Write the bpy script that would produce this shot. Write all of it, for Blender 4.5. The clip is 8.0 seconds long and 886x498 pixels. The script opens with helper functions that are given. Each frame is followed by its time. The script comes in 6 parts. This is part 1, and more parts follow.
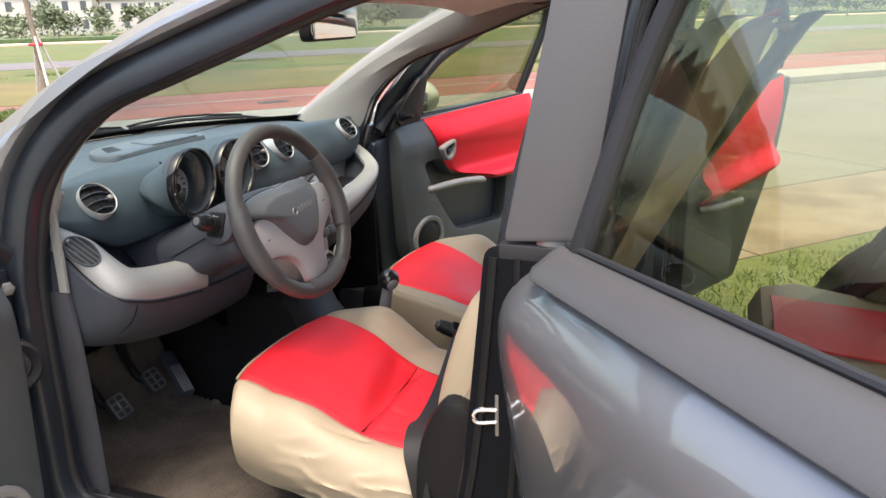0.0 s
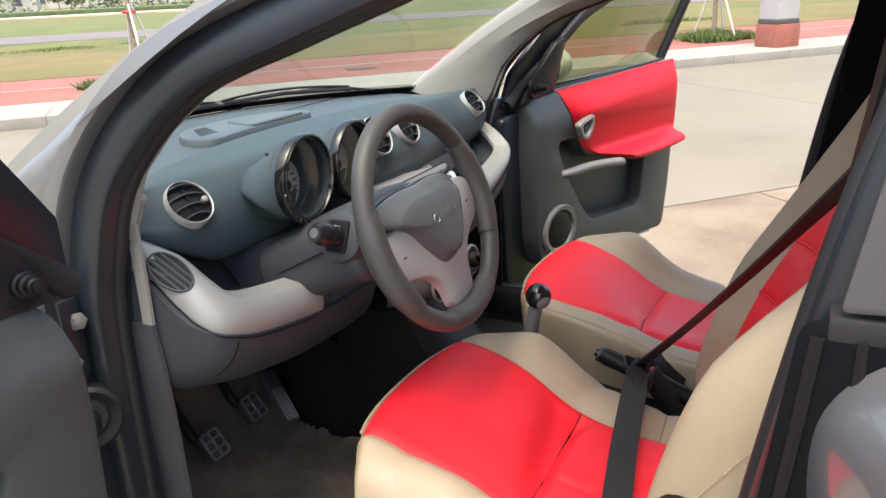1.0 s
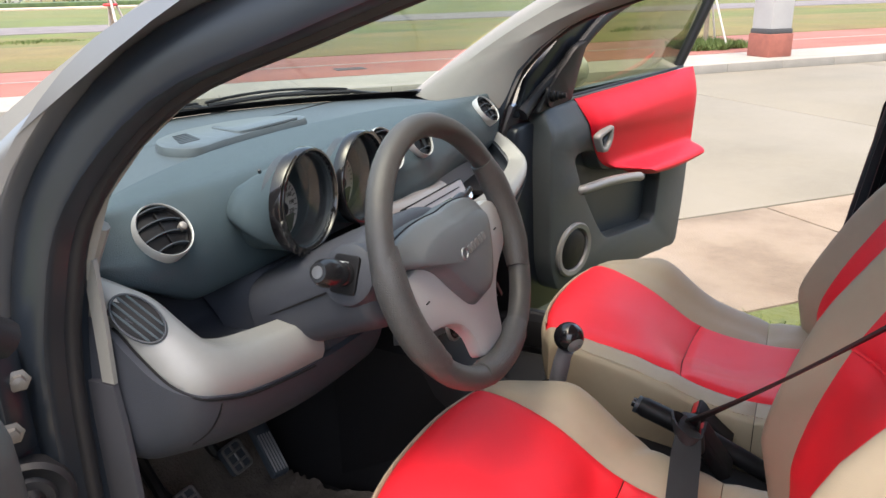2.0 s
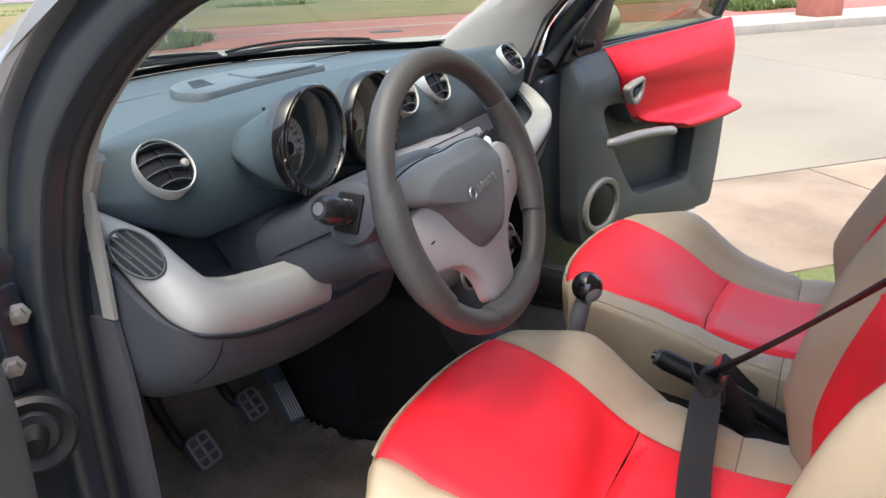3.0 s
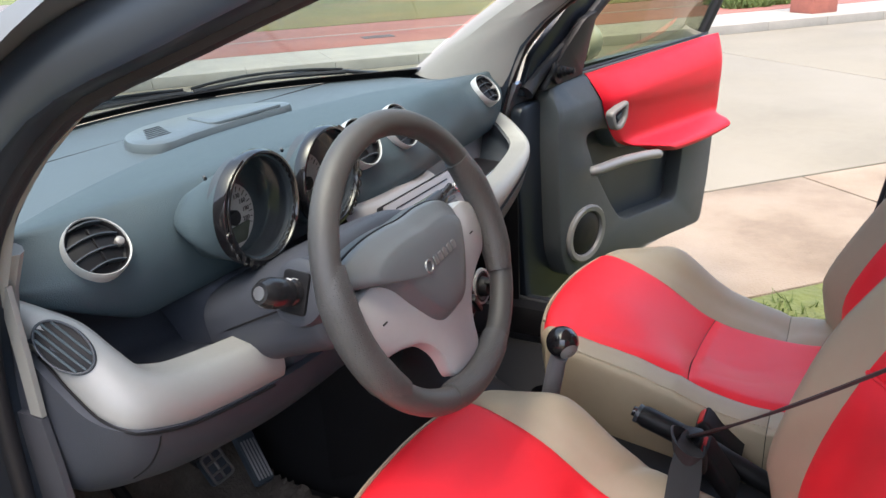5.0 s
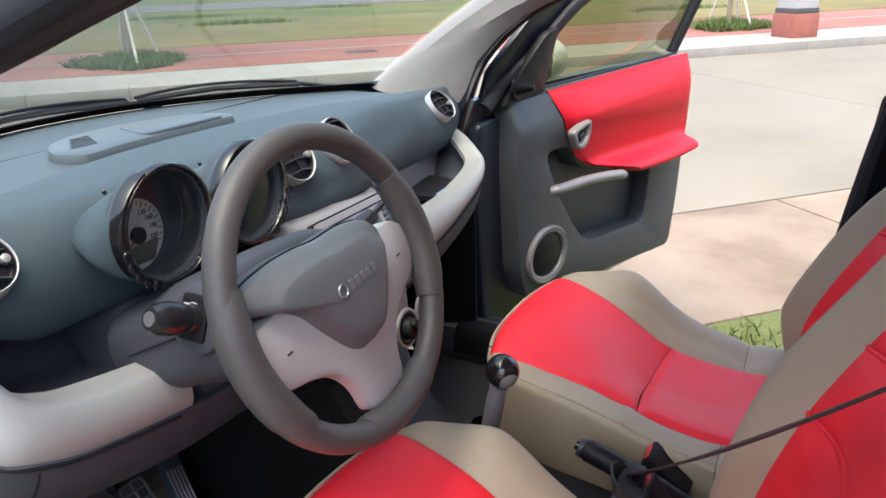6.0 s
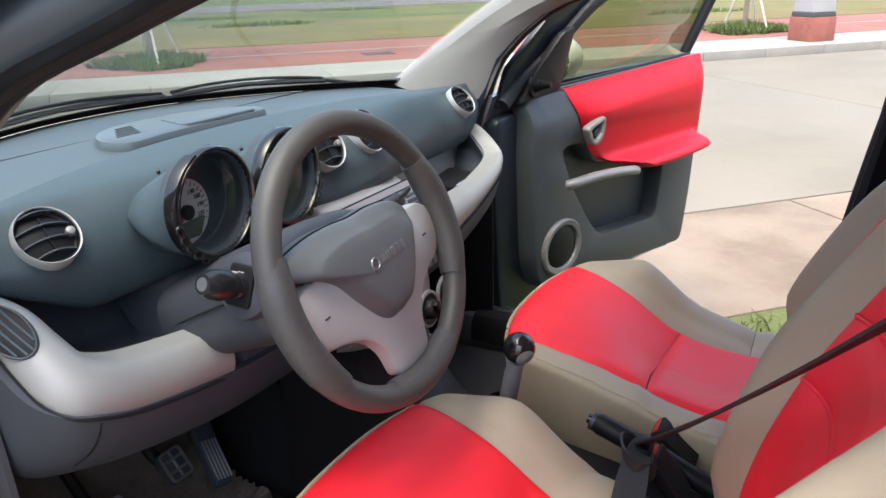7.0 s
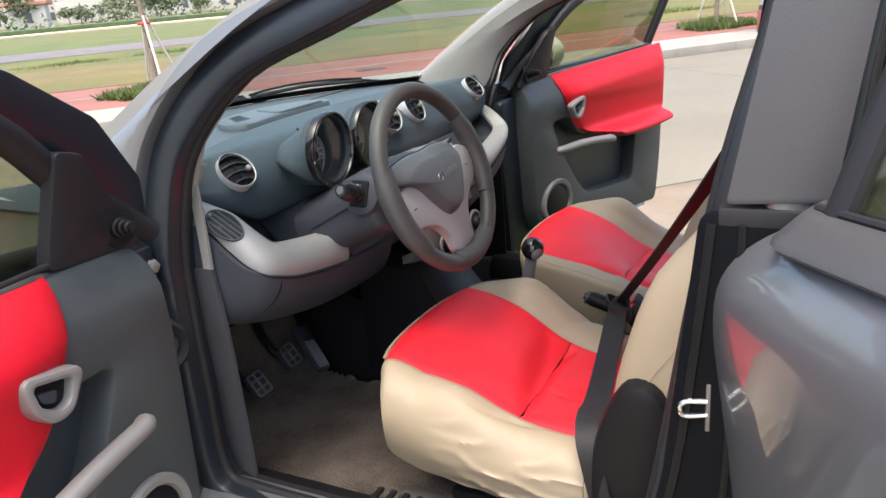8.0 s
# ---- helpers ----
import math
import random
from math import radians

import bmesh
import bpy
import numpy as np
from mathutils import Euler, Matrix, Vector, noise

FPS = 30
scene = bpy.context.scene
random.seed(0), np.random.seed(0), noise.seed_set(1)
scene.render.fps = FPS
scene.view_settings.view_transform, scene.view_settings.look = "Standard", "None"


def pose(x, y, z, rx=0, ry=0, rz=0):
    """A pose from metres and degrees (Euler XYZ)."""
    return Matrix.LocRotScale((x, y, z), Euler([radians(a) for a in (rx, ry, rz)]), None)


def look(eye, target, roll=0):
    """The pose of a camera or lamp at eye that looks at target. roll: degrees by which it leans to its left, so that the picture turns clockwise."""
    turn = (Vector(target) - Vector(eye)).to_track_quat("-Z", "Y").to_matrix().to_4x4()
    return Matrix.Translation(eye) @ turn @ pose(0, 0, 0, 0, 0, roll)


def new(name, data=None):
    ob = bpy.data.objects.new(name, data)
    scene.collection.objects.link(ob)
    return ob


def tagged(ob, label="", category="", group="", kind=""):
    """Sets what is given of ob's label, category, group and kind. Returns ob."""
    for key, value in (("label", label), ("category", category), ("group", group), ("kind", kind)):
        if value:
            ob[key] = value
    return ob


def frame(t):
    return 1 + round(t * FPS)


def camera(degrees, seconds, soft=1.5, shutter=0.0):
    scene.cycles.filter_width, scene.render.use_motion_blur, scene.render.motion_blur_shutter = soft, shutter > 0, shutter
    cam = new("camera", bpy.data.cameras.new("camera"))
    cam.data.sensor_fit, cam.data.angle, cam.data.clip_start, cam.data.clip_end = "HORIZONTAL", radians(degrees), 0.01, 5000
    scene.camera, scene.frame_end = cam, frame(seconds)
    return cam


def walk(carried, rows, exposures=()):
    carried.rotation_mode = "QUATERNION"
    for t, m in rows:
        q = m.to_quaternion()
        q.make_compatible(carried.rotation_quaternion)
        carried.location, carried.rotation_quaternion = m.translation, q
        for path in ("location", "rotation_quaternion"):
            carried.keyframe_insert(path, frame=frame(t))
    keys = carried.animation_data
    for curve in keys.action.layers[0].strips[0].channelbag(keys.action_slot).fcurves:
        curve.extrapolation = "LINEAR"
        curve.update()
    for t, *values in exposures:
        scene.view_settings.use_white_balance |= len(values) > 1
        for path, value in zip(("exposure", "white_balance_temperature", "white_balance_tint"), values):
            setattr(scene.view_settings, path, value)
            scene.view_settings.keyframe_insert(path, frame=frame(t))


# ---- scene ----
cam = camera(60.2, 8.0)
PATH = [
    (0, (-1.724, -1.188, 1.292), (0.066, -0.51, 0.712), -1.7),
    (0.5, (-1.511, -0.978, 1.241), (0.194, -0.146, 0.61), -3.4),
    (1, (-1.414, -0.884, 1.267), (0.269, -0.025, 0.612), -2.7),
    (2.3, (-1.218, -0.713, 1.231), (0.49, 0.1, 0.582), -1.0),
    (2.5, (-1.214, -0.732, 1.216), (0.471, 0.115, 0.55), -1.1),
    (3, (-1.21, -0.756, 1.203), (0.423, 0.139, 0.474), -1.9),
    (3.5, (-1.193, -0.774, 1.205), (0.438, 0.086, 0.43), -3.0),
    (4, (-1.2, -0.762, 1.201), (0.429, 0.064, 0.386), -2.7),
    (4.5, (-1.187, -0.755, 1.223), (0.434, 0.094, 0.416), -2.5),
    (5, (-1.099, -0.764, 1.267), (0.532, 0.131, 0.535), -3.0),
    (5.2, (-1.067, -0.771, 1.265), (0.573, 0.124, 0.551), -3.1),
    (6.5, (-1.0, -0.817, 1.245), (0.668, 0.048, 0.559), -0.9),
    (7, (-1.088, -0.832, 1.247), (0.56, 0.068, 0.56), -1.5),
    (7.5, (-1.358, -0.911, 1.264), (0.31, -0.013, 0.623), -3.9),
    (7.6, (-1.399, -0.922, 1.263), (0.269, -0.024, 0.622), -4.0),
    (8, (-1.647, -1.018, 1.262), (0.019, -0.125, 0.609), -5.1),
]
# the camera's own exposure drifts by some tenths of a stop
EXPOSURES = [(0.0, 2.4, 7000, 10), (1.0, 2.35, 7000, 10), (2.5, 2.4, 6800, 10), (3.5, 2.52, 6600, 10), (5.0, 2.52, 6600, 10), (6.5, 2.45, 6450, 10), (7.2, 2.4, 6450, 10), (8.0, 2.25, 6700, 10)]
walk(cam, [(t, look(eye, target, roll)) for t, eye, target, roll in PATH], EXPOSURES)

# ---------------- world and sun ----------------
world = bpy.data.worlds.new("sky")
scene.world = world
world.use_nodes = True
wn = world.node_tree.nodes
wl = world.node_tree.links
sky = wn.new("ShaderNodeTexSky")
sky.sky_type = "NISHITA"
sky.sun_disc = False
sky.sun_elevation = radians(72)
sky.sun_rotation = radians(262)
sky.air_density, sky.dust_density, sky.ozone_density = 1.0, 5.0, 1.0
wn["Background"].inputs["Strength"].default_value = 0.15
wl.new(sky.outputs["Color"], wn["Background"].inputs["Color"])
sun = new("sun", bpy.data.lights.new("sun", "SUN"))
sun.data.energy, sun.data.angle, sun.data.color = 0.2, radians(40), (1.0, 0.95, 0.88)
sun.matrix_world = look((-2.5, -0.35, 8.2), (0, 0, 0))

# ---------------- materials ----------------
def material(name, base, rough=0.5, metal=0.0, vary=0.12, scale=8.0, grain=0.0, grain_scale=400.0, coat=0.0, spec=0.5, dots=0.0, stain=None, stain_scale=1.2, stretch=None):
    """Principled surface with variation at two scales and a fine relief; coordinates are in metres."""
    m = bpy.data.materials.new(name)
    m.use_nodes = True
    nt = m.node_tree
    n, l = nt.nodes, nt.links
    p = n["Principled BSDF"]
    p.inputs["Metallic"].default_value = metal
    p.inputs["Coat Weight"].default_value = coat
    p.inputs["Coat Roughness"].default_value = 0.03
    p.inputs["Coat IOR"].default_value = 1.55
    p.inputs["Specular IOR Level"].default_value = spec
    co = n.new("ShaderNodeTexCoord")
    where = co.outputs["Object"]
    if stretch:
        mp = n.new("ShaderNodeMapping")
        mp.inputs["Scale"].default_value = stretch
        mp.inputs["Rotation"].default_value = (0, 0, 0.35)
        l.new(where, mp.inputs["Vector"])
        where = mp.outputs[0]
    big = n.new("ShaderNodeTexNoise")
    big.inputs["Scale"].default_value, big.inputs["Detail"].default_value = scale, 5.0
    fine = n.new("ShaderNodeTexNoise")
    fine.inputs["Scale"].default_value, fine.inputs["Detail"].default_value = scale * 14, 3.0
    for t in (big, fine):
        l.new(where, t.inputs["Vector"])
    add = n.new("ShaderNodeMath")
    add.operation = "MULTIPLY_ADD"
    add.inputs[1].default_value = 0.35
    l.new(fine.outputs["Fac"], add.inputs[0])
    l.new(big.outputs["Fac"], add.inputs[2])
    ramp = n.new("ShaderNodeMapRange")
    ramp.inputs["From Min"].default_value, ramp.inputs["From Max"].default_value = 0.4, 0.95
    ramp.inputs["To Min"].default_value, ramp.inputs["To Max"].default_value = 1 - vary, 1 + vary
    l.new(add.outputs[0], ramp.inputs["Value"])
    mul = n.new("ShaderNodeVectorMath")
    mul.operation = "SCALE"
    mul.inputs[0].default_value = base
    l.new(ramp.outputs[0], mul.inputs["Scale"])
    colour = mul.outputs[0]
    if stain:
        st = n.new("ShaderNodeTexNoise")
        st.inputs["Scale"].default_value, st.inputs["Detail"].default_value, st.inputs["Roughness"].default_value = stain_scale, 8.0, 0.62
        l.new(where, st.inputs["Vector"])
        sr = n.new("ShaderNodeMapRange")
        sr.inputs["From Min"].default_value, sr.inputs["From Max"].default_value = 0.42, 0.68
        l.new(st.outputs["Fac"], sr.inputs["Value"])
        mix = n.new("ShaderNodeMix")
        mix.data_type = "RGBA"
        mix.inputs["B"].default_value = (*stain, 1)
        l.new(sr.outputs[0], mix.inputs["Factor"])
        l.new(colour, mix.inputs["A"])
        colour = mix.outputs["Result"]
    l.new(colour, p.inputs["Base Color"])
    rr = n.new("ShaderNodeMapRange")
    rr.inputs["To Min"].default_value, rr.inputs["To Max"].default_value = max(rough - 0.06, 0.01), min(rough + 0.08, 1)
    l.new(big.outputs["Fac"], rr.inputs["Value"])
    l.new(rr.outputs[0], p.inputs["Roughness"])
    if grain:
        g = n.new("ShaderNodeTexNoise")
        g.inputs["Scale"].default_value, g.inputs["Detail"].default_value = grain_scale, 3.0
        l.new(where, g.inputs["Vector"])
        b = n.new("ShaderNodeBump")
        b.inputs["Strength"].default_value, b.inputs["Distance"].default_value = grain, 1.0 / grain_scale
        l.new(g.outputs["Fac"], b.inputs["Height"])
        if dots:
            vo = n.new("ShaderNodeTexVoronoi")
            vo.inputs["Scale"].default_value, vo.inputs["Randomness"].default_value = dots, 0.15
            l.new(where, vo.inputs["Vector"])
            hole = n.new("ShaderNodeMapRange")
            hole.inputs["From Min"].default_value, hole.inputs["From Max"].default_value = 0.22, 0.36
            l.new(vo.outputs["Distance"], hole.inputs["Value"])
            b2 = n.new("ShaderNodeBump")
            b2.inputs["Strength"].default_value, b2.inputs["Distance"].default_value = 0.5, 0.0012
            l.new(hole.outputs[0], b2.inputs["Height"])
            l.new(b.outputs["Normal"], b2.inputs["Normal"])
            b = b2
        l.new(b.outputs["Normal"], p.inputs["Normal"])
    return m


def glazing(name, tint, gloss=0.04):
    """Clear pane: tinted see-through with a Fresnel gloss."""
    m = bpy.data.materials.new(name)
    m.use_nodes = True
    n, l = m.node_tree.nodes, m.node_tree.links
    n.remove(n["Principled BSDF"])
    see, shine, mix, lw = n.new("ShaderNodeBsdfTransparent"), n.new("ShaderNodeBsdfGlossy"), n.new("ShaderNodeMixShader"), n.new("ShaderNodeLayerWeight")
    see.inputs["Color"].default_value = (*tint, 1)
    shine.inputs["Roughness"].default_value = 0.0
    # Schlick's gloss, the same from both faces of the pane
    p5, sc = n.new("ShaderNodeMath"), n.new("ShaderNodeMath")
    p5.operation, sc.operation = "POWER", "MULTIPLY_ADD"
    p5.inputs[1].default_value = 5.0
    sc.inputs[1].default_value, sc.inputs[2].default_value = 1 - gloss, gloss
    l.new(lw.outputs["Facing"], p5.inputs[0])
    l.new(p5.outputs[0], sc.inputs[0])
    l.new(sc.outputs[0], mix.inputs["Fac"])
    l.new(see.outputs[0], mix.inputs[1])
    l.new(shine.outputs[0], mix.inputs[2])
    l.new(mix.outputs[0], n["Material Output"].inputs["Surface"])
    return m


DASH = material("dash_plastic", (0.034, 0.053, 0.063), 0.50, spec=0.35, grain=0.55, grain_scale=700, vary=0.1)
LOWDASH = material("lower_dash_plastic", (0.037, 0.042, 0.053), 0.52, spec=0.35, grain=0.45, grain_scale=700, vary=0.1)
DARK = material("dark_plastic", (0.026, 0.034, 0.043), 0.48, grain=0.2, grain_scale=700)
BLACK = material("black_plastic", (0.008, 0.008, 0.009), 0.45, grain=0.1, grain_scale=500, spec=0.18)
RUBBER = material("black_rubber", (0.014, 0.0145, 0.017), 0.5, grain=0.1, spec=0.35)
GLOSS = material("gloss_black", (0.008, 0.008, 0.009), 0.14, coat=0.15)
SATIN = material("satin_black", (0.012, 0.012, 0.013), 0.26, spec=0.5)
SILVER = material("silver_trim", (0.225, 0.232, 0.228), 0.52, metal=0.25, vary=0.05, grain=0.06, grain_scale=1500)
CHROME = material("chrome", (0.75, 0.75, 0.76), 0.16, metal=1.0, vary=0.04)
DOORSILVER = material("grey_silver_plastic", (0.21, 0.205, 0.195), 0.42, metal=0.3, vary=0.05)
STEEL = material("worn_steel", (0.20, 0.195, 0.19), 0.45, metal=0.8, vary=0.2, scale=40)
RED = material("red_leatherette", (0.70, 0.016, 0.028), 0.47, vary=0.05, scale=5, grain=0.35, grain_scale=1100, spec=0.36)
REDCLOTH = material("red_door_trim", (0.54, 0.005, 0.017), 0.52, vary=0.05, spec=0.3, grain=0.3, grain_scale=700)
BEIGE = material("beige_leatherette", (0.300, 0.248, 0.172), 0.52, vary=0.07, scale=5, grain=0.38, grain_scale=1100)
THREAD = material("beige_thread", (0.36, 0.29, 0.20), 0.7)
DOORGREY = material("door_panel_grey", (0.040, 0.048, 0.050), 0.52, grain=0.3, grain_scale=800)
PILLARGREY = material("pillar_trim_grey", (0.20, 0.20, 0.186), 0.6, vary=0.04, grain=0.2, grain_scale=600)
SPOKE = material("spoke_silver", (0.385, 0.405, 0.405), 0.45, metal=0.3, vary=0.05, grain=0.06, grain_scale=1500)
STACK = material("centre_stack_grey", (0.20, 0.195, 0.205), 0.42, metal=0.3, vary=0.04)
EMBLEM = material("emblem_grey", (0.16, 0.165, 0.17), 0.28, metal=0.5)
HUB = material("airbag_plastic", (0.076, 0.086, 0.093), 0.40, grain=0.25, grain_scale=1100, vary=0.08)
LEATHER = material("wheel_leather", (0.047, 0.047, 0.046), 0.46, vary=0.16, scale=12, grain=0.32, grain_scale=900)
PERFORATED = material("perforated_leather", (0.050, 0.050, 0.049), 0.48, vary=0.14, scale=12, grain=0.3, grain_scale=900, dots=320.0)
KICK = material("kick_panel_grey", (0.040, 0.042, 0.051), 0.6, vary=0.08, grain=0.3, grain_scale=700)
PAINT = material("grey_metallic_paint", (0.145, 0.151, 0.162), 0.36, metal=0.5, vary=0.04, scale=3, coat=1.0)
JAMB = material("black_jamb_paint", (0.0115, 0.0160, 0.0225), 0.30, vary=0.1, spec=0.45)
# black of the middle pillar, darkened below real paint for the shade there
PILLARBLACK = material("shade_darkened_black_paint", (0.0042, 0.0050, 0.0066), 0.5, vary=0.1, spec=0.06)
MATTE = material("matte_pillar_film", (0.046, 0.046, 0.049), 0.45, vary=0.05, grain=0.1)
WHITEPAINT = material("pale_silver_paint", (0.72, 0.71, 0.66), 0.3, vary=0.03, coat=0.7)
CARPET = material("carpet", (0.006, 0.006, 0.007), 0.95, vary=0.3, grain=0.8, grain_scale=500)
MAT = material("floor_mat", (0.066, 0.056, 0.047), 0.95, vary=0.4, scale=7, grain=0.7, grain_scale=170, spec=0.2, stain=(0.118, 0.101, 0.086), stain_scale=6)
SKYCLOTH = material("headliner", (0.70, 0.69, 0.66), 0.9, grain=0.3)
BELT = material("belt_webbing", (0.012, 0.012, 0.013), 0.62, grain=0.5, grain_scale=900)
BUCKLE_RED = material("buckle_red", (0.45, 0.02, 0.02), 0.4)
DIAL = material("dial_face", (0.50, 0.50, 0.48), 0.5, vary=0.03)
INK = material("ink", (0.01, 0.01, 0.01), 0.6)
LCD = material("display_glass", (0.07, 0.085, 0.06), 0.2)
PALEINK = material("pale_ink", (0.5, 0.5, 0.5), 0.6)
# top and pod paler than DASH: windscreen sky sheen put into the colour
DASHTOP = material("dash_top_sheen_plastic", (0.046, 0.063, 0.071), 0.42, grain=0.4, grain_scale=700, vary=0.1)
PODTOP = material("pod_sheen_plastic", (0.058, 0.074, 0.082), 0.30, grain=0.2, grain_scale=700, vary=0.06)
SMOKED = glazing("smoked_lens", (0.75, 0.75, 0.75), 0.03)
CLEARGLASS = glazing("windscreen_glass", (0.80, 0.845, 0.82), 0.03)
TINTED = glazing("tinted_glass", (0.60, 0.625, 0.52), 0.04)
REARGLASS = glazing("rear_door_glass", (0.86, 0.88, 0.74), 0.10)
MIRROR = material("mirror_glass", (0.9, 0.9, 0.9), 0.02, metal=1.0, vary=0.01)
CONCRETE = material("road_concrete", (0.133, 0.120, 0.088), 0.85, vary=0.16, scale=0.9, grain=0.3, grain_scale=120, stain=(0.158, 0.144, 0.110), stain_scale=0.5)
APRON = material("beige_concrete", (0.150, 0.112, 0.074), 0.9, vary=0.24, scale=1.5, grain=0.5, grain_scale=90, stain=(0.208, 0.168, 0.122), stain_scale=1.5)
# out-of-view bay, made lighter than APRON to bounce light into the car
BOUNCE_BAY = material("bounce_bay_concrete", (0.27, 0.23, 0.172), 0.9, vary=0.2, scale=1.5, grain=0.5, grain_scale=90, stain=(0.32, 0.28, 0.215), stain_scale=1.5)
KERBSTONE = material("kerb_concrete", (0.225, 0.212, 0.182), 0.85, vary=0.15, scale=3, grain=0.3, grain_scale=80)
REDPAVE = material("red_paving", (0.190, 0.068, 0.050), 0.9, vary=0.18, scale=2, grain=0.3, grain_scale=60, stain=(0.222, 0.095, 0.072), stain_scale=0.6)
FIELD = material("field_grass", (0.068, 0.088, 0.018), 0.95, vary=0.45, scale=0.5, grain=0.6, grain_scale=14, stain=(0.150, 0.100, 0.032), stain_scale=0.16)
GRAVEL = material("gravel_track", (0.115, 0.105, 0.105), 0.95, vary=0.3, scale=1.5, grain=0.5, grain_scale=30)
SOIL = material("pale_soil", (0.40, 0.33, 0.24), 0.95, vary=0.2, scale=0.5)
BLADE = material("grass_blades", (0.085, 0.125, 0.028), 0.8, vary=0.4, scale=3)
LEAF = material("leaves", (0.050, 0.085, 0.024), 0.7, vary=0.45, scale=2)
# far leaves paler than LEAF: distance haze mixed into their colour
FARLEAF = material("haze_tinted_leaves", (0.125, 0.150, 0.085), 0.8, vary=0.35, scale=2)
MEADOW = material("green_meadow", (0.076, 0.098, 0.026), 0.95, vary=0.35, scale=0.4, grain=0.6, grain_scale=14, stain=(0.10, 0.100, 0.027), stain_scale=0.12)
DRYGRASS = material("dry_grass", (0.115, 0.090, 0.028), 0.95, vary=0.35, scale=0.6, grain=0.6, grain_scale=14, stain=(0.085, 0.095, 0.022), stain_scale=0.25)
BARK = material("bark", (0.20, 0.16, 0.115), 0.9, vary=0.3, scale=20, grain=0.6, grain_scale=90)
STAKE = material("whitewashed_wood", (0.50, 0.46, 0.41), 0.8, vary=0.2, scale=12)
BRICKRED = material("red_tile", (0.25, 0.080, 0.055), 0.6, vary=0.2, scale=9, grain=0.2, grain_scale=60)
PLASTER = material("pale_plaster", (0.36, 0.35, 0.335), 0.85, vary=0.06, scale=2)
FACADE = material("far_facade", (0.46, 0.44, 0.40), 0.9, vary=0.06, scale=0.1)
ROOFRED = material("far_roof", (0.40, 0.20, 0.15), 0.9, vary=0.1, scale=0.2)
WINDOWDARK = material("far_window", (0.08, 0.09, 0.10), 0.2)
IRON = material("cast_iron", (0.05, 0.05, 0.05), 0.6, vary=0.3, scale=30)
TYRE = material("tyre", (0.02, 0.02, 0.02), 0.8, grain=0.4, grain_scale=100)
LENS = material("lamp_lens", (0.7, 0.7, 0.7), 0.08, vary=0.02, coat=1)
REDLENS = material("tail_lens", (0.4, 0.01, 0.01), 0.1, coat=1)


# ---------------- modelling tools ----------------
def part(name, bm, mat, parent=None, label="", m=None, sharp=38):
    """Links a bmesh as one mesh object, under a thing or a part if one is given."""
    if m is not None:
        bm.transform(m)
        if m.determinant() < 0:
            bmesh.ops.reverse_faces(bm, faces=bm.faces)
    bm.normal_update()
    for f in bm.faces:
        f.smooth = True
    lim = radians(sharp)
    for e in bm.edges:
        e.smooth = len(e.link_faces) == 2 and e.calc_face_angle(0) < lim
    me = bpy.data.meshes.new(name)
    bm.to_mesh(me)
    bm.free()
    me.materials.append(mat)
    ob = new(name, me)
    ob.parent = parent
    if label:
        ob["label"] = label
    return ob


def thing(name, label, category, group="", kind="", at=(0, 0, 0)):
    ob = new(name)
    ob.location = at
    return tagged(ob, label, category, group, kind)


def spline(pts, n=6, closed=False):
    """Catmull-Rom through the points, n steps a span."""
    p = [Vector(q) for q in pts]
    k = len(p)
    out = []
    for i in range(k if closed else k - 1):
        if closed:
            a, b, c, d = p[i - 1], p[i], p[(i + 1) % k], p[(i + 2) % k]
        else:
            a, b, c, d = p[max(i - 1, 0)], p[i], p[i + 1], p[min(i + 2, k - 1)]
        for j in range(n):
            t = j / n
            out.append(0.5 * ((2 * b) + (c - a) * t + (2 * a - 5 * b + 4 * c - d) * t * t + (3 * b - a - 3 * c + d) * t ** 3))
    if not closed:
        out.append(p[-1].copy())
    return out


def rounded(pts, r, n=4):
    """Closed 2D outline with its corners rounded."""
    p = [Vector(q) for q in pts]
    out = []
    for i, b in enumerate(p):
        a, c = p[i - 1], p[(i + 1) % len(p)]
        ra = min(r, (a - b).length * 0.45, (c - b).length * 0.45)
        s, e = b + (a - b).normalized() * ra, b + (c - b).normalized() * ra
        for j in range(n + 1):
            t = j / n
            out.append(s * (1 - t) ** 2 + b * 2 * t * (1 - t) + e * t * t)
    return out


def loft(rings, closed=True, caps=True, loop=False):
    """Skin over rings of equal count; closed: each ring is a loop; loop: the last ring joins the first."""
    bm = bmesh.new()
    vs = [[bm.verts.new(p) for p in r] for r in rings]
    k = len(rings[0])
    pairs = list(zip(vs, vs[1:])) + ([(vs[-1], vs[0])] if loop else [])
    for a, b in pairs:
        for i in range(k if closed else k - 1):
            j = (i + 1) % k
            bm.faces.new((a[i], a[j], b[j], b[i]))
    if caps and closed and not loop:
        bm.faces.new(list(reversed(vs[0])))
        bm.faces.new(vs[-1])
    bmesh.ops.recalc_face_normals(bm, faces=bm.faces)
    return bm


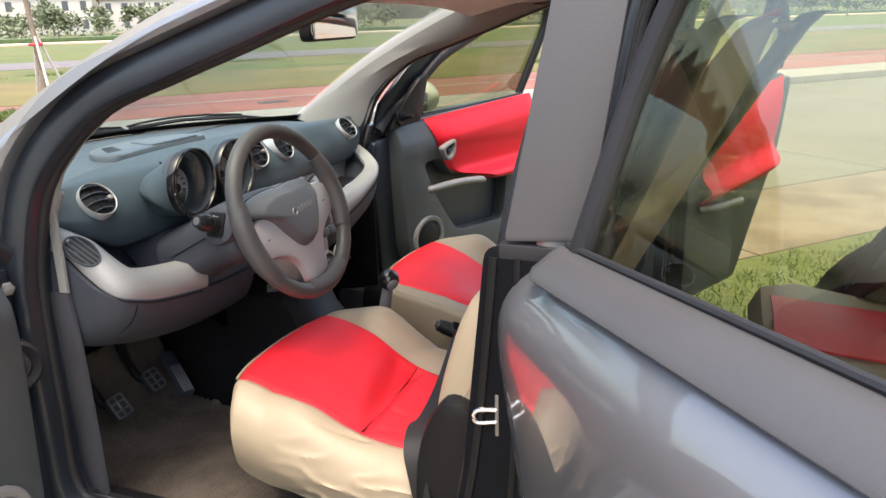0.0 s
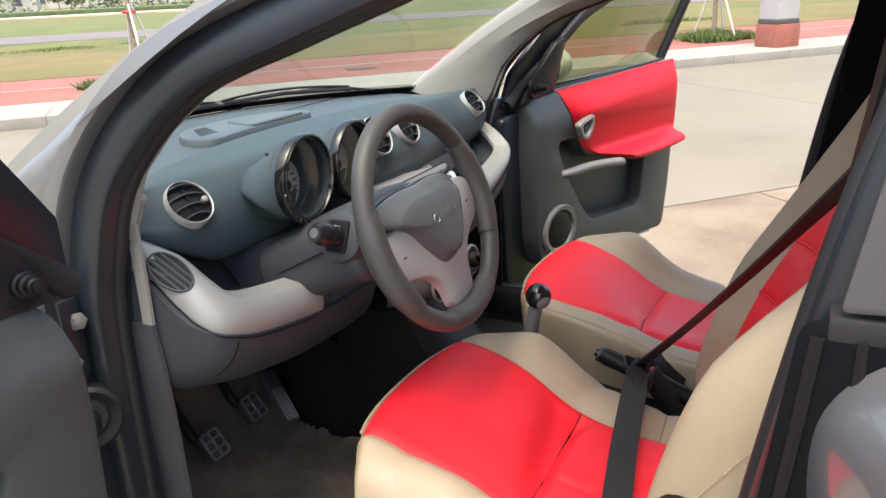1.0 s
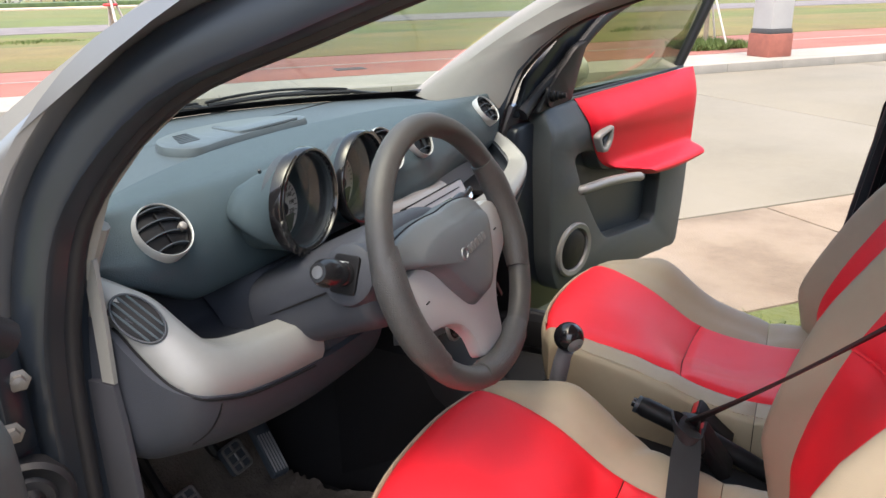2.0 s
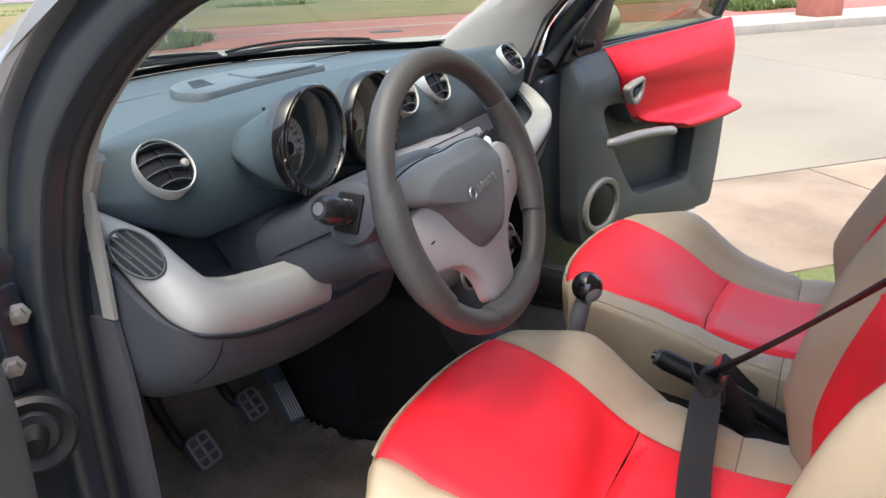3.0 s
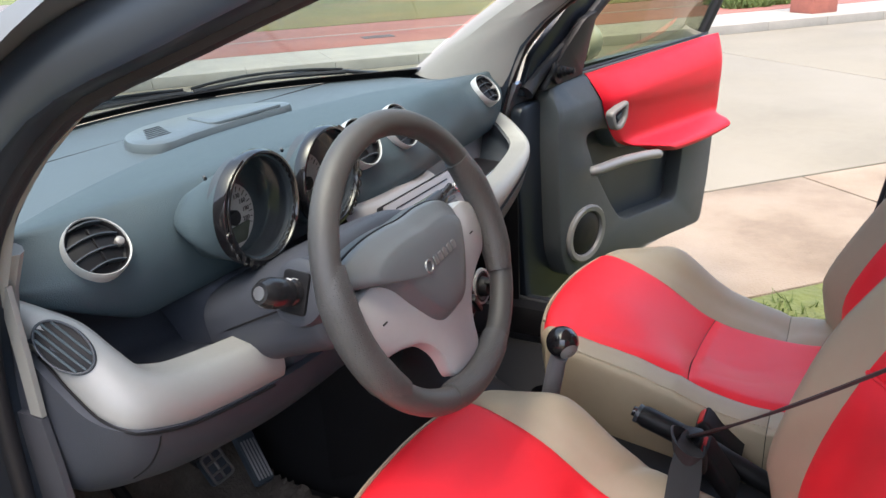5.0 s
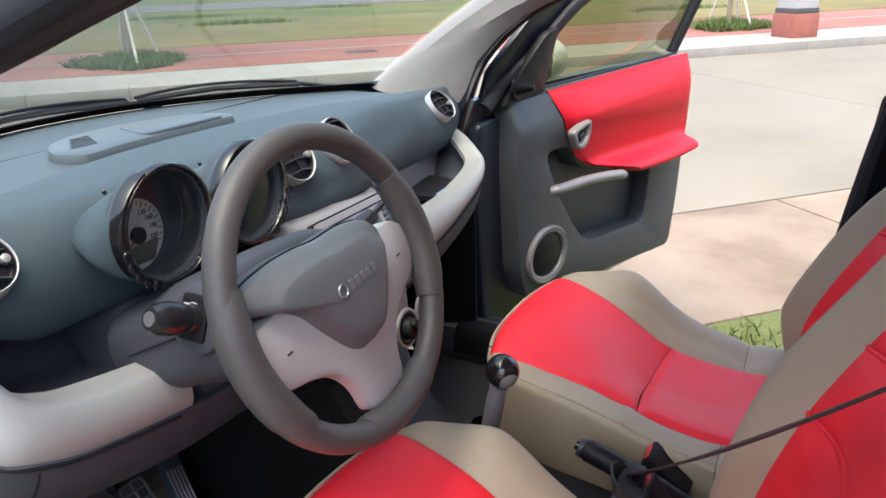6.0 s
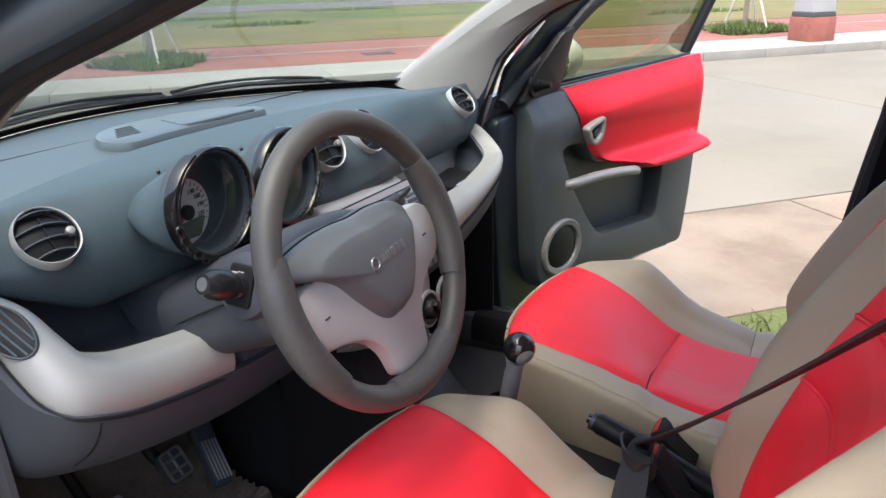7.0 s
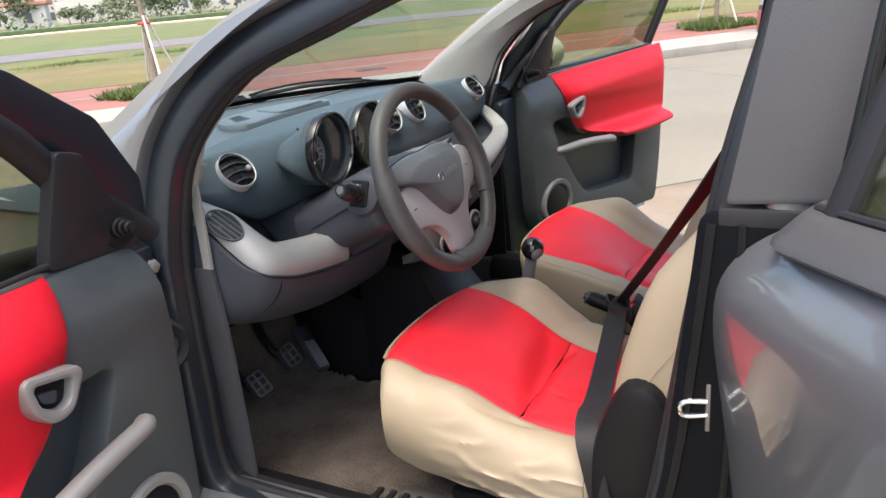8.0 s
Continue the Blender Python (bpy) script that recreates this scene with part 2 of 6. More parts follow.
def tube(path, r, n=10, flat=1.0, up=(0, 0, 1), loop=False):
    """Round or flattened bar along a path; r is a radius or one for each point."""
    path = [Vector(p) for p in path]
    k = len(path)
    rs = r if isinstance(r, (list, tuple)) else [r] * k
    rings = []
    for i, p in enumerate(path):
        if loop:
            d = path[(i + 1) % k] - path[i - 1]
        else:
            d = path[min(i + 1, k - 1)] - path[max(i - 1, 0)]
        d.normalize()
        u = Vector(up).cross(d)
        if u.length < 1e-4:
            u = Vector((1, 0, 0)).cross(d)
        u.normalize()
        v = d.cross(u)
        rings.append([p + rs[i] * (math.cos(a) * u + flat * math.sin(a) * v) for a in (2 * math.pi * j / n for j in range(n))])
    return loft(rings, loop=loop)


def lathe(profile, n=28):
    """Turned form about z from (radius, height) pairs; open ends stay open unless the radius is nought."""
    rings = [[Vector((max(r, 1e-4) * math.cos(a), max(r, 1e-4) * math.sin(a), h)) for a in (2 * math.pi * j / n for j in range(n))] for r, h in profile]
    return loft(rings, caps=False)


def box(lo, hi, bevel=0.006, seg=2):
    lo, hi = Vector(lo), Vector(hi)
    bm = bmesh.new()
    bmesh.ops.create_cube(bm, size=1, matrix=Matrix.Translation((lo + hi) / 2) @ Matrix.Diagonal((*(hi - lo), 1)))
    if bevel:
        bmesh.ops.bevel(bm, geom=list(bm.edges), offset=bevel, segments=seg, affect="EDGES", profile=0.6)
    return bm


def offset(pts, d):
    """2D loop moved inwards by d (for a counter-clockwise loop)."""
    k = len(pts)
    out = []
    for i in range(k):
        t = (pts[(i + 1) % k] - pts[i - 1]).normalized()
        out.append(pts[i] + Vector((-t.y, t.x)) * d)
    return out


def ccw(pts):
    pts = [Vector(p) for p in pts]
    area = sum(a.x * b.y - b.x * a.y for a, b in zip(pts, pts[1:] + pts[:1]))
    return pts if area > 0 else pts[::-1]


def slab(outline, holes=(), depth=0.02, r=0.004, base=0.0):
    """Plate in the xy plane from z = base to base + depth, with rounded upper edges and holes through it."""
    bm = bmesh.new()
    loops = [ccw(outline)] + [ccw(h)[::-1] for h in holes]
    top = base + depth
    rims_top, rims_bot = [], []
    for lp in loops:
        rings = [[Vector((*p, top)) for p in offset(lp, r)], [Vector((*p, top - r * 0.3)) for p in offset(lp, r * 0.3)],
                 [Vector((*p, top - r)) for p in lp], [Vector((*p, base)) for p in lp]]
        vs = [[bm.verts.new(p) for p in ring] for ring in rings]
        k = len(lp)
        for a, b in zip(vs, vs[1:]):
            for i in range(k):
                j = (i + 1) % k
                bm.faces.new((a[i], b[i], b[j], a[j]))
        for ring, store in ((vs[0], rims_top), (vs[-1], rims_bot)):
            for i in range(k):
                store.append(bm.edges.get((ring[i], ring[(i + 1) % k])))
    for rim, nz in ((rims_top, 1), (rims_bot, -1)):
        bmesh.ops.triangle_fill(bm, use_beauty=True, edges=rim, normal=(0, 0, nz))
    bmesh.ops.recalc_face_normals(bm, faces=bm.faces)
    return bm


def patch(f, nu, nv, thick=0.0):
    """Sheet f(u, v) for u, v in 0..1, with a thickness along its normals if given."""
    bm = bmesh.new()
    vs = [[bm.verts.new(f(i / nu, j / nv)) for j in range(nv + 1)] for i in range(nu + 1)]
    for i in range(nu):
        for j in range(nv):
            bm.faces.new((vs[i][j], vs[i + 1][j], vs[i + 1][j + 1], vs[i][j + 1]))
    bm.normal_update()
    if thick:
        bmesh.ops.solidify(bm, geom=list(bm.faces), thickness=thick)
        bmesh.ops.recalc_face_normals(bm, faces=bm.faces)
    return bm


def ribbon(path, sides, width, thick=0.0016, narrow=()):
    """Strap along a path; sides gives its crosswise direction at each point."""
    rings = []
    k = len(path)
    for i, p in enumerate(path):
        d = (path[min(i + 1, k - 1)] - path[max(i - 1, 0)]).normalized()
        s = Vector(sides[i])
        s = (s - d * s.dot(d)).normalized()
        nn = d.cross(s)
        h = width / 2 * (narrow[i] if i < len(narrow) else 1.0)
        rings.append([p + s * h + nn * thick, p - s * h + nn * thick, p - s * h - nn * thick, p + s * h - nn * thick])
    return loft(rings)


def facing(at, ahead, up=(0, 0, 1)):
    """Matrix whose local z points ahead and whose local y is up as far as it can."""
    z = Vector(ahead).normalized()
    x = Vector(up).cross(z).normalized()
    y = z.cross(x)
    return Matrix.Translation(at) @ Matrix((x, y, z)).transposed().to_4x4()


def wording(name, text, size, mat, parent, m, label=""):
    cu = bpy.data.curves.new(name, "FONT")
    cu.body, cu.size, cu.align_x, cu.align_y, cu.extrude = text, size, "CENTER", "CENTER", 0.0003
    tmp = new(name, cu)
    me = bpy.data.meshes.new_from_object(tmp)
    bpy.data.objects.remove(tmp)
    bm = bmesh.new()
    bm.from_mesh(me)
    return part(name, bm, mat, parent, label, m)


FLIP = Matrix.Diagonal((-1, 1, 1, 1))


# ---------------- ground and road ----------------
# road frame: a runs along the road, d across it, away from the car
ROAD = Matrix(((0.722, 0.692, 0, 0), (-0.692, 0.722, 0, 0), (0, 0, 1, 0), (0, 0, 0, 1)))

prof = [(-2500, -0.06), (12.05, -0.06), (12.2, 0.10), (20, 0.12), (60, 0.1), (2600, 0.1)]
ground = part("ground", loft([[Vector((a, d, z)) for d, z in prof] for a in (-2500, -40, 0, 40, 2500)], closed=False), FIELD, m=ROAD)
tagged(ground, "rough grass and dry soil field running to the horizon", "ground", kind="structure")


def strip(name, label, cat, d0, d1, z0, z1, mat, joints=0.0, a0=-60, a1=60, bev=0.008):
    """A paved band along the road, cut by joints into slabs of their own."""
    root = thing(name, label, cat, kind="structure")
    if not joints:
        part(name + "_bed", box((a0, d0, z0), (a1, d1, z1), bev), mat, root, m=ROAD)
        return root
    k = math.floor(a0 / joints)
    while k * joints < a1:
        part("slab", box((k * joints + (0.006 if joints > 3.5 else 0.0012), d0, z0), ((k + 1) * joints - (0.006 if joints > 3.5 else 0.0012), d1, z1), bev), mat, root, m=ROAD @ Matrix.Translation((JOINT_A, 0, 0)))
        k += 1
    if name in ("kerb", "pavement"):
        return root
    part("joint_filler", box((a0 - joints, d0 + 0.01, z0), (a1 + joints, d1 - 0.01, z1 - 0.012), 0), IRON, root, "dark joint dirt between slabs", ROAD)
    return root


JOINT_A = 2.85
strip("apron", "beige rough concrete apron beside the road", "pavement", 0.80, 1.93, -0.05, 0.0, APRON, 4.0)
strip("parking_bay", "beige concrete parking bay beside the car, lightened to bounce light", "pavement", -9.0, -0.9, -0.05, 0.0, BOUNCE_BAY, 4.0)
strip("verge", "short green grass verge under the car", "ground", -0.89, 0.795, -0.05, -0.006, MEADOW, 0, -40, 40, 0)
JOINT_A = 1.35
strip("road", "pale concrete road of large cast slabs", "road", 1.95, 7.55, -0.05, 0.0, CONCRETE, 4.2)
strip("kerb", "pale concrete kerb along the road", "kerb", 7.56, 7.80, -0.05, 0.12, KERBSTONE, 1.0, -30, 30, 0.012)
strip("pavement", "pale concrete footway behind the kerb", "pavement", 7.81, 8.88, -0.05, 0.12, KERBSTONE, 3.0, -45, 45)
strip("red_path", "red paved cycle path beside the footway", "pavement", 8.89, 12.1, -0.05, 0.125, REDPAVE, 0, -90, 90)
part("path_line", box((-90, 10.4, 0.122), (90, 10.48, 0.131), 0), KERBSTONE, bpy.data.objects["red_path"], "pale line along the path", ROAD)
strip("dry_verge", "dry brown grass along the red path", "ground", 12.2, 18.5, 0.0, 0.128, DRYGRASS, 0, -250, 250)
strip("meadow", "bright green grass beyond the gravel track", "ground", 30.6, 62, 0.0, 0.128, MEADOW, 0, -400, 400)
strip("gravel_track", "grey gravel track across the field", "track", 25.0, 30.5, 0.05, 0.135, GRAVEL, 0, -250, 250)
strip("far_road", "pale earth road far across the field", "road", 66, 72, 0.05, 0.22, SOIL, 0, -500, 500)
strip("field_bank", "low green bank behind the earth road", "ground", 72.5, 80, 0.0, 0.55, LEAF, 0, -500, 500)


# ---------------- the car: body ----------------
car = thing("car", "dark grey metallic small hatchback with all doors open", "car")

# front door opening (y, z), from the foot of the front pillar over the roof rail and down the middle pillar
OPENING = [(0.030, 0.375), (0.035, 0.543), (0.028, 0.805), (-0.002, 0.936), (-0.052, 1.040), (-0.175, 1.148), (-0.336, 1.209), (-0.455, 1.250),
           (-0.653, 1.318), (-0.80, 1.350), (-0.905, 1.362), (-0.955, 1.335), (-0.944, 1.215), (-0.903, 1.044), (-0.871, 0.874), (-0.816, 0.528), (-0.775, 0.385), (-0.70, 0.355), (-0.40, 0.350), (-0.05, 0.350)]
REAR_OPENING = [(-1.03, 0.40), (-1.03, 0.70), (-1.04, 1.0), (-1.06, 1.20), (-1.09, 1.335), (-1.16, 1.365), (-1.40, 1.36), (-1.60, 1.32), (-1.78, 1.22), (-1.84, 1.05), (-1.78, 0.85), (-1.62, 0.66), (-1.54, 0.48), (-1.46, 0.37), (-1.25, 0.345), (-1.08, 0.35)]
open_l = [Vector(p) for p in spline(OPENING, 4, True)]
rear_l = [Vector(p) for p in spline(REAR_OPENING, 4, True)]


def grown(loop, d):
    return offset(ccw(loop), -d)


def lean(bm, z0=0.95, top=0.055):
    """Tumblehome: the sides lean in above the belt line (in a frame where x is outwards)."""
    for v in bm.verts:
        if v.co.x > 0 and v.co.z > z0:
            v.co.x -= top * ((v.co.z - z0) / 0.45) ** 1.4
    return bm


# outwards x, y along the car, z up, from a plate drawn in (y, z)
SIDE = Matrix(((0, 0, 1, 0), (1, 0, 0, 0), (0, 1, 0, 0), (0, 0, 0, 1)))
FRAME_OUT = [(0.16, 0.20), (0.17, 0.60), (0.20, 0.90), (0.155, 1.015), (0.03, 1.098), (-0.068, 1.160), (-0.253, 1.263), (-0.45, 1.338), (-0.70, 1.392), (-1.0, 1.418),
             (-1.40, 1.415), (-1.75, 1.375), (-2.05, 1.27), (-2.20, 1.10), (-2.26, 0.95), (-2.20, 0.75), (-2.05, 0.62), (-1.80, 0.58), (-1.62, 0.45), (-1.50, 0.22), (-1.0, 0.19), (-0.4, 0.19)]
for side in (1, -1):
    flip = FLIP if side < 0 else Matrix()
    bm = slab(spline(FRAME_OUT, 4, True), [grown(open_l, 0.058), grown(rear_l, 0.030)], 0.085, 0.014, 0.675)
    bm.transform(SIDE)
    part("side_frame", lean(bm), PAINT, car, m=flip)
    for loop, nm in ((open_l, "door_jamb"), (rear_l, "rear_door_jamb")):
        bm = slab(grown(loop, 0.060 if nm == "door_jamb" else 0.032), [grown(loop, 0.002)], 0.062, 0.010, 0.672)
        bm.transform(SIDE)
        part(nm, lean(bm), JAMB, car, "black painted door jamb", flip)
        bm = tube([Vector((0.694, p.x, p.y)) for p in grown(loop, 0.006)], 0.0125, 10, up=(1, 0, 0), loop=True)
        part("door_seal", lean(bm), RUBBER, car, "black rubber door seal", flip)
    # middle pillar: inner trim, outer film, striker
    bm = loft([[Vector((x, y, z)) for x, y in ((0.60, -0.885 + k), (0.60, -1.025 + k), (0.672, -1.03 + k), (0.672, -0.89 + k))] for z, k in ((0.33, 0.10), (0.55, 0.055), (0.80, 0.012), (1.0, -0.015), (1.36, -0.06))])
    bmesh.ops.bevel(bm, geom=list(bm.edges), offset=0.012, segments=2, affect="EDGES")
    part("pillar_trim", lean(bm), PILLARBLACK, car, "dark grey plastic middle pillar trim", flip)
    bm = slab(rounded([(-0.912, 0.998), (-1.022, 1.004), (-1.066, 1.345), (-0.972, 1.352)], 0.008), (), 0.006, 0.002, 0.758)
    bm.transform(SIDE)
    part("pillar_film", lean(bm), MATTE, car, "matte dark grey pillar cover", flip)
    bm = slab(rounded([(-0.885, 0.99), (-1.045, 0.99), (-1.04, 0.62), (-1.02, 0.40), (-0.80, 0.40), (-0.845, 0.62)], 0.02), (), 0.004, 0.001, 0.7605)
    bm.transform(SIDE)
    part("pillar_face", lean(bm), PILLARBLACK, car, "black painted foot of the middle pillar", flip)
    bm = box((0.722, -1.0, 0.972), (0.764, -0.905, 0.994), 0.003)
    part("pillar_seal", bm, RUBBER, car, m=flip)
    for name, row in (("pillar_lip", [(-0.822, 0.43), (-0.862, 0.63), (-0.884, 0.82), (-0.898, 0.975)]), ("door_gasket", [(-0.905, 0.43), (-0.924, 0.63), (-0.930, 0.82), (-0.932, 0.975)])):
        bm = tube(spline([(0.7625, y, z) for y, z in row], 4), 0.0075 if name == "pillar_lip" else 0.006, 8)
        part(name, lean(bm), BLACK, car, "black rubber gasket", flip)
    if side < 0:
        striker = part("striker", box((0.760, -0.904, 0.698), (0.7655, -0.898, 0.766), 0.002), STEEL, car, "bright steel door striker", flip)
        part("loop", tube(spline([(0.764, -0.900, 0.722), (0.772, -0.875, 0.721), (0.774, -0.868, 0.730), (0.772, -0.875, 0.741), (0.764, -0.900, 0.741)], 4), 0.0034, 8), CHROME, striker, m=flip)
    # sill: painted outside, plastic step inside
    bm = loft([[Vector((x, y, z)) for x, z in ((0.635, 0.19), (0.635, 0.30), (0.642, 0.340), (0.67, 0.352), (0.735, 0.345), (0.775, 0.31), (0.78, 0.24), (0.75, 0.185))] for y in (0.12, -0.4, -0.9, -1.45)])
    part("sill", bm, PAINT, car, m=flip)
    bm = loft([[Vector((x, y, z)) for x, z in ((0.620, 0.28), (0.624, 0.325), (0.640, 0.348), (0.672, 0.357), (0.680, 0.35), (0.655, 0.335))] for y in (0.02, -0.4, -0.79)])
    part("sill_cover", bm, BLACK, car, "dark plastic sill tread", flip)
    for k in range(9):
        part("tread_rib", box((0.628, -0.30 - k * 0.028, 0.358), (0.668, -0.288 - k * 0.028, 0.365), 0.002), BLACK, car, m=flip)
    # kick panel beside the pedals and a foot-well side
    bm = patch(lambda u, v: Vector((0.670 - 0.035 * v * (1 - u), -0.024 + 0.17 * v + 0.012 * u ** 6, 0.33 + 0.47 * u)), 8, 6, 0.008)
    part("kick_panel", bm, KICK if side < 0 else BLACK, car, "dark grey plastic kick panel" if side < 0 else "dark plastic kick panel", flip)
    if side < 0:
        bm = slab(rounded([(-0.015, 0.556), (0.004, 0.556), (0.004, 0.612), (-0.015, 0.612)], 0.009), (), 0.006, 0.002, 0.6665)
        bm.transform(SIDE)
        part("pull_slot", bm, BLACK, car, "dark slot in the kick panel", flip)
    if side < 0:
        bm = patch(lambda u, v: Vector((0.671, -0.013 - 0.006 * u + 0.020 * v + 0.004 * u * u, 0.802 + 0.16 * u)), 6, 3, 0.006)
        part("pillar_foot", bm, PILLARGREY, car, "pale pillar trim end", flip)
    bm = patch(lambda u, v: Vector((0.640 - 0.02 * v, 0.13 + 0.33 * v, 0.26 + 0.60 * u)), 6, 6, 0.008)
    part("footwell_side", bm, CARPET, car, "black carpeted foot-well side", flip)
    # inner trim of the front pillar, from the foot of the screen up to the roof
    rows = []
    for k in range(13):
        t = k / 12
        g = Vector((0.708 - 0.10 * t, 0.285 - 0.715 * t, 0.955 + 0.40 * t + 0.03 * math.sin(math.pi * t)))
        y = -0.005 - 0.66 * t ** 1.02
        idx = min(open_l[: 4 * 9 + 1], key=lambda p: abs(p.x - y) if p.y > 0.93 else 9)
        o = Vector((0.676 - 0.055 * max(0, (idx.y - 0.95) / 0.45) ** 1.4, idx.x, idx.y))
        mid = (g + o) / 2 + Vector((-0.028, -0.004, -0.008))
        rows.append([g, g * 0.7 + mid * 0.3 + Vector((-0.012, 0, 0)), mid, o * 0.7 + mid * 0.3 + Vector((-0.006, 0, 0)), o, o + Vector((0.02, 0.02, 0.0)), g + Vector((0.02, 0.0, 0.02))])
    part("pillar_lining", loft(rows), PILLARGREY, car, "pale grey front pillar lining", flip)
    if side > 0:
        continue
    bm = tube([Vector((0.662, y, z)) for y, z in ((0.040, 0.80), (0.032, 0.88), (0.008, 0.952), (-0.02, 1.0))], 0.010, 8)
    part("lining_edge", bm, PILLARGREY, car, m=flip)

# roof skin, headliner, screens
roof_y = [-0.43, -0.60, -0.85, -1.2, -1.6, -1.9, -2.10]
roof_z = [1.362, 1.402, 1.430, 1.445, 1.425, 1.375, 1.315]


def roof_at(u, v, drop):
    t = v * (len(roof_y) - 1)
    i = min(int(t), len(roof_y) - 2)
    f = t - i
    y, z = roof_y[i] * (1 - f) + roof_y[i + 1] * f, roof_z[i] * (1 - f) + roof_z[i + 1] * f
    x = (u * 2 - 1)
    return Vector((x * 0.672, y + 0.10 * (1 - x * x) * (1 if v < 0.2 else 0), z - 0.038 * x ** 4 - drop + 0.01 * (1 - x * x)))


part("roof", patch(lambda u, v: roof_at(u, v, 0.0), 20, 18, 0.006), PAINT, car)
part("headliner", patch(lambda u, v: roof_at(u, v, 0.035) + Vector((-(u * 2 - 1) * 0.03, 0, 0)), 16, 14, -0.006), SKYCLOTH, car, "pale grey cloth headliner")


def screen(u, v):
    x = u * 2 - 1
    foot = Vector((x * 0.705, 0.300 + 0.36 * (1 - x * x), 0.958 + 0.010 * (1 - x * x)))
    head = Vector((x * 0.610, -0.425 + 0.11 * (1 - x * x), 1.352 + 0.022 * (1 - x * x)))
    return foot.lerp(head, v) + Vector((0, 0.02, 0.03)) * math.sin(math.pi * v)


part("windscreen", patch(screen, 20, 14, 0.004), CLEARGLASS, car, "clear curved windscreen").visible_shadow = False
part("screen_band", patch(lambda u, v: screen(u, v * 0.035) + Vector((0, -0.005, -0.006)), 28, 2, 0.002), BLACK, car)
part("rear_window", patch(lambda u, v: Vector(((u * 2 - 1) * 0.56, -2.09 - 0.19 * v - 0.04 * (1 - (u * 2 - 1) ** 2), 1.30 - 0.30 * v)), 12, 6, 0.004), TINTED, car, "tinted rear window")

# scuttle under the screen with the two wipers
part("scuttle", patch(lambda u, v: Vector(((u * 2 - 1) * 0.70, 0.295 + 0.36 * (1 - (u * 2 - 1) ** 2) + 0.13 * v, 0.950 + 0.010 * (1 - (u * 2 - 1) ** 2) - 0.035 * v)), 24, 4, 0.01), BLACK, car, "black plastic scuttle panel")
def foot_y(x):
    """Plan of the foot of the windscreen."""
    return 0.300 + 0.36 * (1 - (x / 0.705) ** 2)


for x0, x1 in ((-0.30, 0.30), (0.24, 0.66)):
    # the arm springs from its pivot and lies along the foot of the screen, the blade beyond it
    xs = [x1 + (x0 + 0.16 - x1) * k / 8 for k in range(9)]
    arm = spline([(x, foot_y(x) + 0.050 - 0.035 * k / 8, 0.962 + 0.022 * min(1.0, k / 3)) for k, x in enumerate(xs)], 2)
    w = part("wiper", tube(arm, [0.009 - 0.0002 * k for k in range(len(arm))], 8, 0.6), BLACK, car, "black wiper arm and blade")
    xs = [x0 + (x1 - 0.08 - x0) * k / 8 for k in range(9)]
    part("blade", tube([(x, foot_y(x) + 0.006, 0.985 - 0.008 * abs(k / 4 - 1)) for k, x in enumerate(xs)], 0.005, 6, 1.3), RUBBER, w)
    part("spine", tube([(x, foot_y(x) + 0.014, 0.996 - 0.012 * (k / 4 - 1) ** 2) for k, x in enumerate(xs)], 0.004, 6), BLACK, w)
    part("pivot", lathe([(0.0, 0.03), (0.02, 0.028), (0.024, 0.0)], 12), BLACK, w, m=Matrix.Translation((x1, foot_y(x1) + 0.05, 0.938)))


# bonnet, wings, tail: lofted shells
def shell(rows):
    """Rings across the car from (y, half width, bottom, shoulder, top) rows."""
    rings = []
    for y, w, zb, zs, zt in rows:
        half = [(0.0, zb), (w * 0.8, zb), (w * 0.97, zb + 0.05), (w, (zb + zs) / 2), (w * 0.985, zs), (w * 0.93, zs + (zt - zs) * 0.45), (w * 0.75, zs + (zt - zs) * 0.82), (w * 0.4, zs + (zt - zs) * 0.97), (0.0, zt)]
        sm = spline(half, 3)
        rings.append([Vector((p.x, y, p.y)) for p in sm] + [Vector((-p.x, y, p.y)) for p in sm[-2:0:-1]])
    return loft(rings)


part("front_body", shell([(0.475, 0.765, 0.22, 0.80, 0.945), (0.60, 0.785, 0.22, 0.80, 0.93), (0.80, 0.785, 0.22, 0.76, 0.89), (0.95, 0.765, 0.22, 0.70, 0.83), (1.08, 0.72, 0.22, 0.62, 0.75), (1.17, 0.63, 0.24, 0.54, 0.64), (1.21, 0.50, 0.28, 0.46, 0.54)]), PAINT, car)
for side in (1, -1):
    flip = FLIP if side < 0 else Matrix()
    bm = patch(lambda u, v: Vector((0.752 + 0.028 * math.sin(math.pi * min(u * 1.2, 1)) * (1 - 0.2 * v), 0.17 + 0.32 * v, 0.22 + (0.70 + 0.02 * v) * u - 0.0)), 10, 6, -0.012)
    part("wing", bm, PAINT, car, m=flip)
    bm = patch(lambda u, v: Vector((0.765 - 0.06 * u, 0.17 + 0.32 * v, 0.915 + 0.045 * u * (1 - v) + 0.02 * u)), 4, 6, 0.01)
    part("wing_top", bm, JAMB, car, m=flip)
    part("headlamp", lathe([(0.0, 0.03), (0.05, 0.025), (0.085, 0.0), (0.09, -0.05)], 18), LENS, car, "clear headlamp", flip @ facing((0.56, 1.06, 0.60), (0.25, 0.9, 0.35)))
    part("tail_lamp", lathe([(0.0, 0.02), (0.05, 0.015), (0.07, 0.0), (0.075, -0.04)], 16), REDLENS, car, "red tail lamp", flip @ facing((0.62, -2.30, 0.84), (0.25, -0.95, 0.1)))
part("grille", box((-0.30, 1.195, 0.36), (0.30, 1.222, 0.47), 0.012), BLACK, car)
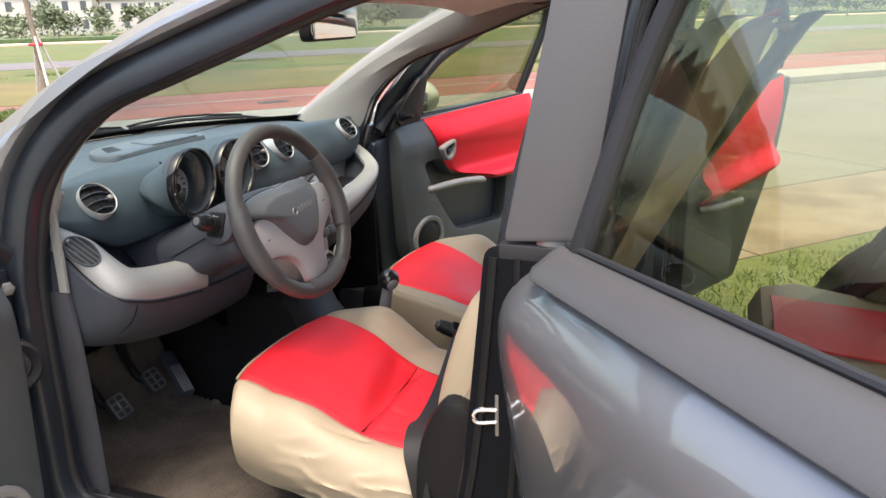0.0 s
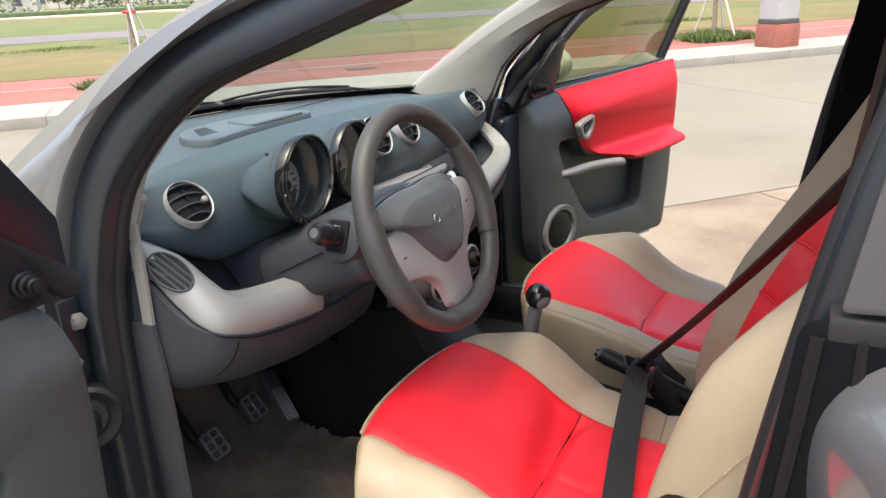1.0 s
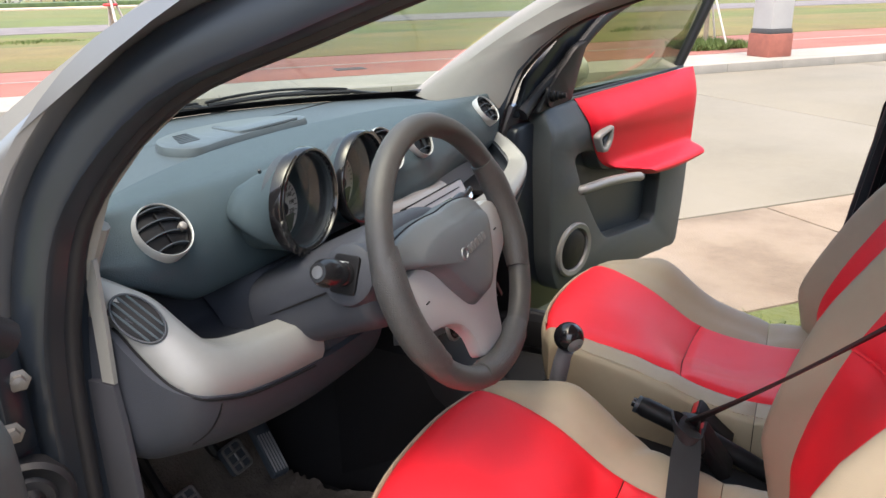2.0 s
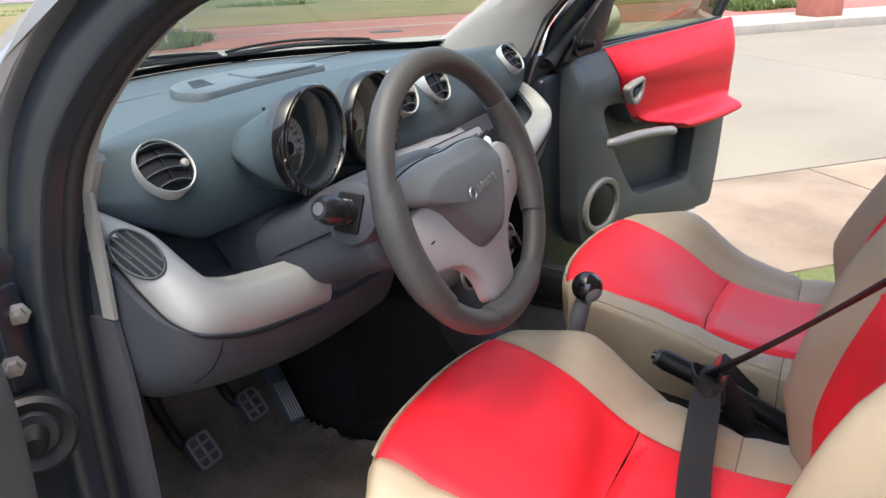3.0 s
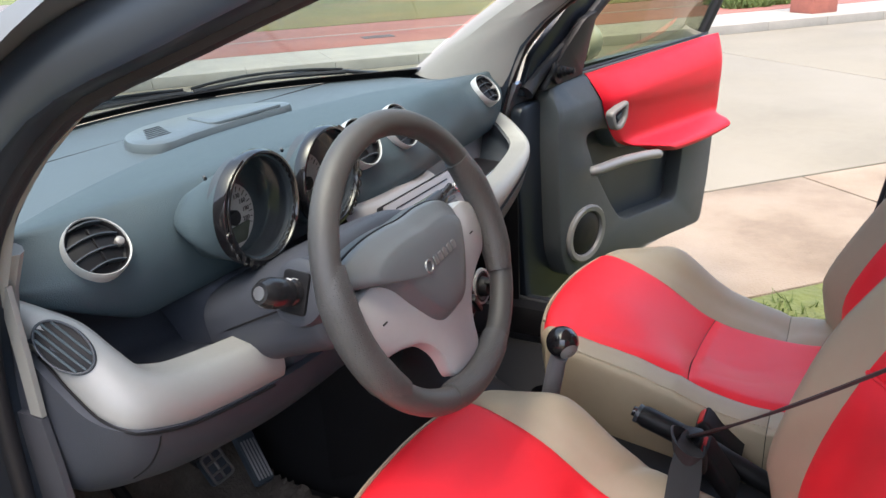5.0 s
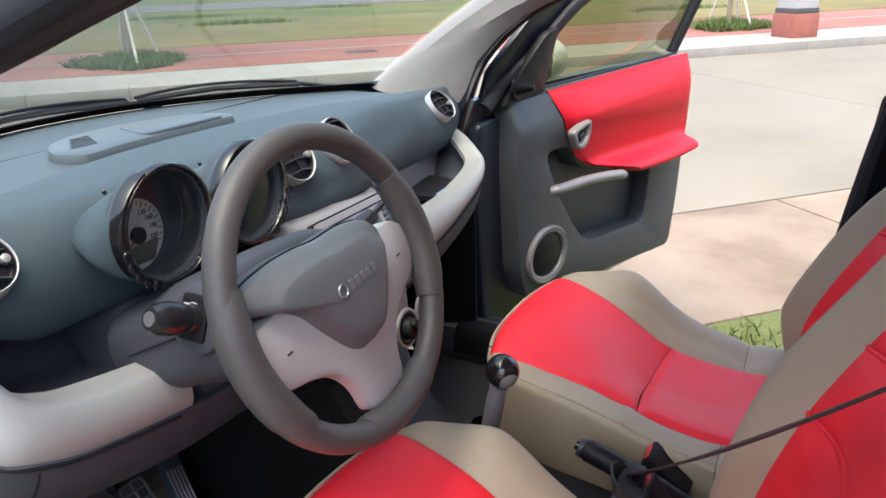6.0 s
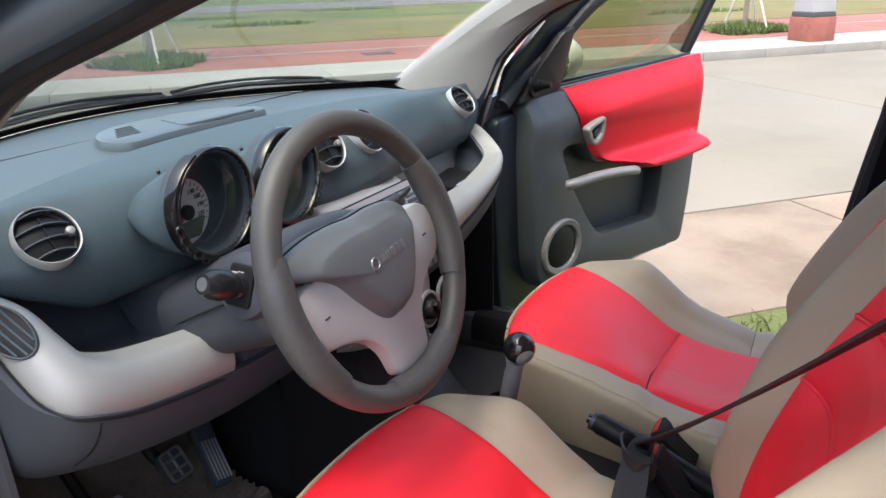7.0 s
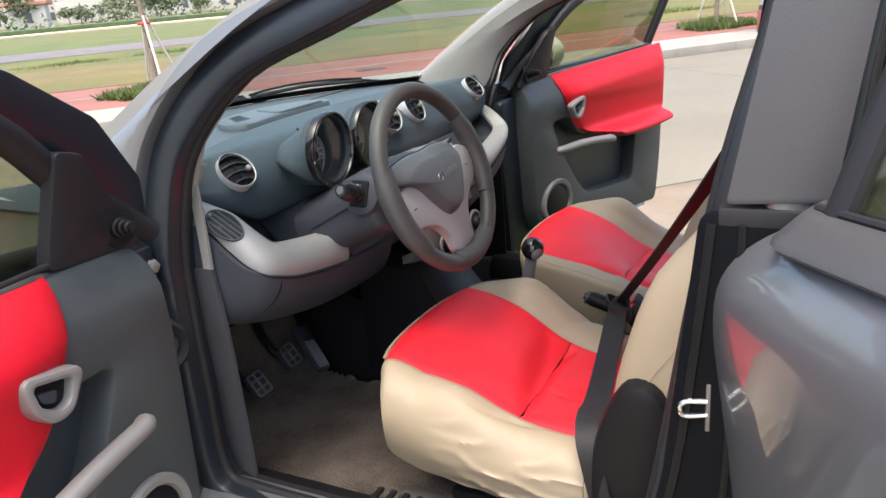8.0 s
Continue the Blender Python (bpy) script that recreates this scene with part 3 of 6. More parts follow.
part("tail_body", shell([(-1.90, 0.70, 0.24, 0.80, 0.86), (-2.05, 0.75, 0.24, 0.86, 0.93), (-2.2, 0.74, 0.26, 0.88, 0.97), (-2.31, 0.70, 0.30, 0.80, 0.95), (-2.37, 0.62, 0.36, 0.62, 0.72)]), PAINT, car)
part("tailgate", patch(lambda u, v: Vector(((u * 2 - 1) * 0.60, -2.285 - 0.03 * math.sin(math.pi * v), 0.70 + 0.30 * v)), 8, 6, -0.02), PAINT, car)
part("underbody", box((-0.66, -2.05, 0.18), (0.66, 0.85, 0.235), 0.01), BLACK, car)
for x in (1, -1):
    for y in (0.66, -1.80):
        w = part("wheel", lathe([(0.20, -0.085), (0.262, -0.09), (0.285, -0.07), (0.29, 0.0), (0.285, 0.07), (0.262, 0.09), (0.20, 0.085)], 32), TYRE, car, "black tyre on alloy rim", facing((x * 0.70, y, 0.29), (x, 0, 0)))
        part("rim", lathe([(0.0, 0.05), (0.05, 0.055), (0.07, 0.03), (0.17, 0.045), (0.19, 0.075), (0.20, 0.075), (0.20, -0.08)], 24), SILVER, w, "silver rim", facing((x * 0.70, y, 0.29), (x, 0, 0)))
        part("arch_liner", lathe([(0.345, 0.06), (0.355, 0.075), (0.325, 0.08), (0.30, -0.12)], 32), BLACK, car, m=facing((x * 0.705, y, 0.31), (x, 0, 0)))

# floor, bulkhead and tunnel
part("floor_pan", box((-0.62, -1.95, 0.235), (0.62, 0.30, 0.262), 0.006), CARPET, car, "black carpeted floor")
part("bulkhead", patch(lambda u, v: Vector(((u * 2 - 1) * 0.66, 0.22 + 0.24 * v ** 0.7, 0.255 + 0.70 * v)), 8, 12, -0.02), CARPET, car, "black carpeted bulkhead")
part("tunnel", loft([[Vector((x, y, z)) for x, z in ((-0.13, 0.25), (-0.115, h - 0.04), (-0.08, h), (0.08, h), (0.115, h - 0.04), (0.13, 0.25))] for y, h in ((0.42, 0.60), (0.15, 0.50), (-0.1, 0.43), (-0.5, 0.40), (-1.1, 0.34))]), BLACK, car)

# ---------------- doors ----------------
# door frame: x runs from the hinge towards the latch, y is up, z points into the car
DOOR_TOP = [(-0.02, 1.040), (0.105, 1.148), (0.266, 1.212), (0.385, 1.256), (0.583, 1.325), (0.74, 1.360), (0.83, 1.352), (0.868, 1.28), (0.862, 1.18), (0.838, 1.06), (0.815, 0.955)]


def tilt(bm, belt=0.95, k=0.34):
    """The window frame leans into the car above the belt."""
    for v in bm.verts:
        if v.co.y > belt:
            v.co.z += k * (v.co.y - belt)
    return bm


def roll_over(bm, cuts=False):
    """The inner panel curves away towards the window, most of all near the hinge."""
    if cuts:
        for k in range(7):
            bmesh.ops.bisect_plane(bm, geom=list(bm.verts) + list(bm.edges) + list(bm.faces), plane_co=(0, 0.853 + 0.014 * k, 0), plane_no=(-0.028, 1, 0))
    for v in bm.verts:
        d = v.co.y - 0.85 - 0.028 * v.co.x
        if d > 0:
            v.co.z -= 0.036 * (d / 0.07) ** 1.3 * max(0.2, 1 - 0.9 * max(0.0, v.co.x))
    return bm


def front_door(m, e=0.0, grip=0.0):
    door = part("front_door", slab(rounded([(-0.115 - e, 0.335 - 0.3 * e), (0.80, 0.265), (0.855, 0.47), (0.865, 0.68), (0.845, 0.900), (-0.135 - e, 0.884), (-0.142 - e, 0.70)], 0.03), (), 0.030, 0.010, -0.085), JAMB, car, "open front door, red and grey inside", m)
    rows = []
    for zz, out, s0, s1 in ((0.25, -0.095, -0.12, 0.80), (0.32, -0.118, -0.135, 0.825), (0.50, -0.142, -0.150, 0.865), (0.70, -0.150, -0.155, 0.878), (0.86, -0.135, -0.150, 0.872), (0.945, -0.100, -0.145, 0.86)):
        rows.append([Vector((s0 - e + (s1 - s0 + e) * t, zz, out + 0.03 * (2 * t - 1) ** 4)) for t in (k / 14 for k in range(15))])
    bm = loft(rows, closed=False)
    bmesh.ops.solidify(bm, geom=list(bm.faces), thickness=0.012)
    part("skin", bm, PAINT, door, "dark grey metallic outer skin", m)
    # inner panel with an open bin
    panel_line = rounded([(-0.130, 0.925), (-0.138, 0.78), (-0.120, 0.47), (-0.085, 0.375), (0.785, 0.292), (0.822, 0.47), (0.842, 0.66), (0.815, 0.948)], 0.04)
    bin_line = rounded([(-0.008, 0.775), (0.11, 0.775), (0.16, 0.70), (0.59, 0.655), (0.598, 0.60), (0.570, 0.438), (0.215, 0.466), (0.15, 0.53), (0.055, 0.655)], 0.035)
    part("inner_panel", roll_over(slab(panel_line, [bin_line], 0.060, 0.010, -0.054), True), DOORGREY, door, "charcoal plastic inner panel", m)
    part("bin_back", slab(offset(ccw(bin_line), -0.01), (), 0.006, 0.002, -0.054), DARK, door, "dark storage bin", m)

    # red padded upper panel that swells into the armrest
    prof = [(0.0, 0.000, 0.006), (0.04, 0.0, 0.024), (0.14, 0.0, 0.036), (0.26, 0.0, 0.036), (0.36, 0.0, 0.024), (0.50, 0.0, 0.016), (0.60, 0.0, 0.015), (0.67, 0.0, 0.026), (0.73, 0.0, 0.052), (0.78, 0.0, 0.076), (0.83, 0.0, 0.086), (0.90, 0.0, 0.088), (0.96, 0.0, 0.074), (1.0, 0.0, 0.020)]
    prof = sorted((p.x, 0.0, p.z) for p in spline(prof, 5))
    left = spline([(0.045, 0.931), (0.054, 0.893), (0.074, 0.842), (0.102, 0.785), (0.142, 0.735), (0.195, 0.705), (0.28, 0.682), (0.345, 0.655)], 4)
    right = spline([(0.806, 0.958), (0.822, 0.88), (0.822, 0.80), (0.818, 0.75), (0.814, 0.715), (0.808, 0.690), (0.795, 0.668), (0.770, 0.652)], 4)

    def red(u, v):
        k = v * (len(left) - 1)
        i = min(int(k), len(left) - 2)
        a, b = left[i].lerp(left[i + 1], k - i), right[i].lerp(right[i + 1], k - i)
        p = a.lerp(b, u)
        for q, r in zip(prof, prof[1:]):
            if q[0] <= v <= r[0] + 1e-6:
                n = q[2] + (r[2] - q[2]) * (v - q[0]) / (r[0] - q[0])
        swell = min(1, max(0, (u - 0.0) / 0.14))
        swell = swell * swell * (3 - 2 * swell)
        n = 0.012 + (n - 0.012) * (0.35 + 0.65 * swell)
        edge = min(u, 1 - u) / 0.03
        n *= min(1, 0.3 + 0.7 * max(edge, 0)) if edge < 1 else 1
        if u > 0.9:
            k = (u - 0.9) / 0.1
            keep = min(1.0, max(0.0, (v - 0.64) / 0.14))
            n = n - (n - 0.018) * 0.9 * k * k * (1 - keep) - (n - 0.018) * 0.6 * keep * k ** 5
        sag = 0.022 * math.sin(math.pi * u) * (v - 0.5) if v > 0.5 else 0
        return Vector((p.x, p.y - sag, n + 0.004))

    part("padded_panel", roll_over(patch(red, 36, 64, -0.004)), REDCLOTH, door, "bright red padded door panel with armrest", m)
    # release handle: a bevelled triangle with a dark cup
    tri_o = rounded([(x - grip, y) for x, y in ((0.0828, 0.8257), (0.1832, 0.8504), (0.1779, 0.7976), (0.1506, 0.7694), (0.1154, 0.7729))], 0.020)
    tri_i = rounded([(x - grip, y) for x, y in ((0.1075, 0.8187), (0.1682, 0.8336), (0.1620, 0.8011), (0.1374, 0.7852), (0.1198, 0.7888))], 0.010)
    rel = part("release_handle", slab(tri_o, [tri_i], 0.022, 0.006, 0.026), DOORSILVER, door, "silver grey release handle", m)
    part("cup", slab(offset(ccw(tri_i), -0.004), (), 0.004, 0.001, 0.028), BLACK, rel, m=m)
    part("lever", slab(rounded([(x - grip, y) for x, y in ((0.1286, 0.8108), (0.1603, 0.8196), (0.1550, 0.8028), (0.1356, 0.7940))], 0.006), (), 0.006, 0.002, 0.033), DARK, rel, m=m)
    # grab bar along the bin
    bar = [(0.000 - grip * 0.6, 0.680, 0.034), (0.015 - grip * 0.6, 0.683, 0.046), (0.10, 0.684, 0.056), (0.20, 0.678, 0.066), (0.275, 0.669, 0.072), (0.300, 0.662, 0.066)]
    part("grab_bar", tube(spline(bar, 4), 0.0165, 12, 0.85, up=(0, 1, 0)), DOORSILVER, door, "silver grey grab bar", m)
    # loudspeaker, a little oval
    oval = Matrix.Diagonal((1.0 + 6 * grip, 1, 1, 1))
    sp = part("loudspeaker", lathe([(0.082, 0.0), (0.083, 0.010), (0.078, 0.015), (0.066, 0.013), (0.062, 0.006), (0.062, 0.0)], 36), DOORSILVER, door, "round loudspeaker with silver ring", m @ Matrix.Translation((0.0, 0.489, 0.003)) @ oval)
    part("grille", lathe([(0.0, 0.014), (0.03, 0.0125), (0.055, 0.009), (0.064, 0.004)], 32), BLACK, sp, "black speaker grille", m @ Matrix.Translation((0.0, 0.489, 0.003)) @ oval)
    # window frame, sail panel, glass
    frame_line = spline([(-0.195, 0.915), (-0.10, 0.985)] + DOOR_TOP, 4)
    part("window_frame", tilt(tube([Vector((p.x, p.y, -0.055)) for p in frame_line], 0.021, 10, 0.9, up=(0, 0, 1))), RUBBER, door, "black window frame", m)
    part("belt_strip", tube([Vector((x, 0.937 + 0.018 * (x + 0.2), -0.035)) for x in (-0.02, 0.2, 0.5, 0.815)], 0.0045, 8), RUBBER, door, m=m)
    flange = rounded([(-0.205, 0.905), (-0.150, 0.905), (-0.085, 0.995), (-0.02, 1.060), (0.105, 1.160), (0.266, 1.225), (0.385, 1.268), (0.395, 1.308), (0.24, 1.274), (0.066, 1.208), (-0.08, 1.126), (-0.185, 1.010)], 0.01)
    part("frame_flange", tilt(slab(flange, (), 0.018, 0.005, -0.078)), JAMB, door, "black flange of the window frame", m)
    sail = rounded([(-0.150, 0.912), (0.036, 0.930), (0.022, 1.100), (-0.030, 1.085), (-0.085, 1.010)], 0.014)
    part("sail_panel", tilt(slab(sail, (), 0.022, 0.006, -0.052)), RUBBER, door, "black mirror sail panel", m)
    stalk = part("mirror_stalk", lathe([(0.032, 0.0), (0.030, 0.006), (0.017, 0.008), (0.016, 0.018), (0.013, 0.020), (0.013, 0.028), (0.010, 0.030), (0.010, 0.040), (0.008, 0.042), (0.008, 0.050), (0.0, 0.051)], 18), BLACK, door, "ribbed black mirror adjuster", m @ facing((-0.098, 0.955, -0.030), (0.25, 0.1, 1)))
    pane = [p for p in spline([(-0.018, 0.935)] + DOOR_TOP, 4)]
    part("pane", tilt(slab(pane, (), 0.004, 0.0005, -0.058)), TINTED, door, "tinted side window", m).visible_shadow = False
    # outside mirror
    mir = part("mirror_housing", loft([[Vector((0.225 + s, 0.985 + h * math.sin(a), -0.21 + w * math.cos(a))) for a in (2 * math.pi * j / 20 for j in range(20))] for s, h, w in ((0.10, 0.02, 0.03), (0.085, 0.05, 0.07), (0.05, 0.068, 0.095), (0.0, 0.075, 0.10), (-0.025, 0.072, 0.097))]), WHITEPAINT, door, "pale silver outside mirror", m)
    part("mirror_glass", loft([[Vector((0.198 + s, 0.985 + h * math.sin(a), -0.21 + w * math.cos(a))) for a in (2 * math.pi * j / 20 for j in range(20))] for s, h, w in ((0.0, 0.070, 0.095), (0.004, 0.070, 0.095))]), MIRROR, mir, m=m)
    part("mirror_arm", tube([(0.21, 0.955, -0.15), (0.08, 0.945, -0.09), (-0.02, 0.94, -0.055)], 0.022, 10), BLACK, mir, m=m)
    part("outer_handle", tube(spline([(0.66, 0.80, -0.148), (0.68, 0.805, -0.175), (0.78, 0.81, -0.178), (0.81, 0.805, -0.150)], 4), 0.013, 8), PAINT, door, m=m)
    # hinges, check strap and wiring boot at the front edge
    for z in (0.46, 0.80):
        hinge = part("hinge", box((-0.20, z - 0.025, -0.125), (-0.135, z + 0.025, -0.105), 0.006), JAMB, door, m=m)
        part("bolt", lathe([(0.0, 0.012), (0.008, 0.011), (0.009, 0.003), (0.014, 0.002), (0.014, 0.0)], 12), JAMB, hinge, m=m @ facing((-0.165, z, -0.105), (0, 0, 1)))
    return door


def door_frame(at, d, mirrored=False):
    """Door matrix from a point of the inner face at the speaker, and the way from hinge to latch; z looks into the car."""
    x = Vector((*d, 0)).normalized()
    y = Vector((0, 0, 1))
    z = Vector((d[1], -d[0], 0)).normalized()
    if mirrored:
        z = -z
    return Matrix.Translation((*at, 0)) @ Matrix((x, y, z)).transposed().to_4x4()


front_door(door_frame((0.891, -0.133), (0.969, -0.247)), 0.085, 0.030)
front_door(door_frame((-0.982, -0.092), (-0.9925, -0.122), True))


# hinge plate, bolts and check strap on the driver's front pillar
plate = part("hinge_plate", box((-0.772, 0.058, 0.735), (-0.738, 0.10, 0.865), 0.006), JAMB, car, "black hinge plate with bright bolts")
for at in ((-0.748, 0.056, 0.829), (-0.768, 0.057, 0.770)):
    part("bolt", lathe([(0.0, 0.012), (0.0075, 0.011), (0.0085, 0.003), (0.014, 0.002), (0.014, 0.0)], 6), STEEL, plate, "bright hexagon bolt", facing(at, (-0.5, -0.85, 0.1)))
m = facing((-0.768, 0.050, 0.680), (-0.55, -0.82, 0.1))
boot = part("wiring_boot", lathe([(0.050, -0.02), (0.050, 0.004), (0.044, 0.010), (0.036, 0.006), (0.030, 0.002), (0.026, 0.006), (0.0, 0.008)], 28), RUBBER, car, "round rubber wiring boot", m)
for k in range(5):
    part("rib", lathe([(0.0, 0.004 + 0.007 * k), (0.013 - 0.0006 * k, 0.005 + 0.007 * k), (0.0165 - 0.0006 * k, 0.008 + 0.007 * k), (0.013 - 0.0006 * k, 0.011 + 0.007 * k), (0.0, 0.0115 + 0.007 * k)], 18), BLACK, boot, m=m)
part("hinge_pillar", box((-0.786, 0.066, 0.27), (-0.69, 0.12, 0.90), 0.008), JAMB, car, "black painted hinge pillar")


def rise(bm):
    """The belt of the rear door climbs towards the tail."""
    for v in bm.verts:
        v.co.y += 0.10 * v.co.x * max(0.0, min(1.0, (v.co.y - 0.55) / 0.42))
    return bm


def rear_door(m):
    door = part("rear_door", rise(slab(rounded([(0.0, 0.33), (0.46, 0.32), (0.60, 0.52), (0.80, 0.72), (0.87, 0.97), (0.0, 0.97)], 0.05), (), 0.055, 0.01, -0.02)), JAMB, car, "open rear door in grey metallic paint", m)
    rows = []
    shape = ((0.29, -0.022, -0.04, 0.44), (0.40, -0.028, -0.07, 0.54), (0.55, -0.040, -0.085, 0.66), (0.66, -0.052, -0.09, 0.77), (0.76, -0.066, -0.09, 0.85), (0.84, -0.077, -0.085, 0.88), (0.90, -0.077, -0.075, 0.895), (0.94, -0.062, -0.06, 0.90), (0.968, -0.036, -0.04, 0.905), (0.985, -0.010, -0.02, 0.905))
    for zz, out, s0, s1 in spline(shape, 3):
        rows.append([Vector((s0 + (s1 - s0) * t, zz, out - 0.020 * math.sin(math.pi * t * 0.9) + 0.012 * (1 - t) ** 22)) for t in (k / 18 for k in range(19))])
    bm = loft([spline(r, 1) for r in rows], closed=False)
    bmesh.ops.solidify(bm, geom=list(bm.faces), thickness=0.010)
    part("skin", rise(bm), PAINT, door, "dark grey metallic outer skin", m, sharp=60)
    belt = [(0.972, -0.060), (0.978, -0.066), (0.986, -0.062), (1.006, -0.034), (1.010, -0.022), (1.006, -0.006), (0.985, -0.004)]
    part("belt_moulding", rise(loft([[Vector((q, y, z + 0.03 * (1 - min(1, q / 0.05)) ** 2)) for y, z in belt] for q in (-0.012, 0.02, 0.05, 0.2, 0.4, 0.6, 0.8, 0.89)])), MATTE, door, "grey window moulding", m)
    part("glass_seal", rise(tube([Vector((s, 1.010, -0.004)) for s in (0.02, 0.3, 0.6, 0.88)], 0.005, 8)), RUBBER, door, m=m)
    line = spline([(0.045, 0.985), (0.060, 1.10), (0.085, 1.24), (0.14, 1.335), (0.26, 1.350), (0.42, 1.335), (0.58, 1.29), (0.72, 1.20), (0.82, 1.08), (0.865, 0.985)], 4)
    part("window_frame", rise(tilt(tube([Vector((p.x, p.y, 0.002)) for p in line], 0.021, 10, 0.9), 0.99, 0.26)), RUBBER, door, "black window frame", m)
    part("window_divider", rise(tilt(tube([Vector((0.575, y, 0.002)) for y in (0.985, 1.1, 1.2, 1.29)], 0.026, 8, 0.8), 0.99, 0.26)), RUBBER, door, m=m)
    part("pane", rise(tilt(slab(line, (), 0.004, 0.0005, -0.002), 0.99, 0.26)), REARGLASS, door, "tinted rear side window", m).visible_shadow = False
    part("inner_panel", rise(slab(rounded([(0.02, 0.36), (0.44, 0.34), (0.58, 0.54), (0.76, 0.74), (0.84, 0.965), (0.02, 0.965)], 0.04), (), 0.04, 0.012, 0.03)), DOORGREY, door, "charcoal plastic inner panel", m)

    def red(u, v):
        z = 0.972 - 0.302 * v
        n = 0.072 + 0.018 * math.sin(math.pi * min(1, v * 1.2)) + 0.055 * math.exp(-((v - 0.85) / 0.11) ** 2)
        n = n * (1 if 0.03 < u < 0.97 else 0.9)
        return Vector((0.10 + 0.66 * u - 0.10 * v * u, z + 0.004 * u, n))

    part("padded_panel", rise(patch(red, 16, 22, -0.006)), REDCLOTH, door, "bright red padded door panel with armrest", m)
    part("grab_bar", tube(spline([(0.10, 0.66, 0.075), (0.14, 0.665, 0.10), (0.30, 0.66, 0.115), (0.36, 0.65, 0.10)], 4), 0.015, 10), DOORSILVER, door, "silver grey grab bar", m)
    part("outer_handle", tube(spline([(0.62, 0.86, -0.085), (0.64, 0.865, -0.112), (0.74, 0.87, -0.112), (0.77, 0.865, -0.085)], 4), 0.013, 8), PAINT, door, m=m)
    return door


rear_door(door_frame((-0.785, -1.000), (-0.83, -0.558), True))
rear_door(door_frame((0.785, -1.010), (0.92, -0.39)))

def along(pts, t):
    k = t * (len(pts) - 1)
    i = min(int(k), len(pts) - 2)
    return pts[i].lerp(pts[i + 1], k - i)


# ---------------- dashboard ----------------
def ridge_y(x):
    return 0.282 - 0.42 * x * x


def rise_to_door(x):
    return min(1.0, max(0.0, (-x - 0.50) / 0.15)) ** 1.2


def pad_lip(x):
    """Height of the pad's lower lip; on the driver's side it sweeps up to the door."""
    end = 0.099 * rise_to_door(x) if x < 0 else 0.012 * max(0.0, (x - 0.45) / 0.2) ** 2
    return 0.838 + 0.035 * math.exp(-(x / 0.27) ** 2) + end


def dash_line(x):
    """Section of the dash pad at x, from the ridge to its lower lip."""
    e = max(0.0, (abs(x) - 0.56) / 0.105)
    c = math.exp(-(x / 0.19) ** 2)
    k = (0.05 if x < 0 else 0.02) * e * e
    f = math.exp(-(x / 0.27) ** 2)
    z0 = pad_lip(x)
    d = 0.016 * min(1.0, max(0.0, (x - 0.33) / 0.22))    # the passenger's end stands lower
    y0 = ridge_y(x)
    w = math.exp(-((abs(x) - 0.565) / 0.10) ** 4)    # the face draws back and leans round the end vents
    return [(y0 + 0.010, 0.945), (y0 + 0.005, 0.960), (y0 - 0.008, 0.9665), (0.55 * y0 + 0.45 * (0.045 - 0.02 * c), 0.983 - 0.8 * d), (0.045 - 0.02 * c + 0.006 * w, 0.992 - 0.002 * w - d), (0.012 - 0.050 * c + k + 0.016 * w, 0.976 - d), (-0.008 - 0.062 * c + k + 0.010 * w, 0.942 - 0.4 * d),
            (-0.008 - 0.068 * f + k, 0.905 + 0.35 * (z0 - 0.852)), (0.002 - 0.080 * f + k, z0 + 0.014 - 0.030 * rise_to_door(x)), (0.022 - 0.080 * f + k, z0), (0.085, z0 - 0.002), (0.14, z0)]


def dash_pad(u, v):
    x = (u * 2 - 1) * 0.662
    p = along(spline(dash_line(x), 4), v)
    return Vector((x, p.x, p.y))


def dash_top(u, v):
    x = (u * 2 - 1) * 0.662
    y1 = 0.288 + 0.36 * (1 - (x / 0.705) ** 2)
    y = y1 + (ridge_y(x) + 0.004 - y1) * v
    return Vector((x, y, 0.952 + 0.010 * (1 - (x / 0.705) ** 2) - 0.004 * v))


dashboard = part("dashboard", patch(dash_pad, 60, 48, -0.005), DASH, car, "blue-grey grained plastic dashboard")
part("dash_top", patch(dash_top, 40, 12, -0.008), DASHTOP, dashboard, "paler grey top panel under the windscreen, sky sheen in its colour")
# raised pod with the demister slots behind the dials
pod = [(-0.175, 0.284), (-0.09, 0.290), (0.05, 0.292), (0.16, 0.288), (0.200, 0.310), (0.165, 0.385), (0.06, 0.435), (-0.07, 0.445), (-0.150, 0.415), (-0.196, 0.345)]
part("demister_pod", slab(spline(pod, 4, True), (), 0.027, 0.012, 0.950), PODTOP, dashboard, "raised smooth grey pod with demister slots, sky sheen in its colour")
part("pod_step", slab(rounded([(-0.04, 0.300), (0.165, 0.292), (0.125, 0.372), (-0.01, 0.405)], 0.02), (), 0.005, 0.004, 0.9755), PODTOP, dashboard)
for k in range(6):
    part("demister_slot", box((-0.168 + k * 0.010, 0.330 + k * 0.0130, 0.9760), (-0.116 + k * 0.007, 0.3350 + k * 0.0130, 0.9778), 0), BLACK, dashboard)
# silver bar round the shelf: its upper and lower edges from the door inwards, on the passenger's side of the mirror plane
BAR_TOP = [(0.657, 0.032, 0.935), (0.630, 0.000, 0.912), (0.613, -0.030, 0.893), (0.602, -0.060, 0.863), (0.590, -0.083, 0.837), (0.568, -0.093, 0.823), (0.525, -0.098, 0.811), (0.407, -0.106, 0.795), (0.30, -0.108, 0.792), (0.165, -0.110, 0.790)]
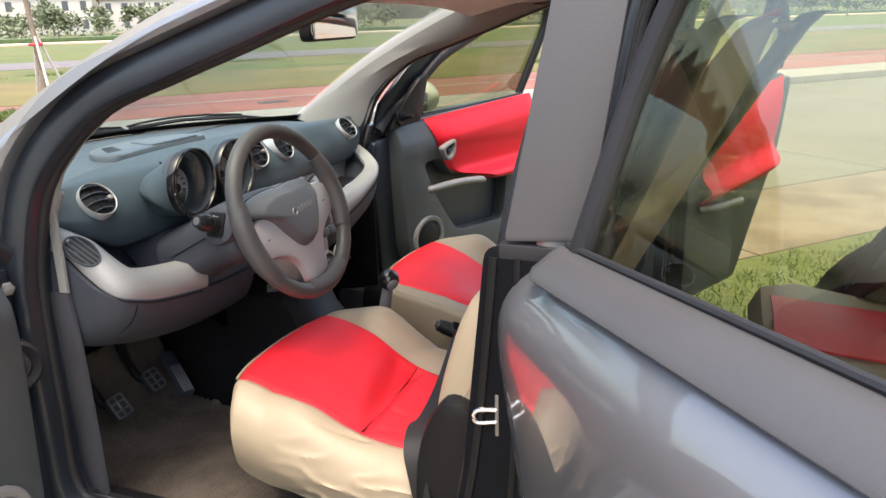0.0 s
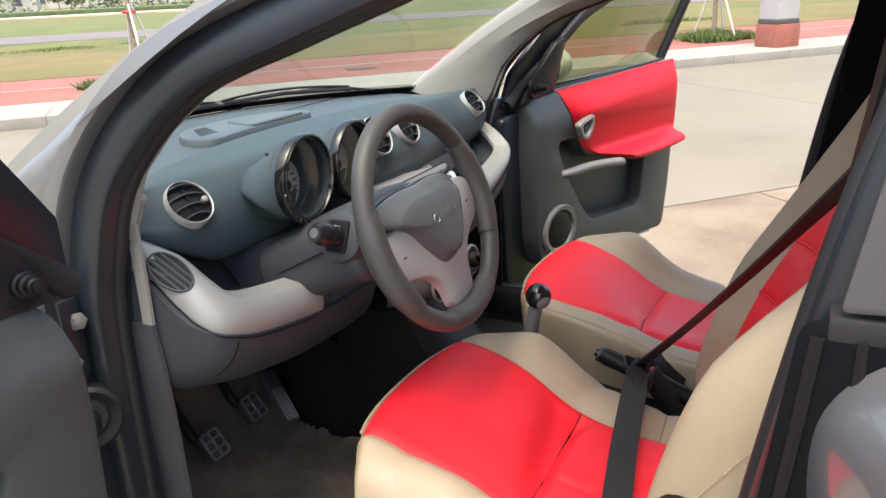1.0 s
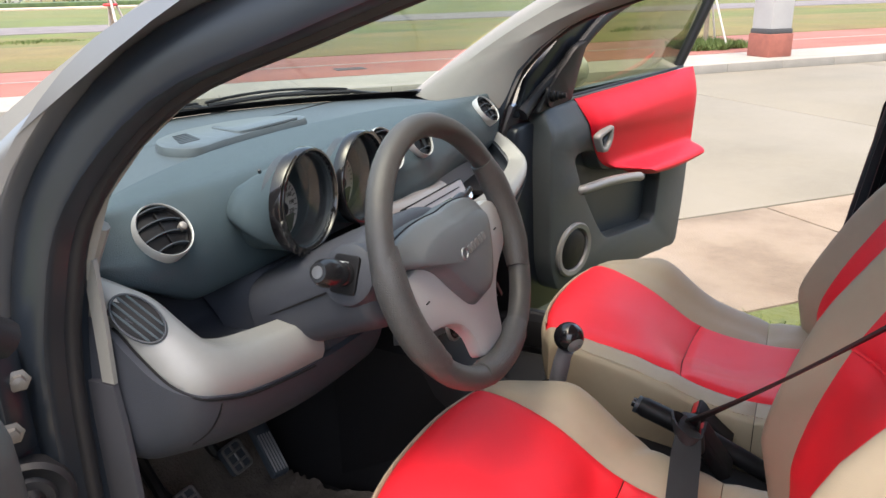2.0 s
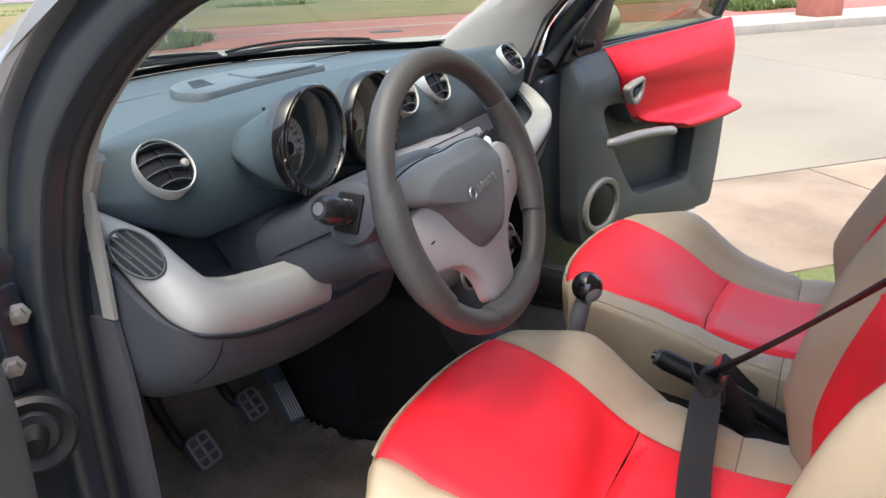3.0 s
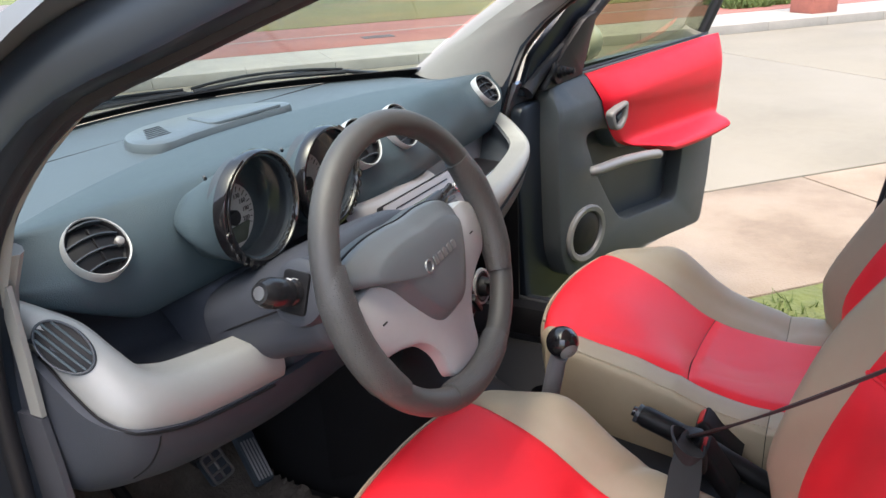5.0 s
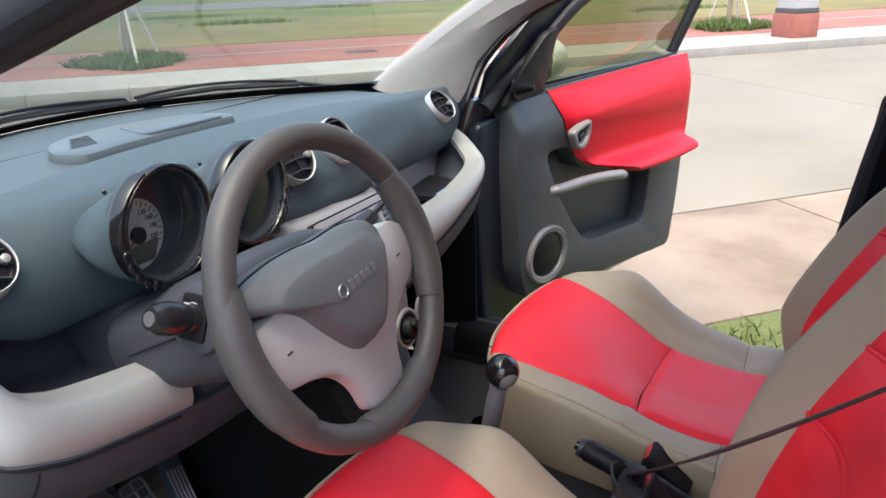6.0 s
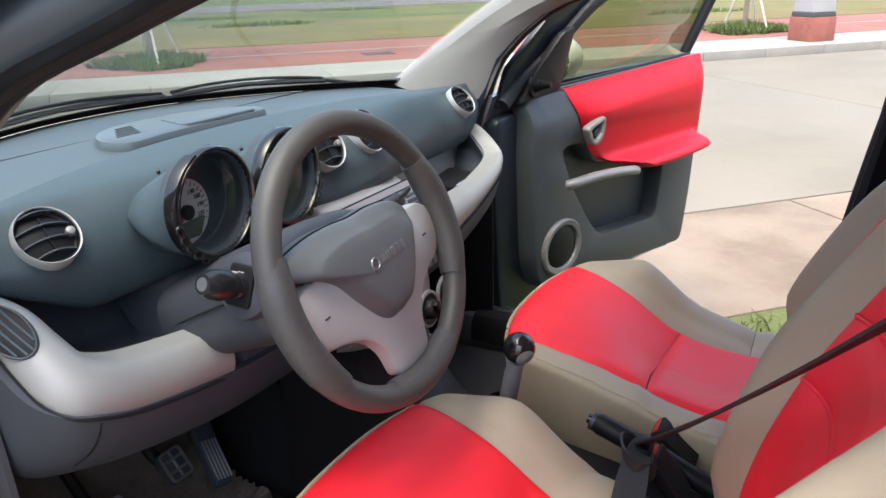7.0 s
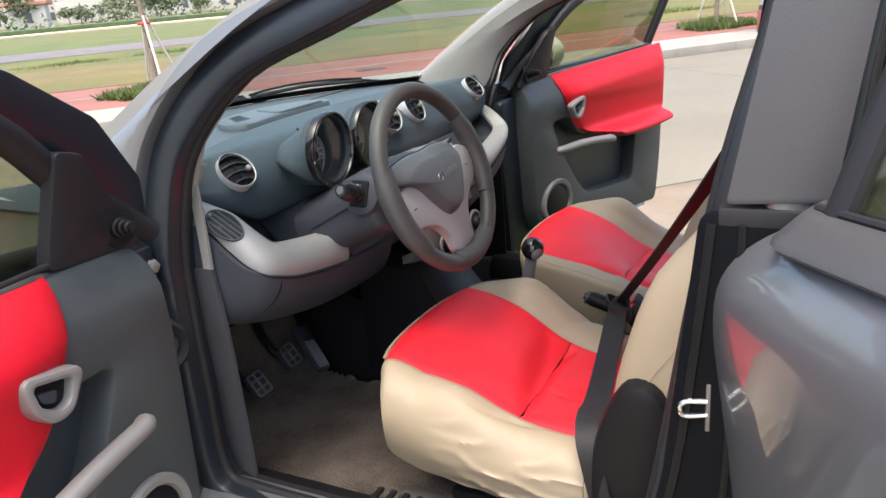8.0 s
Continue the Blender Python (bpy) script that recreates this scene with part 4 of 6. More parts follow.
BAR_LOW = [(0.662, 0.036, 0.885), (0.656, 0.000, 0.869), (0.656, -0.040, 0.836), (0.654, -0.080, 0.806), (0.640, -0.105, 0.788), (0.610, -0.118, 0.774), (0.548, -0.123, 0.754), (0.404, -0.126, 0.730), (0.30, -0.127, 0.724), (0.165, -0.128, 0.722)]
KNEE = [(0.663, 0.065, 0.720), (0.660, 0.050, 0.705), (0.655, 0.035, 0.690), (0.646, 0.022, 0.678), (0.628, 0.010, 0.670), (0.59, 0.000, 0.661), (0.52, 0.000, 0.640), (0.40, 0.000, 0.614), (0.28, 0.000, 0.603), (0.15, 0.000, 0.600)]
knee = spline(KNEE, 6)
# the passenger's bar starts under the end of the pad and is slimmer
SLIM_TOP = [(0.660, 0.010, 0.882), (0.642, -0.016, 0.871), (0.620, -0.043, 0.860), (0.603, -0.066, 0.846), (0.590, -0.084, 0.832)] + BAR_TOP[5:]
SLIM_LOW = [(0.672, 0.010, 0.846), (0.668, -0.018, 0.834), (0.662, -0.045, 0.820), (0.654, -0.080, 0.802)] + BAR_LOW[4:]
slim_top, slim_low = spline(SLIM_TOP, 6), spline(SLIM_LOW, 6)
slim_low = [t.lerp(b, 1 - 0.74 * min(1.0, max(0.0, (50 - i) / 24))) for i, (t, b) in enumerate(zip(slim_top, slim_low))]


for side in (1, -1):
    flip = FLIP if side < 0 else Matrix.Diagonal((0.94, 1, 1, 1))
    bar_top, bar_low = (spline(BAR_TOP, 6), spline(BAR_LOW, 6)) if side < 0 else (slim_top, slim_low)
    reach = 49 if side < 0 else len(bar_top)
    stop = 43 if side < 0 else len(bar_top)     # the driver's bar ends at the column
    rings = []
    for t, b in zip(bar_top[:stop], bar_low[:stop]):
        i = bar_top.index(t)
        d = (bar_top[min(i + 1, len(bar_top) - 1)] - bar_top[max(i - 1, 0)]).normalized()
        down = (b - t)
        out = d.cross(down).normalized()
        if out.y > 0:
            out = -out
        back = Vector((0, 0.03, 0)) if out.y < -0.6 else Vector((0.015, 0.02, 0))
        rings.append([t + back - down * 0.02, t - out * 0.004, t + down * 0.05 + out * 0.004, t + down * 0.18 + out * 0.010, t + down * 0.42 + out * 0.013, t + down * 0.62 + out * 0.012, t + down * 0.78 + out * 0.008, t + down * 0.93 + out * 0.001, b - out * 0.006, b + back * 0.6])
    part("trim_bar", loft(rings), SILVER, dashboard, "satin silver trim bar", flip, sharp=50)
    # oval slotted outlet set in the driver's bar
    if side < 0:
        t, b = bar_top[11], bar_low[10]
        d = (bar_top[15] - bar_top[7] + bar_low[15] - bar_low[7]).normalized()
        out = d.cross(b - t).normalized()
        if out.y > 0:
            out = -out
        m = flip @ facing((t + b) / 2 + out * 0.0135, out, d)
        ell = lambda a, b: [Vector((a * math.cos(q), b * math.sin(q))) for q in (2 * math.pi * k / 32 for k in range(32))]
        part("side_outlet", slab(ell(0.0235, 0.040), [ell(0.0205, 0.0365)], 0.006, 0.002, -0.003), DARK, dashboard, "dark oval outlet with slats", m)
        part("outlet_back", slab(ell(0.022, 0.038), (), 0.002, 0.0005, -0.002), BLACK, dashboard, m=m)
        for k in range(4):
            x = -0.0125 + k * 0.0083
            hh = 0.0365 * math.sqrt(max(0.05, 1 - (x / 0.0205) ** 2))
            part("slat", box((x - 0.0015, -hh, -0.001), (x + 0.0015, hh, 0.0026), 0.0005, 1), DASH, dashboard, m=m)

    # shelf behind the bar
    def recess(u, v):
        k = u * (reach - 1)
        i = min(int(k), reach - 2)
        t = bar_top[i].lerp(bar_top[i + 1], k - i)
        z = pad_lip(side * t.x) + (0.012 if side < 0 else 0.004)
        deep = min(1.0, max(0.0, (0.655 - t.x) / 0.06))
        q = [Vector((t.x, 0.03, z)), Vector((t.x, 0.03 + 0.055 * deep, z - 0.012)), Vector((t.x, 0.03 + 0.058 * deep, max(t.z - 0.03, 0.775))), Vector((t.x, 0.0 + 0.038 * deep, max(t.z - 0.045, 0.752))), Vector((t.x - 0.002, t.y + 0.028, t.z - 0.035)), Vector((t.x - 0.004, t.y + 0.026, t.z - 0.004))]
        q = spline(q, 4)
        return along(q, v)

    part("shelf_recess", patch(recess, 30, 20, -0.006), LOWDASH if side < 0 else DARK, dashboard, "dark storage shelf under the dash", flip)

    # knee panel under the bar
    def low(u, v):
        k = u * (len(bar_low) - 1)
        i = min(int(k), len(bar_low) - 2)
        a, c = bar_low[i].lerp(bar_low[i + 1], k - i) + Vector((0, 0.010, 0.004)), knee[i].lerp(knee[i + 1], k - i)
        p = a.lerp(c, v)
        bulge = math.sin(math.pi * min(1, v * 1.0)) * 0.022
        return p + Vector((0, -bulge, -bulge * 0.6)) + (Vector((0, 0.09, 0.015)) * max(0, (v - 0.86) / 0.14) ** 2)

    span = 0.945 if side < 0 else 1.0     # beside the column the driver's panel ends
    part("knee_panel", patch(lambda u, v: low(u * span, v * (1 - 0.45 * max(0.0, (u - 0.90) / 0.10) ** 2)) if side < 0 else low(u, v), 50, 22, -0.010), LOWDASH, dashboard, m=flip)
    gap = [low(0.625 - 0.05 * (k / 12) - 0.06 * (k / 12) ** 2, 0.0 + 0.88 * k / 12) + Vector((0, -0.0022, -0.0016)) for k in range(13)]
    part("panel_gap", tube(gap, 0.0034, 6), BLACK, dashboard, m=flip)
    line = [p + Vector((0, -0.001, -0.003)) for p in (bar_low if side > 0 else bar_low[6:42])]
    part("bar_gap", tube(line, 0.0018, 6), BLACK, dashboard, m=flip)

part("shelf_edge", tube(spline([(0.452, -0.098, 0.800), (0.436, -0.101, 0.795), (0.37, -0.102, 0.782), (0.312, -0.102, 0.770), (0.300, -0.094, 0.769), (0.27, -0.080, 0.768)], 4), 0.0032, 8), CHROME, dashboard, "bright edge of the storage shelf")

# panel round the steering column
def column_at(u, v):
    p = along(spline([Vector((-0.430 + 0.30 * u, y, z)) for y, z in ((0.05, 0.858), (0.0, 0.846), (-0.055, 0.815), (-0.098, 0.77), (-0.118, 0.725), (-0.10, 0.69))], 4), v)
    return p + Vector((0.012, 0.15, 0)) * max(0.0, (0.22 - u) / 0.22) ** 1.7


part("column_panel", patch(column_at, 20, 16, -0.012), LOWDASH, dashboard)


def air_vent(at, ahead, r=0.046):
    """Round outlet: bright ring, ball with fins, knob."""
    m = facing(at, ahead)
    v = part("air_vent", lathe([(r * 0.97, -0.022), (r, -0.004), (r * 0.99, 0.003), (r * 0.965, 0.006), (r * 0.935, 0.005), (r * 0.925, 0.0), (r * 0.92, -0.03)], 40), SPOKE, car, "round air vent with satin silver ring", m)
    part("barrel", lathe([(r * 0.928, 0.0025), (r * 0.89, 0.001), (r * 0.86, -0.003), (r * 0.80, -0.004), (r * 0.55, -0.001), (r * 0.3, 0.0010), (0.0, 0.0016)], 28), BLACK, v, "black vent barrel", m)
    for k in (-0.5, -0.17, 0.17, 0.5):
        w = r * math.sqrt(0.70 - k * k)
        fin = patch(lambda a, b, k=k, w=w: Vector(((a * 2 - 1) * w, k * r * 1.35 + 0.004 * (1 - (a * 2 - 1) ** 2), -0.006 + 0.013 * b - 0.007 * (a * 2 - 1) ** 2)), 10, 2, 0.0018)
        part("fin", fin, DARK, v, m=m)
    part("vane", box((-0.0010, -r * 0.62, -0.002), (0.0010, r * 0.62, 0.0040), 0.0004, 1), BLACK, v, m=m)
    part("knob", lathe([(0.0045, -0.01), (0.005, 0.001), (0.006, 0.004), (0.0054, 0.0075), (0.003, 0.009), (0.0, 0.0092)], 14), DOORSILVER, v, "silver grey knob", m @ Matrix.Translation((r * 0.66, -r * 0.08, 0.0)))
    return v


air_vent((-0.550, 0.004, 0.957), (-0.093, -0.759, 0.644), 0.0400)
air_vent((0.553, 0.003, 0.951), (-0.05, -0.759, 0.640), 0.0395)
air_vent((-0.076, -0.060, 0.976), (-0.04, -0.872, 0.488), 0.0425)
air_vent((0.056, -0.056, 0.975), (0.03, -0.872, 0.488), 0.0425)


def dial_pod(at, big, text):
    """Hooded instrument: tapered pod, gloss ring, dial, lens and a row of warning lamps."""
    ahead = Vector((0.055, -1, 0.01))
    m = facing(at, ahead)
    side = -1 if big else 1
    rings = []
    # a crease runs along the outer flank, dropping from the dash to the chin; below it the pod draws in
    flank = [(-0.150, 0.056, 0.0, 138, 0.022), (-0.105, 0.0600, 0.002, 152, 0.020), (-0.085, 0.0640, 0.006, 166, 0.018), (-0.060, 0.0670, 0.008, 184, 0.013), (-0.030, 0.0710, 0.004, 208, 0.006), (-0.012, 0.0735, 0.001, 222, 0.002), (0.0, 0.074, 0.0, 230, 0.0)]
    for z in [-0.150 + 0.005 * k for k in range(31)] + [0.0]:
        n = max(k for k in range(6) if flank[k][0] <= z + 1e-6)
        h = min(1.0, (z - flank[n][0]) / (flank[n + 1][0] - flank[n][0]))
        r0, wing, crease, cut = [p + (q - p) * h for p, q in zip(flank[n][1:], flank[n + 1][1:])]
        if len(rings) == 31:
            r0 = 0.066
        ring = []
        for k in range(120):
            a = 2 * math.pi * k / 120
            turn = math.degrees(a) if side < 0 else (180 - math.degrees(a)) % 360
            past = turn - crease
            q = wing * math.exp(-(past / (26.0 if past < 0 else 9.0)) ** 2)
            if past > 0:
                q -= cut * min(1.0, past / 24) * min(1.0, max(0.0, (360 - turn) / 50))
            ring.append(Vector(((r0 + q) * math.cos(a), (r0 + q) * math.sin(a) + 0.40 * z, z)))
        rings.append(ring)
    p = part("instrument_pod", loft(rings, caps=False), DASH, car, "hooded instrument with gloss black rim", m, sharp=26)
    part("rim", lathe([(0.0738, -0.010), (0.0755, -0.007), (0.0755, 0.004), (0.0735, 0.0085), (0.0705, 0.009), (0.0690, 0.006), (0.0684, 0.002)], 44), GLOSS, p, "gloss black rim", m)
    # wall and well are grey, not black: the lens's sky veil in their colour
    part("inner_wall", lathe([(0.0688, 0.004), (0.0660, -0.012), (0.0645, -0.034)], 40), DARK, p, "inner wall, greyed for the sky veil on the lens", m)
    part("well", lathe([(0.0645, -0.034), (0.063, -0.036), (0.0, -0.036)], 32), DASH, p, m=m)
    # chin that carries the warning lamps, on the outer flank
    arc = [(a, 0.0735) for a in range(112, 266, 7)] if big else [(a, 0.0735) for a in range(68, -87, -7)]
    chin = [Vector((r * math.cos(radians(a)), r * math.sin(radians(a)))) for a, r in arc] + [Vector(((0.0755 + 0.0050 * math.sin(math.pi * k / (len(arc) - 1)) ** 0.7) * math.cos(radians(arc[k][0])), (0.0755 + 0.0050 * math.sin(math.pi * k / (len(arc) - 1)) ** 0.7) * math.sin(radians(arc[k][0])))) for k in range(len(arc) - 1, -1, -1)]
    part("lamp_chin", slab(chin, (), 0.018, 0.004, -0.010), GLOSS, p, "gloss black lamp strip", m)
    for k in range(5):
        a = radians(192 + 12 * k) if big else radians(-12 - 12 * k)
        part("warning_lamp", lathe([(0.0, 0.0095), (0.0052, 0.0092), (0.0062, 0.0085), (0.0066, 0.006)], 12), SMOKED, p, m=m @ Matrix.Translation((0.0765 * math.cos(a), 0.0765 * math.sin(a), 0.0)))
        part("lamp_ring", lathe([(0.0064, 0.0075), (0.0068, 0.0095), (0.0074, 0.0075)], 12), SATIN, p, m=m @ Matrix.Translation((0.0765 * math.cos(a), 0.0765 * math.sin(a), 0.0)))
    c = Vector((-0.020, -0.012)) if big else Vector((-0.012, -0.010))
    face = part("dial", slab([c + Vector((0.045 * math.cos(a), 0.045 * math.sin(a))) for a in (2 * math.pi * k / 40 for k in range(40))], (), 0.003, 0.001, -0.036), DIAL, p, "pale grey dial", m)
    part("dial_window", slab(rounded([(c.x - 0.030, c.y - 0.036), (c.x + 0.022, c.y - 0.038), (c.x + 0.034, c.y - 0.012), (c.x - 0.012, c.y - 0.014)], 0.006), (), 0.0015, 0.0004, -0.0332), LCD, p, "dark green display", m)
    for k in range(21):
        a = radians(205 - k * 11.5)
        r0, r1 = (0.034, 0.0415) if k % 2 == 0 else (0.0375, 0.0415)
        bar = box((r0, -0.0005, -0.0331), (r1, 0.0005, -0.0324), 0)
        part("tick", bar, INK, p, m=m @ Matrix.Translation((c.x, c.y, 0)) @ Matrix.Rotation(a, 4, "Z"))
    for word, a in text:
        q = radians(a)
        wording("dial_number", word, 0.0088, INK, p, m @ Matrix.Translation((c.x + 0.0285 * math.cos(q), c.y + 0.0285 * math.sin(q), -0.0325)))
    part("needle", box((-0.004, -0.0012, -0.031), (0.036, 0.0012, -0.029), 0.0004, 1), BUCKLE_RED, p, "red needle", m @ Matrix.Translation((c.x, c.y, 0)) @ Matrix.Rotation(radians(215), 4, "Z"))
    part("needle_cap", lathe([(0.0105, -0.034), (0.0105, -0.027), (0.009, -0.0255), (0.0, -0.0252)], 18), BLACK, p, m=m @ Matrix.Translation((c.x, c.y, 0)))
    part("lens", lathe([(0.0648, -0.006), (0.03, -0.003), (0.0, -0.002)], 32), SMOKED, p, "clear domed lens", m).visible_shadow = False
    part("reset_pin", lathe([(0.0025, -0.004), (0.0025, 0.002), (0.0, 0.003)], 10), DARK, p, m=facing(Vector(at) + Vector((-0.050, 0.040, 0.050)), (-0.5, -0.2, 0.8)))
    return p


dial_pod((-0.374, -0.0975, 0.964), True, (("130", 62), ("160", 35), ("190", 8), ("220", -18)))
dial_pod((-0.210, -0.0875, 0.959), False, ())

# centre stack with radio, storage slot, heater knobs and buttons
stack_line = spline([(-0.030, 0.878), (-0.070, 0.881), (-0.110, 0.882), (-0.138, 0.83), (-0.162, 0.75), (-0.174, 0.67), (-0.170, 0.635), (-0.13, 0.612)], 4)


def stack_at(u, v):
    p = along(stack_line, v)
    x = (u * 2 - 1)
    return Vector((-0.005 + x * (0.165 - 0.055 * v), p.x + 0.05 * x ** 4, p.y - 0.02 * max(0.0, x) * (1 - v)))


stack = part("centre_console_panel", patch(stack_at, 20, 24, -0.02), STACK, car, "satin grey centre console panel with radio and heater")
fascia = patch(lambda u, v: Vector((-0.15 + 0.74 * u, -0.052 + 0.090 * u - 0.012 * v, 0.880 - 0.022 * u - (0.11 - 0.03 * u) * v)), 16, 6, -0.01)
part("fascia", fascia, STACK, stack, "satin grey fascia strip")
SM = facing((0.005, -0.1240, 0.8455), (0, -0.89, 0.455))
rad = part("radio", slab(rounded([(-0.118, -0.036), (0.118, -0.036), (0.118, 0.036), (-0.118, 0.036)], 0.008), (), 0.016, 0.003, -0.006), STACK, stack, "satin grey radio", SM)
edge = rounded([(-0.1205, -0.0385), (0.1205, -0.0385), (0.1205, 0.0385), (-0.1205, 0.0385)], 0.009)
part("radio_gap", slab(edge, [offset(ccw(edge), 0.0025)], 0.0122, 0.0003, -0.004), BLACK, rad, m=SM)
part("disc_slot", box((-0.088, 0.022, 0.0095), (0.094, 0.0245, 0.0106), 0), BLACK, rad, m=SM)
part("radio_display", slab(rounded([(-0.045, -0.012), (0.045, -0.012), (0.045, 0.014), (-0.045, 0.014)], 0.004), (), 0.0022, 0.0006, 0.0095), LCD, rad, "dark radio display", SM)
for sx in (-1, 1):
    for k in range(4):
        part("radio_key", box((sx * 0.074 - 0.017, -0.026 + k * 0.0105, 0.009), (sx * 0.074 + 0.017, -0.019 + k * 0.0105, 0.0125), 0.0015), DARK, rad, m=SM)
part("radio_knob", lathe([(0.011, 0.008), (0.011, 0.020), (0.009, 0.022), (0.0, 0.0222)], 20), CHROME, rad, "bright radio knob", SM @ Matrix.Translation((0.102, 0.002, 0)))
SM = facing((0.0, -0.1655, 0.735), (0, -0.97, 0.22))
for k in range(6):
    part("switch", box((-0.105 + k * 0.037, -0.012, -0.004), (-0.072 + k * 0.037, 0.012, 0.008), 0.004), DARK, stack, "dark rocker switch", SM)
for x, y, z in ((-0.055, -0.174, 0.652), (0.045, -0.175, 0.650), (0.122, -0.170, 0.652)):
    m = facing((x, y, z), (0, -0.985, 0.12))
    part("heater_knob", lathe([(0.030, 0.0), (0.031, 0.006), (0.027, 0.008), (0.020, 0.006), (0.018, 0.020), (0.016, 0.023), (0.0, 0.0235)], 26), BLACK, stack, "black heater knob", m)
    part("knob_grip", box((-0.005, -0.020, 0.018), (0.005, 0.020, 0.031), 0.003), BLACK, stack, m=m @ Matrix.Rotation(radians(35), 4, "Z"))
    part("knob_ring", lathe([(0.0305, 0.0), (0.036, 0.003), (0.035, 0.008), (0.0305, 0.0085)], 26), SILVER, stack, "silver ring", m)
# small tray with a bright lip in the passenger's shelf
part("tray", slab(rounded([(0.36, -0.075), (0.50, -0.060), (0.52, 0.02), (0.36, 0.02)], 0.01), (), 0.012, 0.003, 0.782), BLACK, dashboard, "black tray in the shelf")
part("tray_lip", tube([(0.36, -0.078, 0.797), (0.43, -0.072, 0.798), (0.50, -0.062, 0.799)], 0.003, 8), CHROME, dashboard, "bright tray lip")
# lower console
part("console", loft([[Vector((x, y, z)) for x, z in ((-w, 0.26), (-w, h - 0.03), (-w + 0.03, h), (w - 0.03, h), (w, h - 0.03), (w, 0.26))] for y, w, h in ((0.05, 0.125, 0.64), (-0.125, 0.115, 0.625), (-0.16, 0.11, 0.55), (-0.22, 0.10, 0.49), (-0.30, 0.085, 0.47), (-0.45, 0.075, 0.44), (-0.75, 0.075, 0.40))]), BLACK, car, "dark plastic centre console")
part("cup_rim", lathe([(0.042, 0.0), (0.0435, 0.003), (0.045, 0.0)], 24), DARK, car, m=Matrix.Translation((-0.02, -0.235, 0.484)))
part("cup_well", lathe([(0.041, 0.001), (0.038, 0.0015), (0.0, 0.0016)], 20), BLACK, car, m=Matrix.Translation((-0.02, -0.235, 0.484)))

# gear lever and handbrake
lever = part("gear_lever", tube(spline([(-0.01, -0.352, 0.465), (-0.012, -0.365, 0.53), (-0.013, -0.378, 0.60), (-0.014, -0.384, 0.618)], 4), [0.0165] * 4 + [0.0155] * 4 + [0.0145] * 5, 14), STACK, car, "satin gear lever with black ball knob")
part("boot", lathe([(0.048, 0.0), (0.044, 0.012), (0.030, 0.025), (0.024, 0.045), (0.021, 0.06), (0.021, 0.065)], 20), BLACK, lever, "black gaiter", Matrix.Translation((-0.010, -0.352, 0.470)))
part("ball", lathe([(0.0, -0.0275)] + [(0.0275 * math.cos(radians(a)), 0.0275 * math.sin(radians(a))) for a in range(-75, 76, 15)] + [(0.0, 0.0275)], 24), GLOSS, lever, "gloss black ball knob", Matrix.Translation((-0.015, -0.388, 0.643)))
part("ball_insert", lathe([(0.0278 * math.cos(radians(a)), 0.0278 * math.sin(radians(a))) for a in (90.01, 70, 55)], 20), SILVER, lever, "silver insert", Matrix.Translation((-0.015, -0.388, 0.643)) @ facing((0, 0, 0), (-0.6, -0.7, -0.35)))
brake_lever = part("handbrake", tube(spline([(0.018, -0.512, 0.516), (0.016, -0.56, 0.503), (0.012, -0.66, 0.470), (0.010, -0.78, 0.42)], 5), [0.016] * 2 + [0.0185] * 8 + [0.017] * 6, 14), BLACK, car, "black leather handbrake lever")
part("release_button", tube([(0.0185, -0.503, 0.519), (0.018, -0.513, 0.516)], 0.0085, 12), SATIN, brake_lever, "black push button")
part("collar", tube([(0.0182, -0.510, 0.517), (0.0175, -0.516, 0.515)], 0.0168, 14), DARK, brake_lever)

# steering column, stalks, wheel
WHEEL_AT, WHEEL_AHEAD = Vector((-0.316, -0.3074, 0.897)), Vector((-0.039, -0.943, 0.331)).normalized()
WM = facing(WHEEL_AT, WHEEL_AHEAD)
rings = []
for z, rx, ry, dy in ((-0.30, 0.112, 0.066, -0.02), (-0.20, 0.122, 0.068, -0.008), (-0.13, 0.130, 0.070, -0.002), (-0.088, 0.133, 0.070, 0.0), (-0.078, 0.131, 0.068, 0.0), (-0.070, 0.124, 0.063, 0.0), (-0.064, 0.112, 0.055, 0.0), (-0.058, 0.070, 0.042, 0.0), (-0.050, 0.040, 0.034, 0.0)):
    rings.append([WM @ Vector((-0.014 + rx * math.copysign(abs(math.cos(a)) ** 0.6, math.cos(a)), ry * math.copysign(abs(math.sin(a)) ** 0.6, math.sin(a)) + dy, z)) for a in (2 * math.pi * k / 36 for k in range(36))])
column = part("steering_column", loft(rings), LOWDASH, car, "charcoal steering column shroud")
part("shroud_gap", tube([WM @ Vector((x, y, z)) for x, y, z in ((-0.110, 0.014, -0.0635), (-0.132, 0.014, -0.0695), (-0.1470, 0.014, -0.085), (-0.1452, 0.010, -0.13), (-0.137, 0.000, -0.20), (-0.127, -0.010, -0.27))], 0.0015, 6), BLACK, column)
tip = Vector((-0.513, -0.205, 0.917))
root = WM @ Vector((-0.070, 0.0, -0.095))
d = (tip - root).normalized()
L = (tip - root).length
m = facing(root, d)
part("stalk_boss", lathe([(0.050, L * 0.1), (0.046, L * 0.34), (0.041, L * 0.54), (0.034, L * 0.57), (0.0, L * 0.57)], 28), LOWDASH, column, "charcoal boss round the stalk", m)
part("stalk_slot", slab(rounded([(-0.020, -0.026), (0.020, -0.026), (0.020, 0.026), (-0.020, 0.026)], 0.006), (), 0.004, 0.0015, L * 0.57), BLACK, column, m=m)
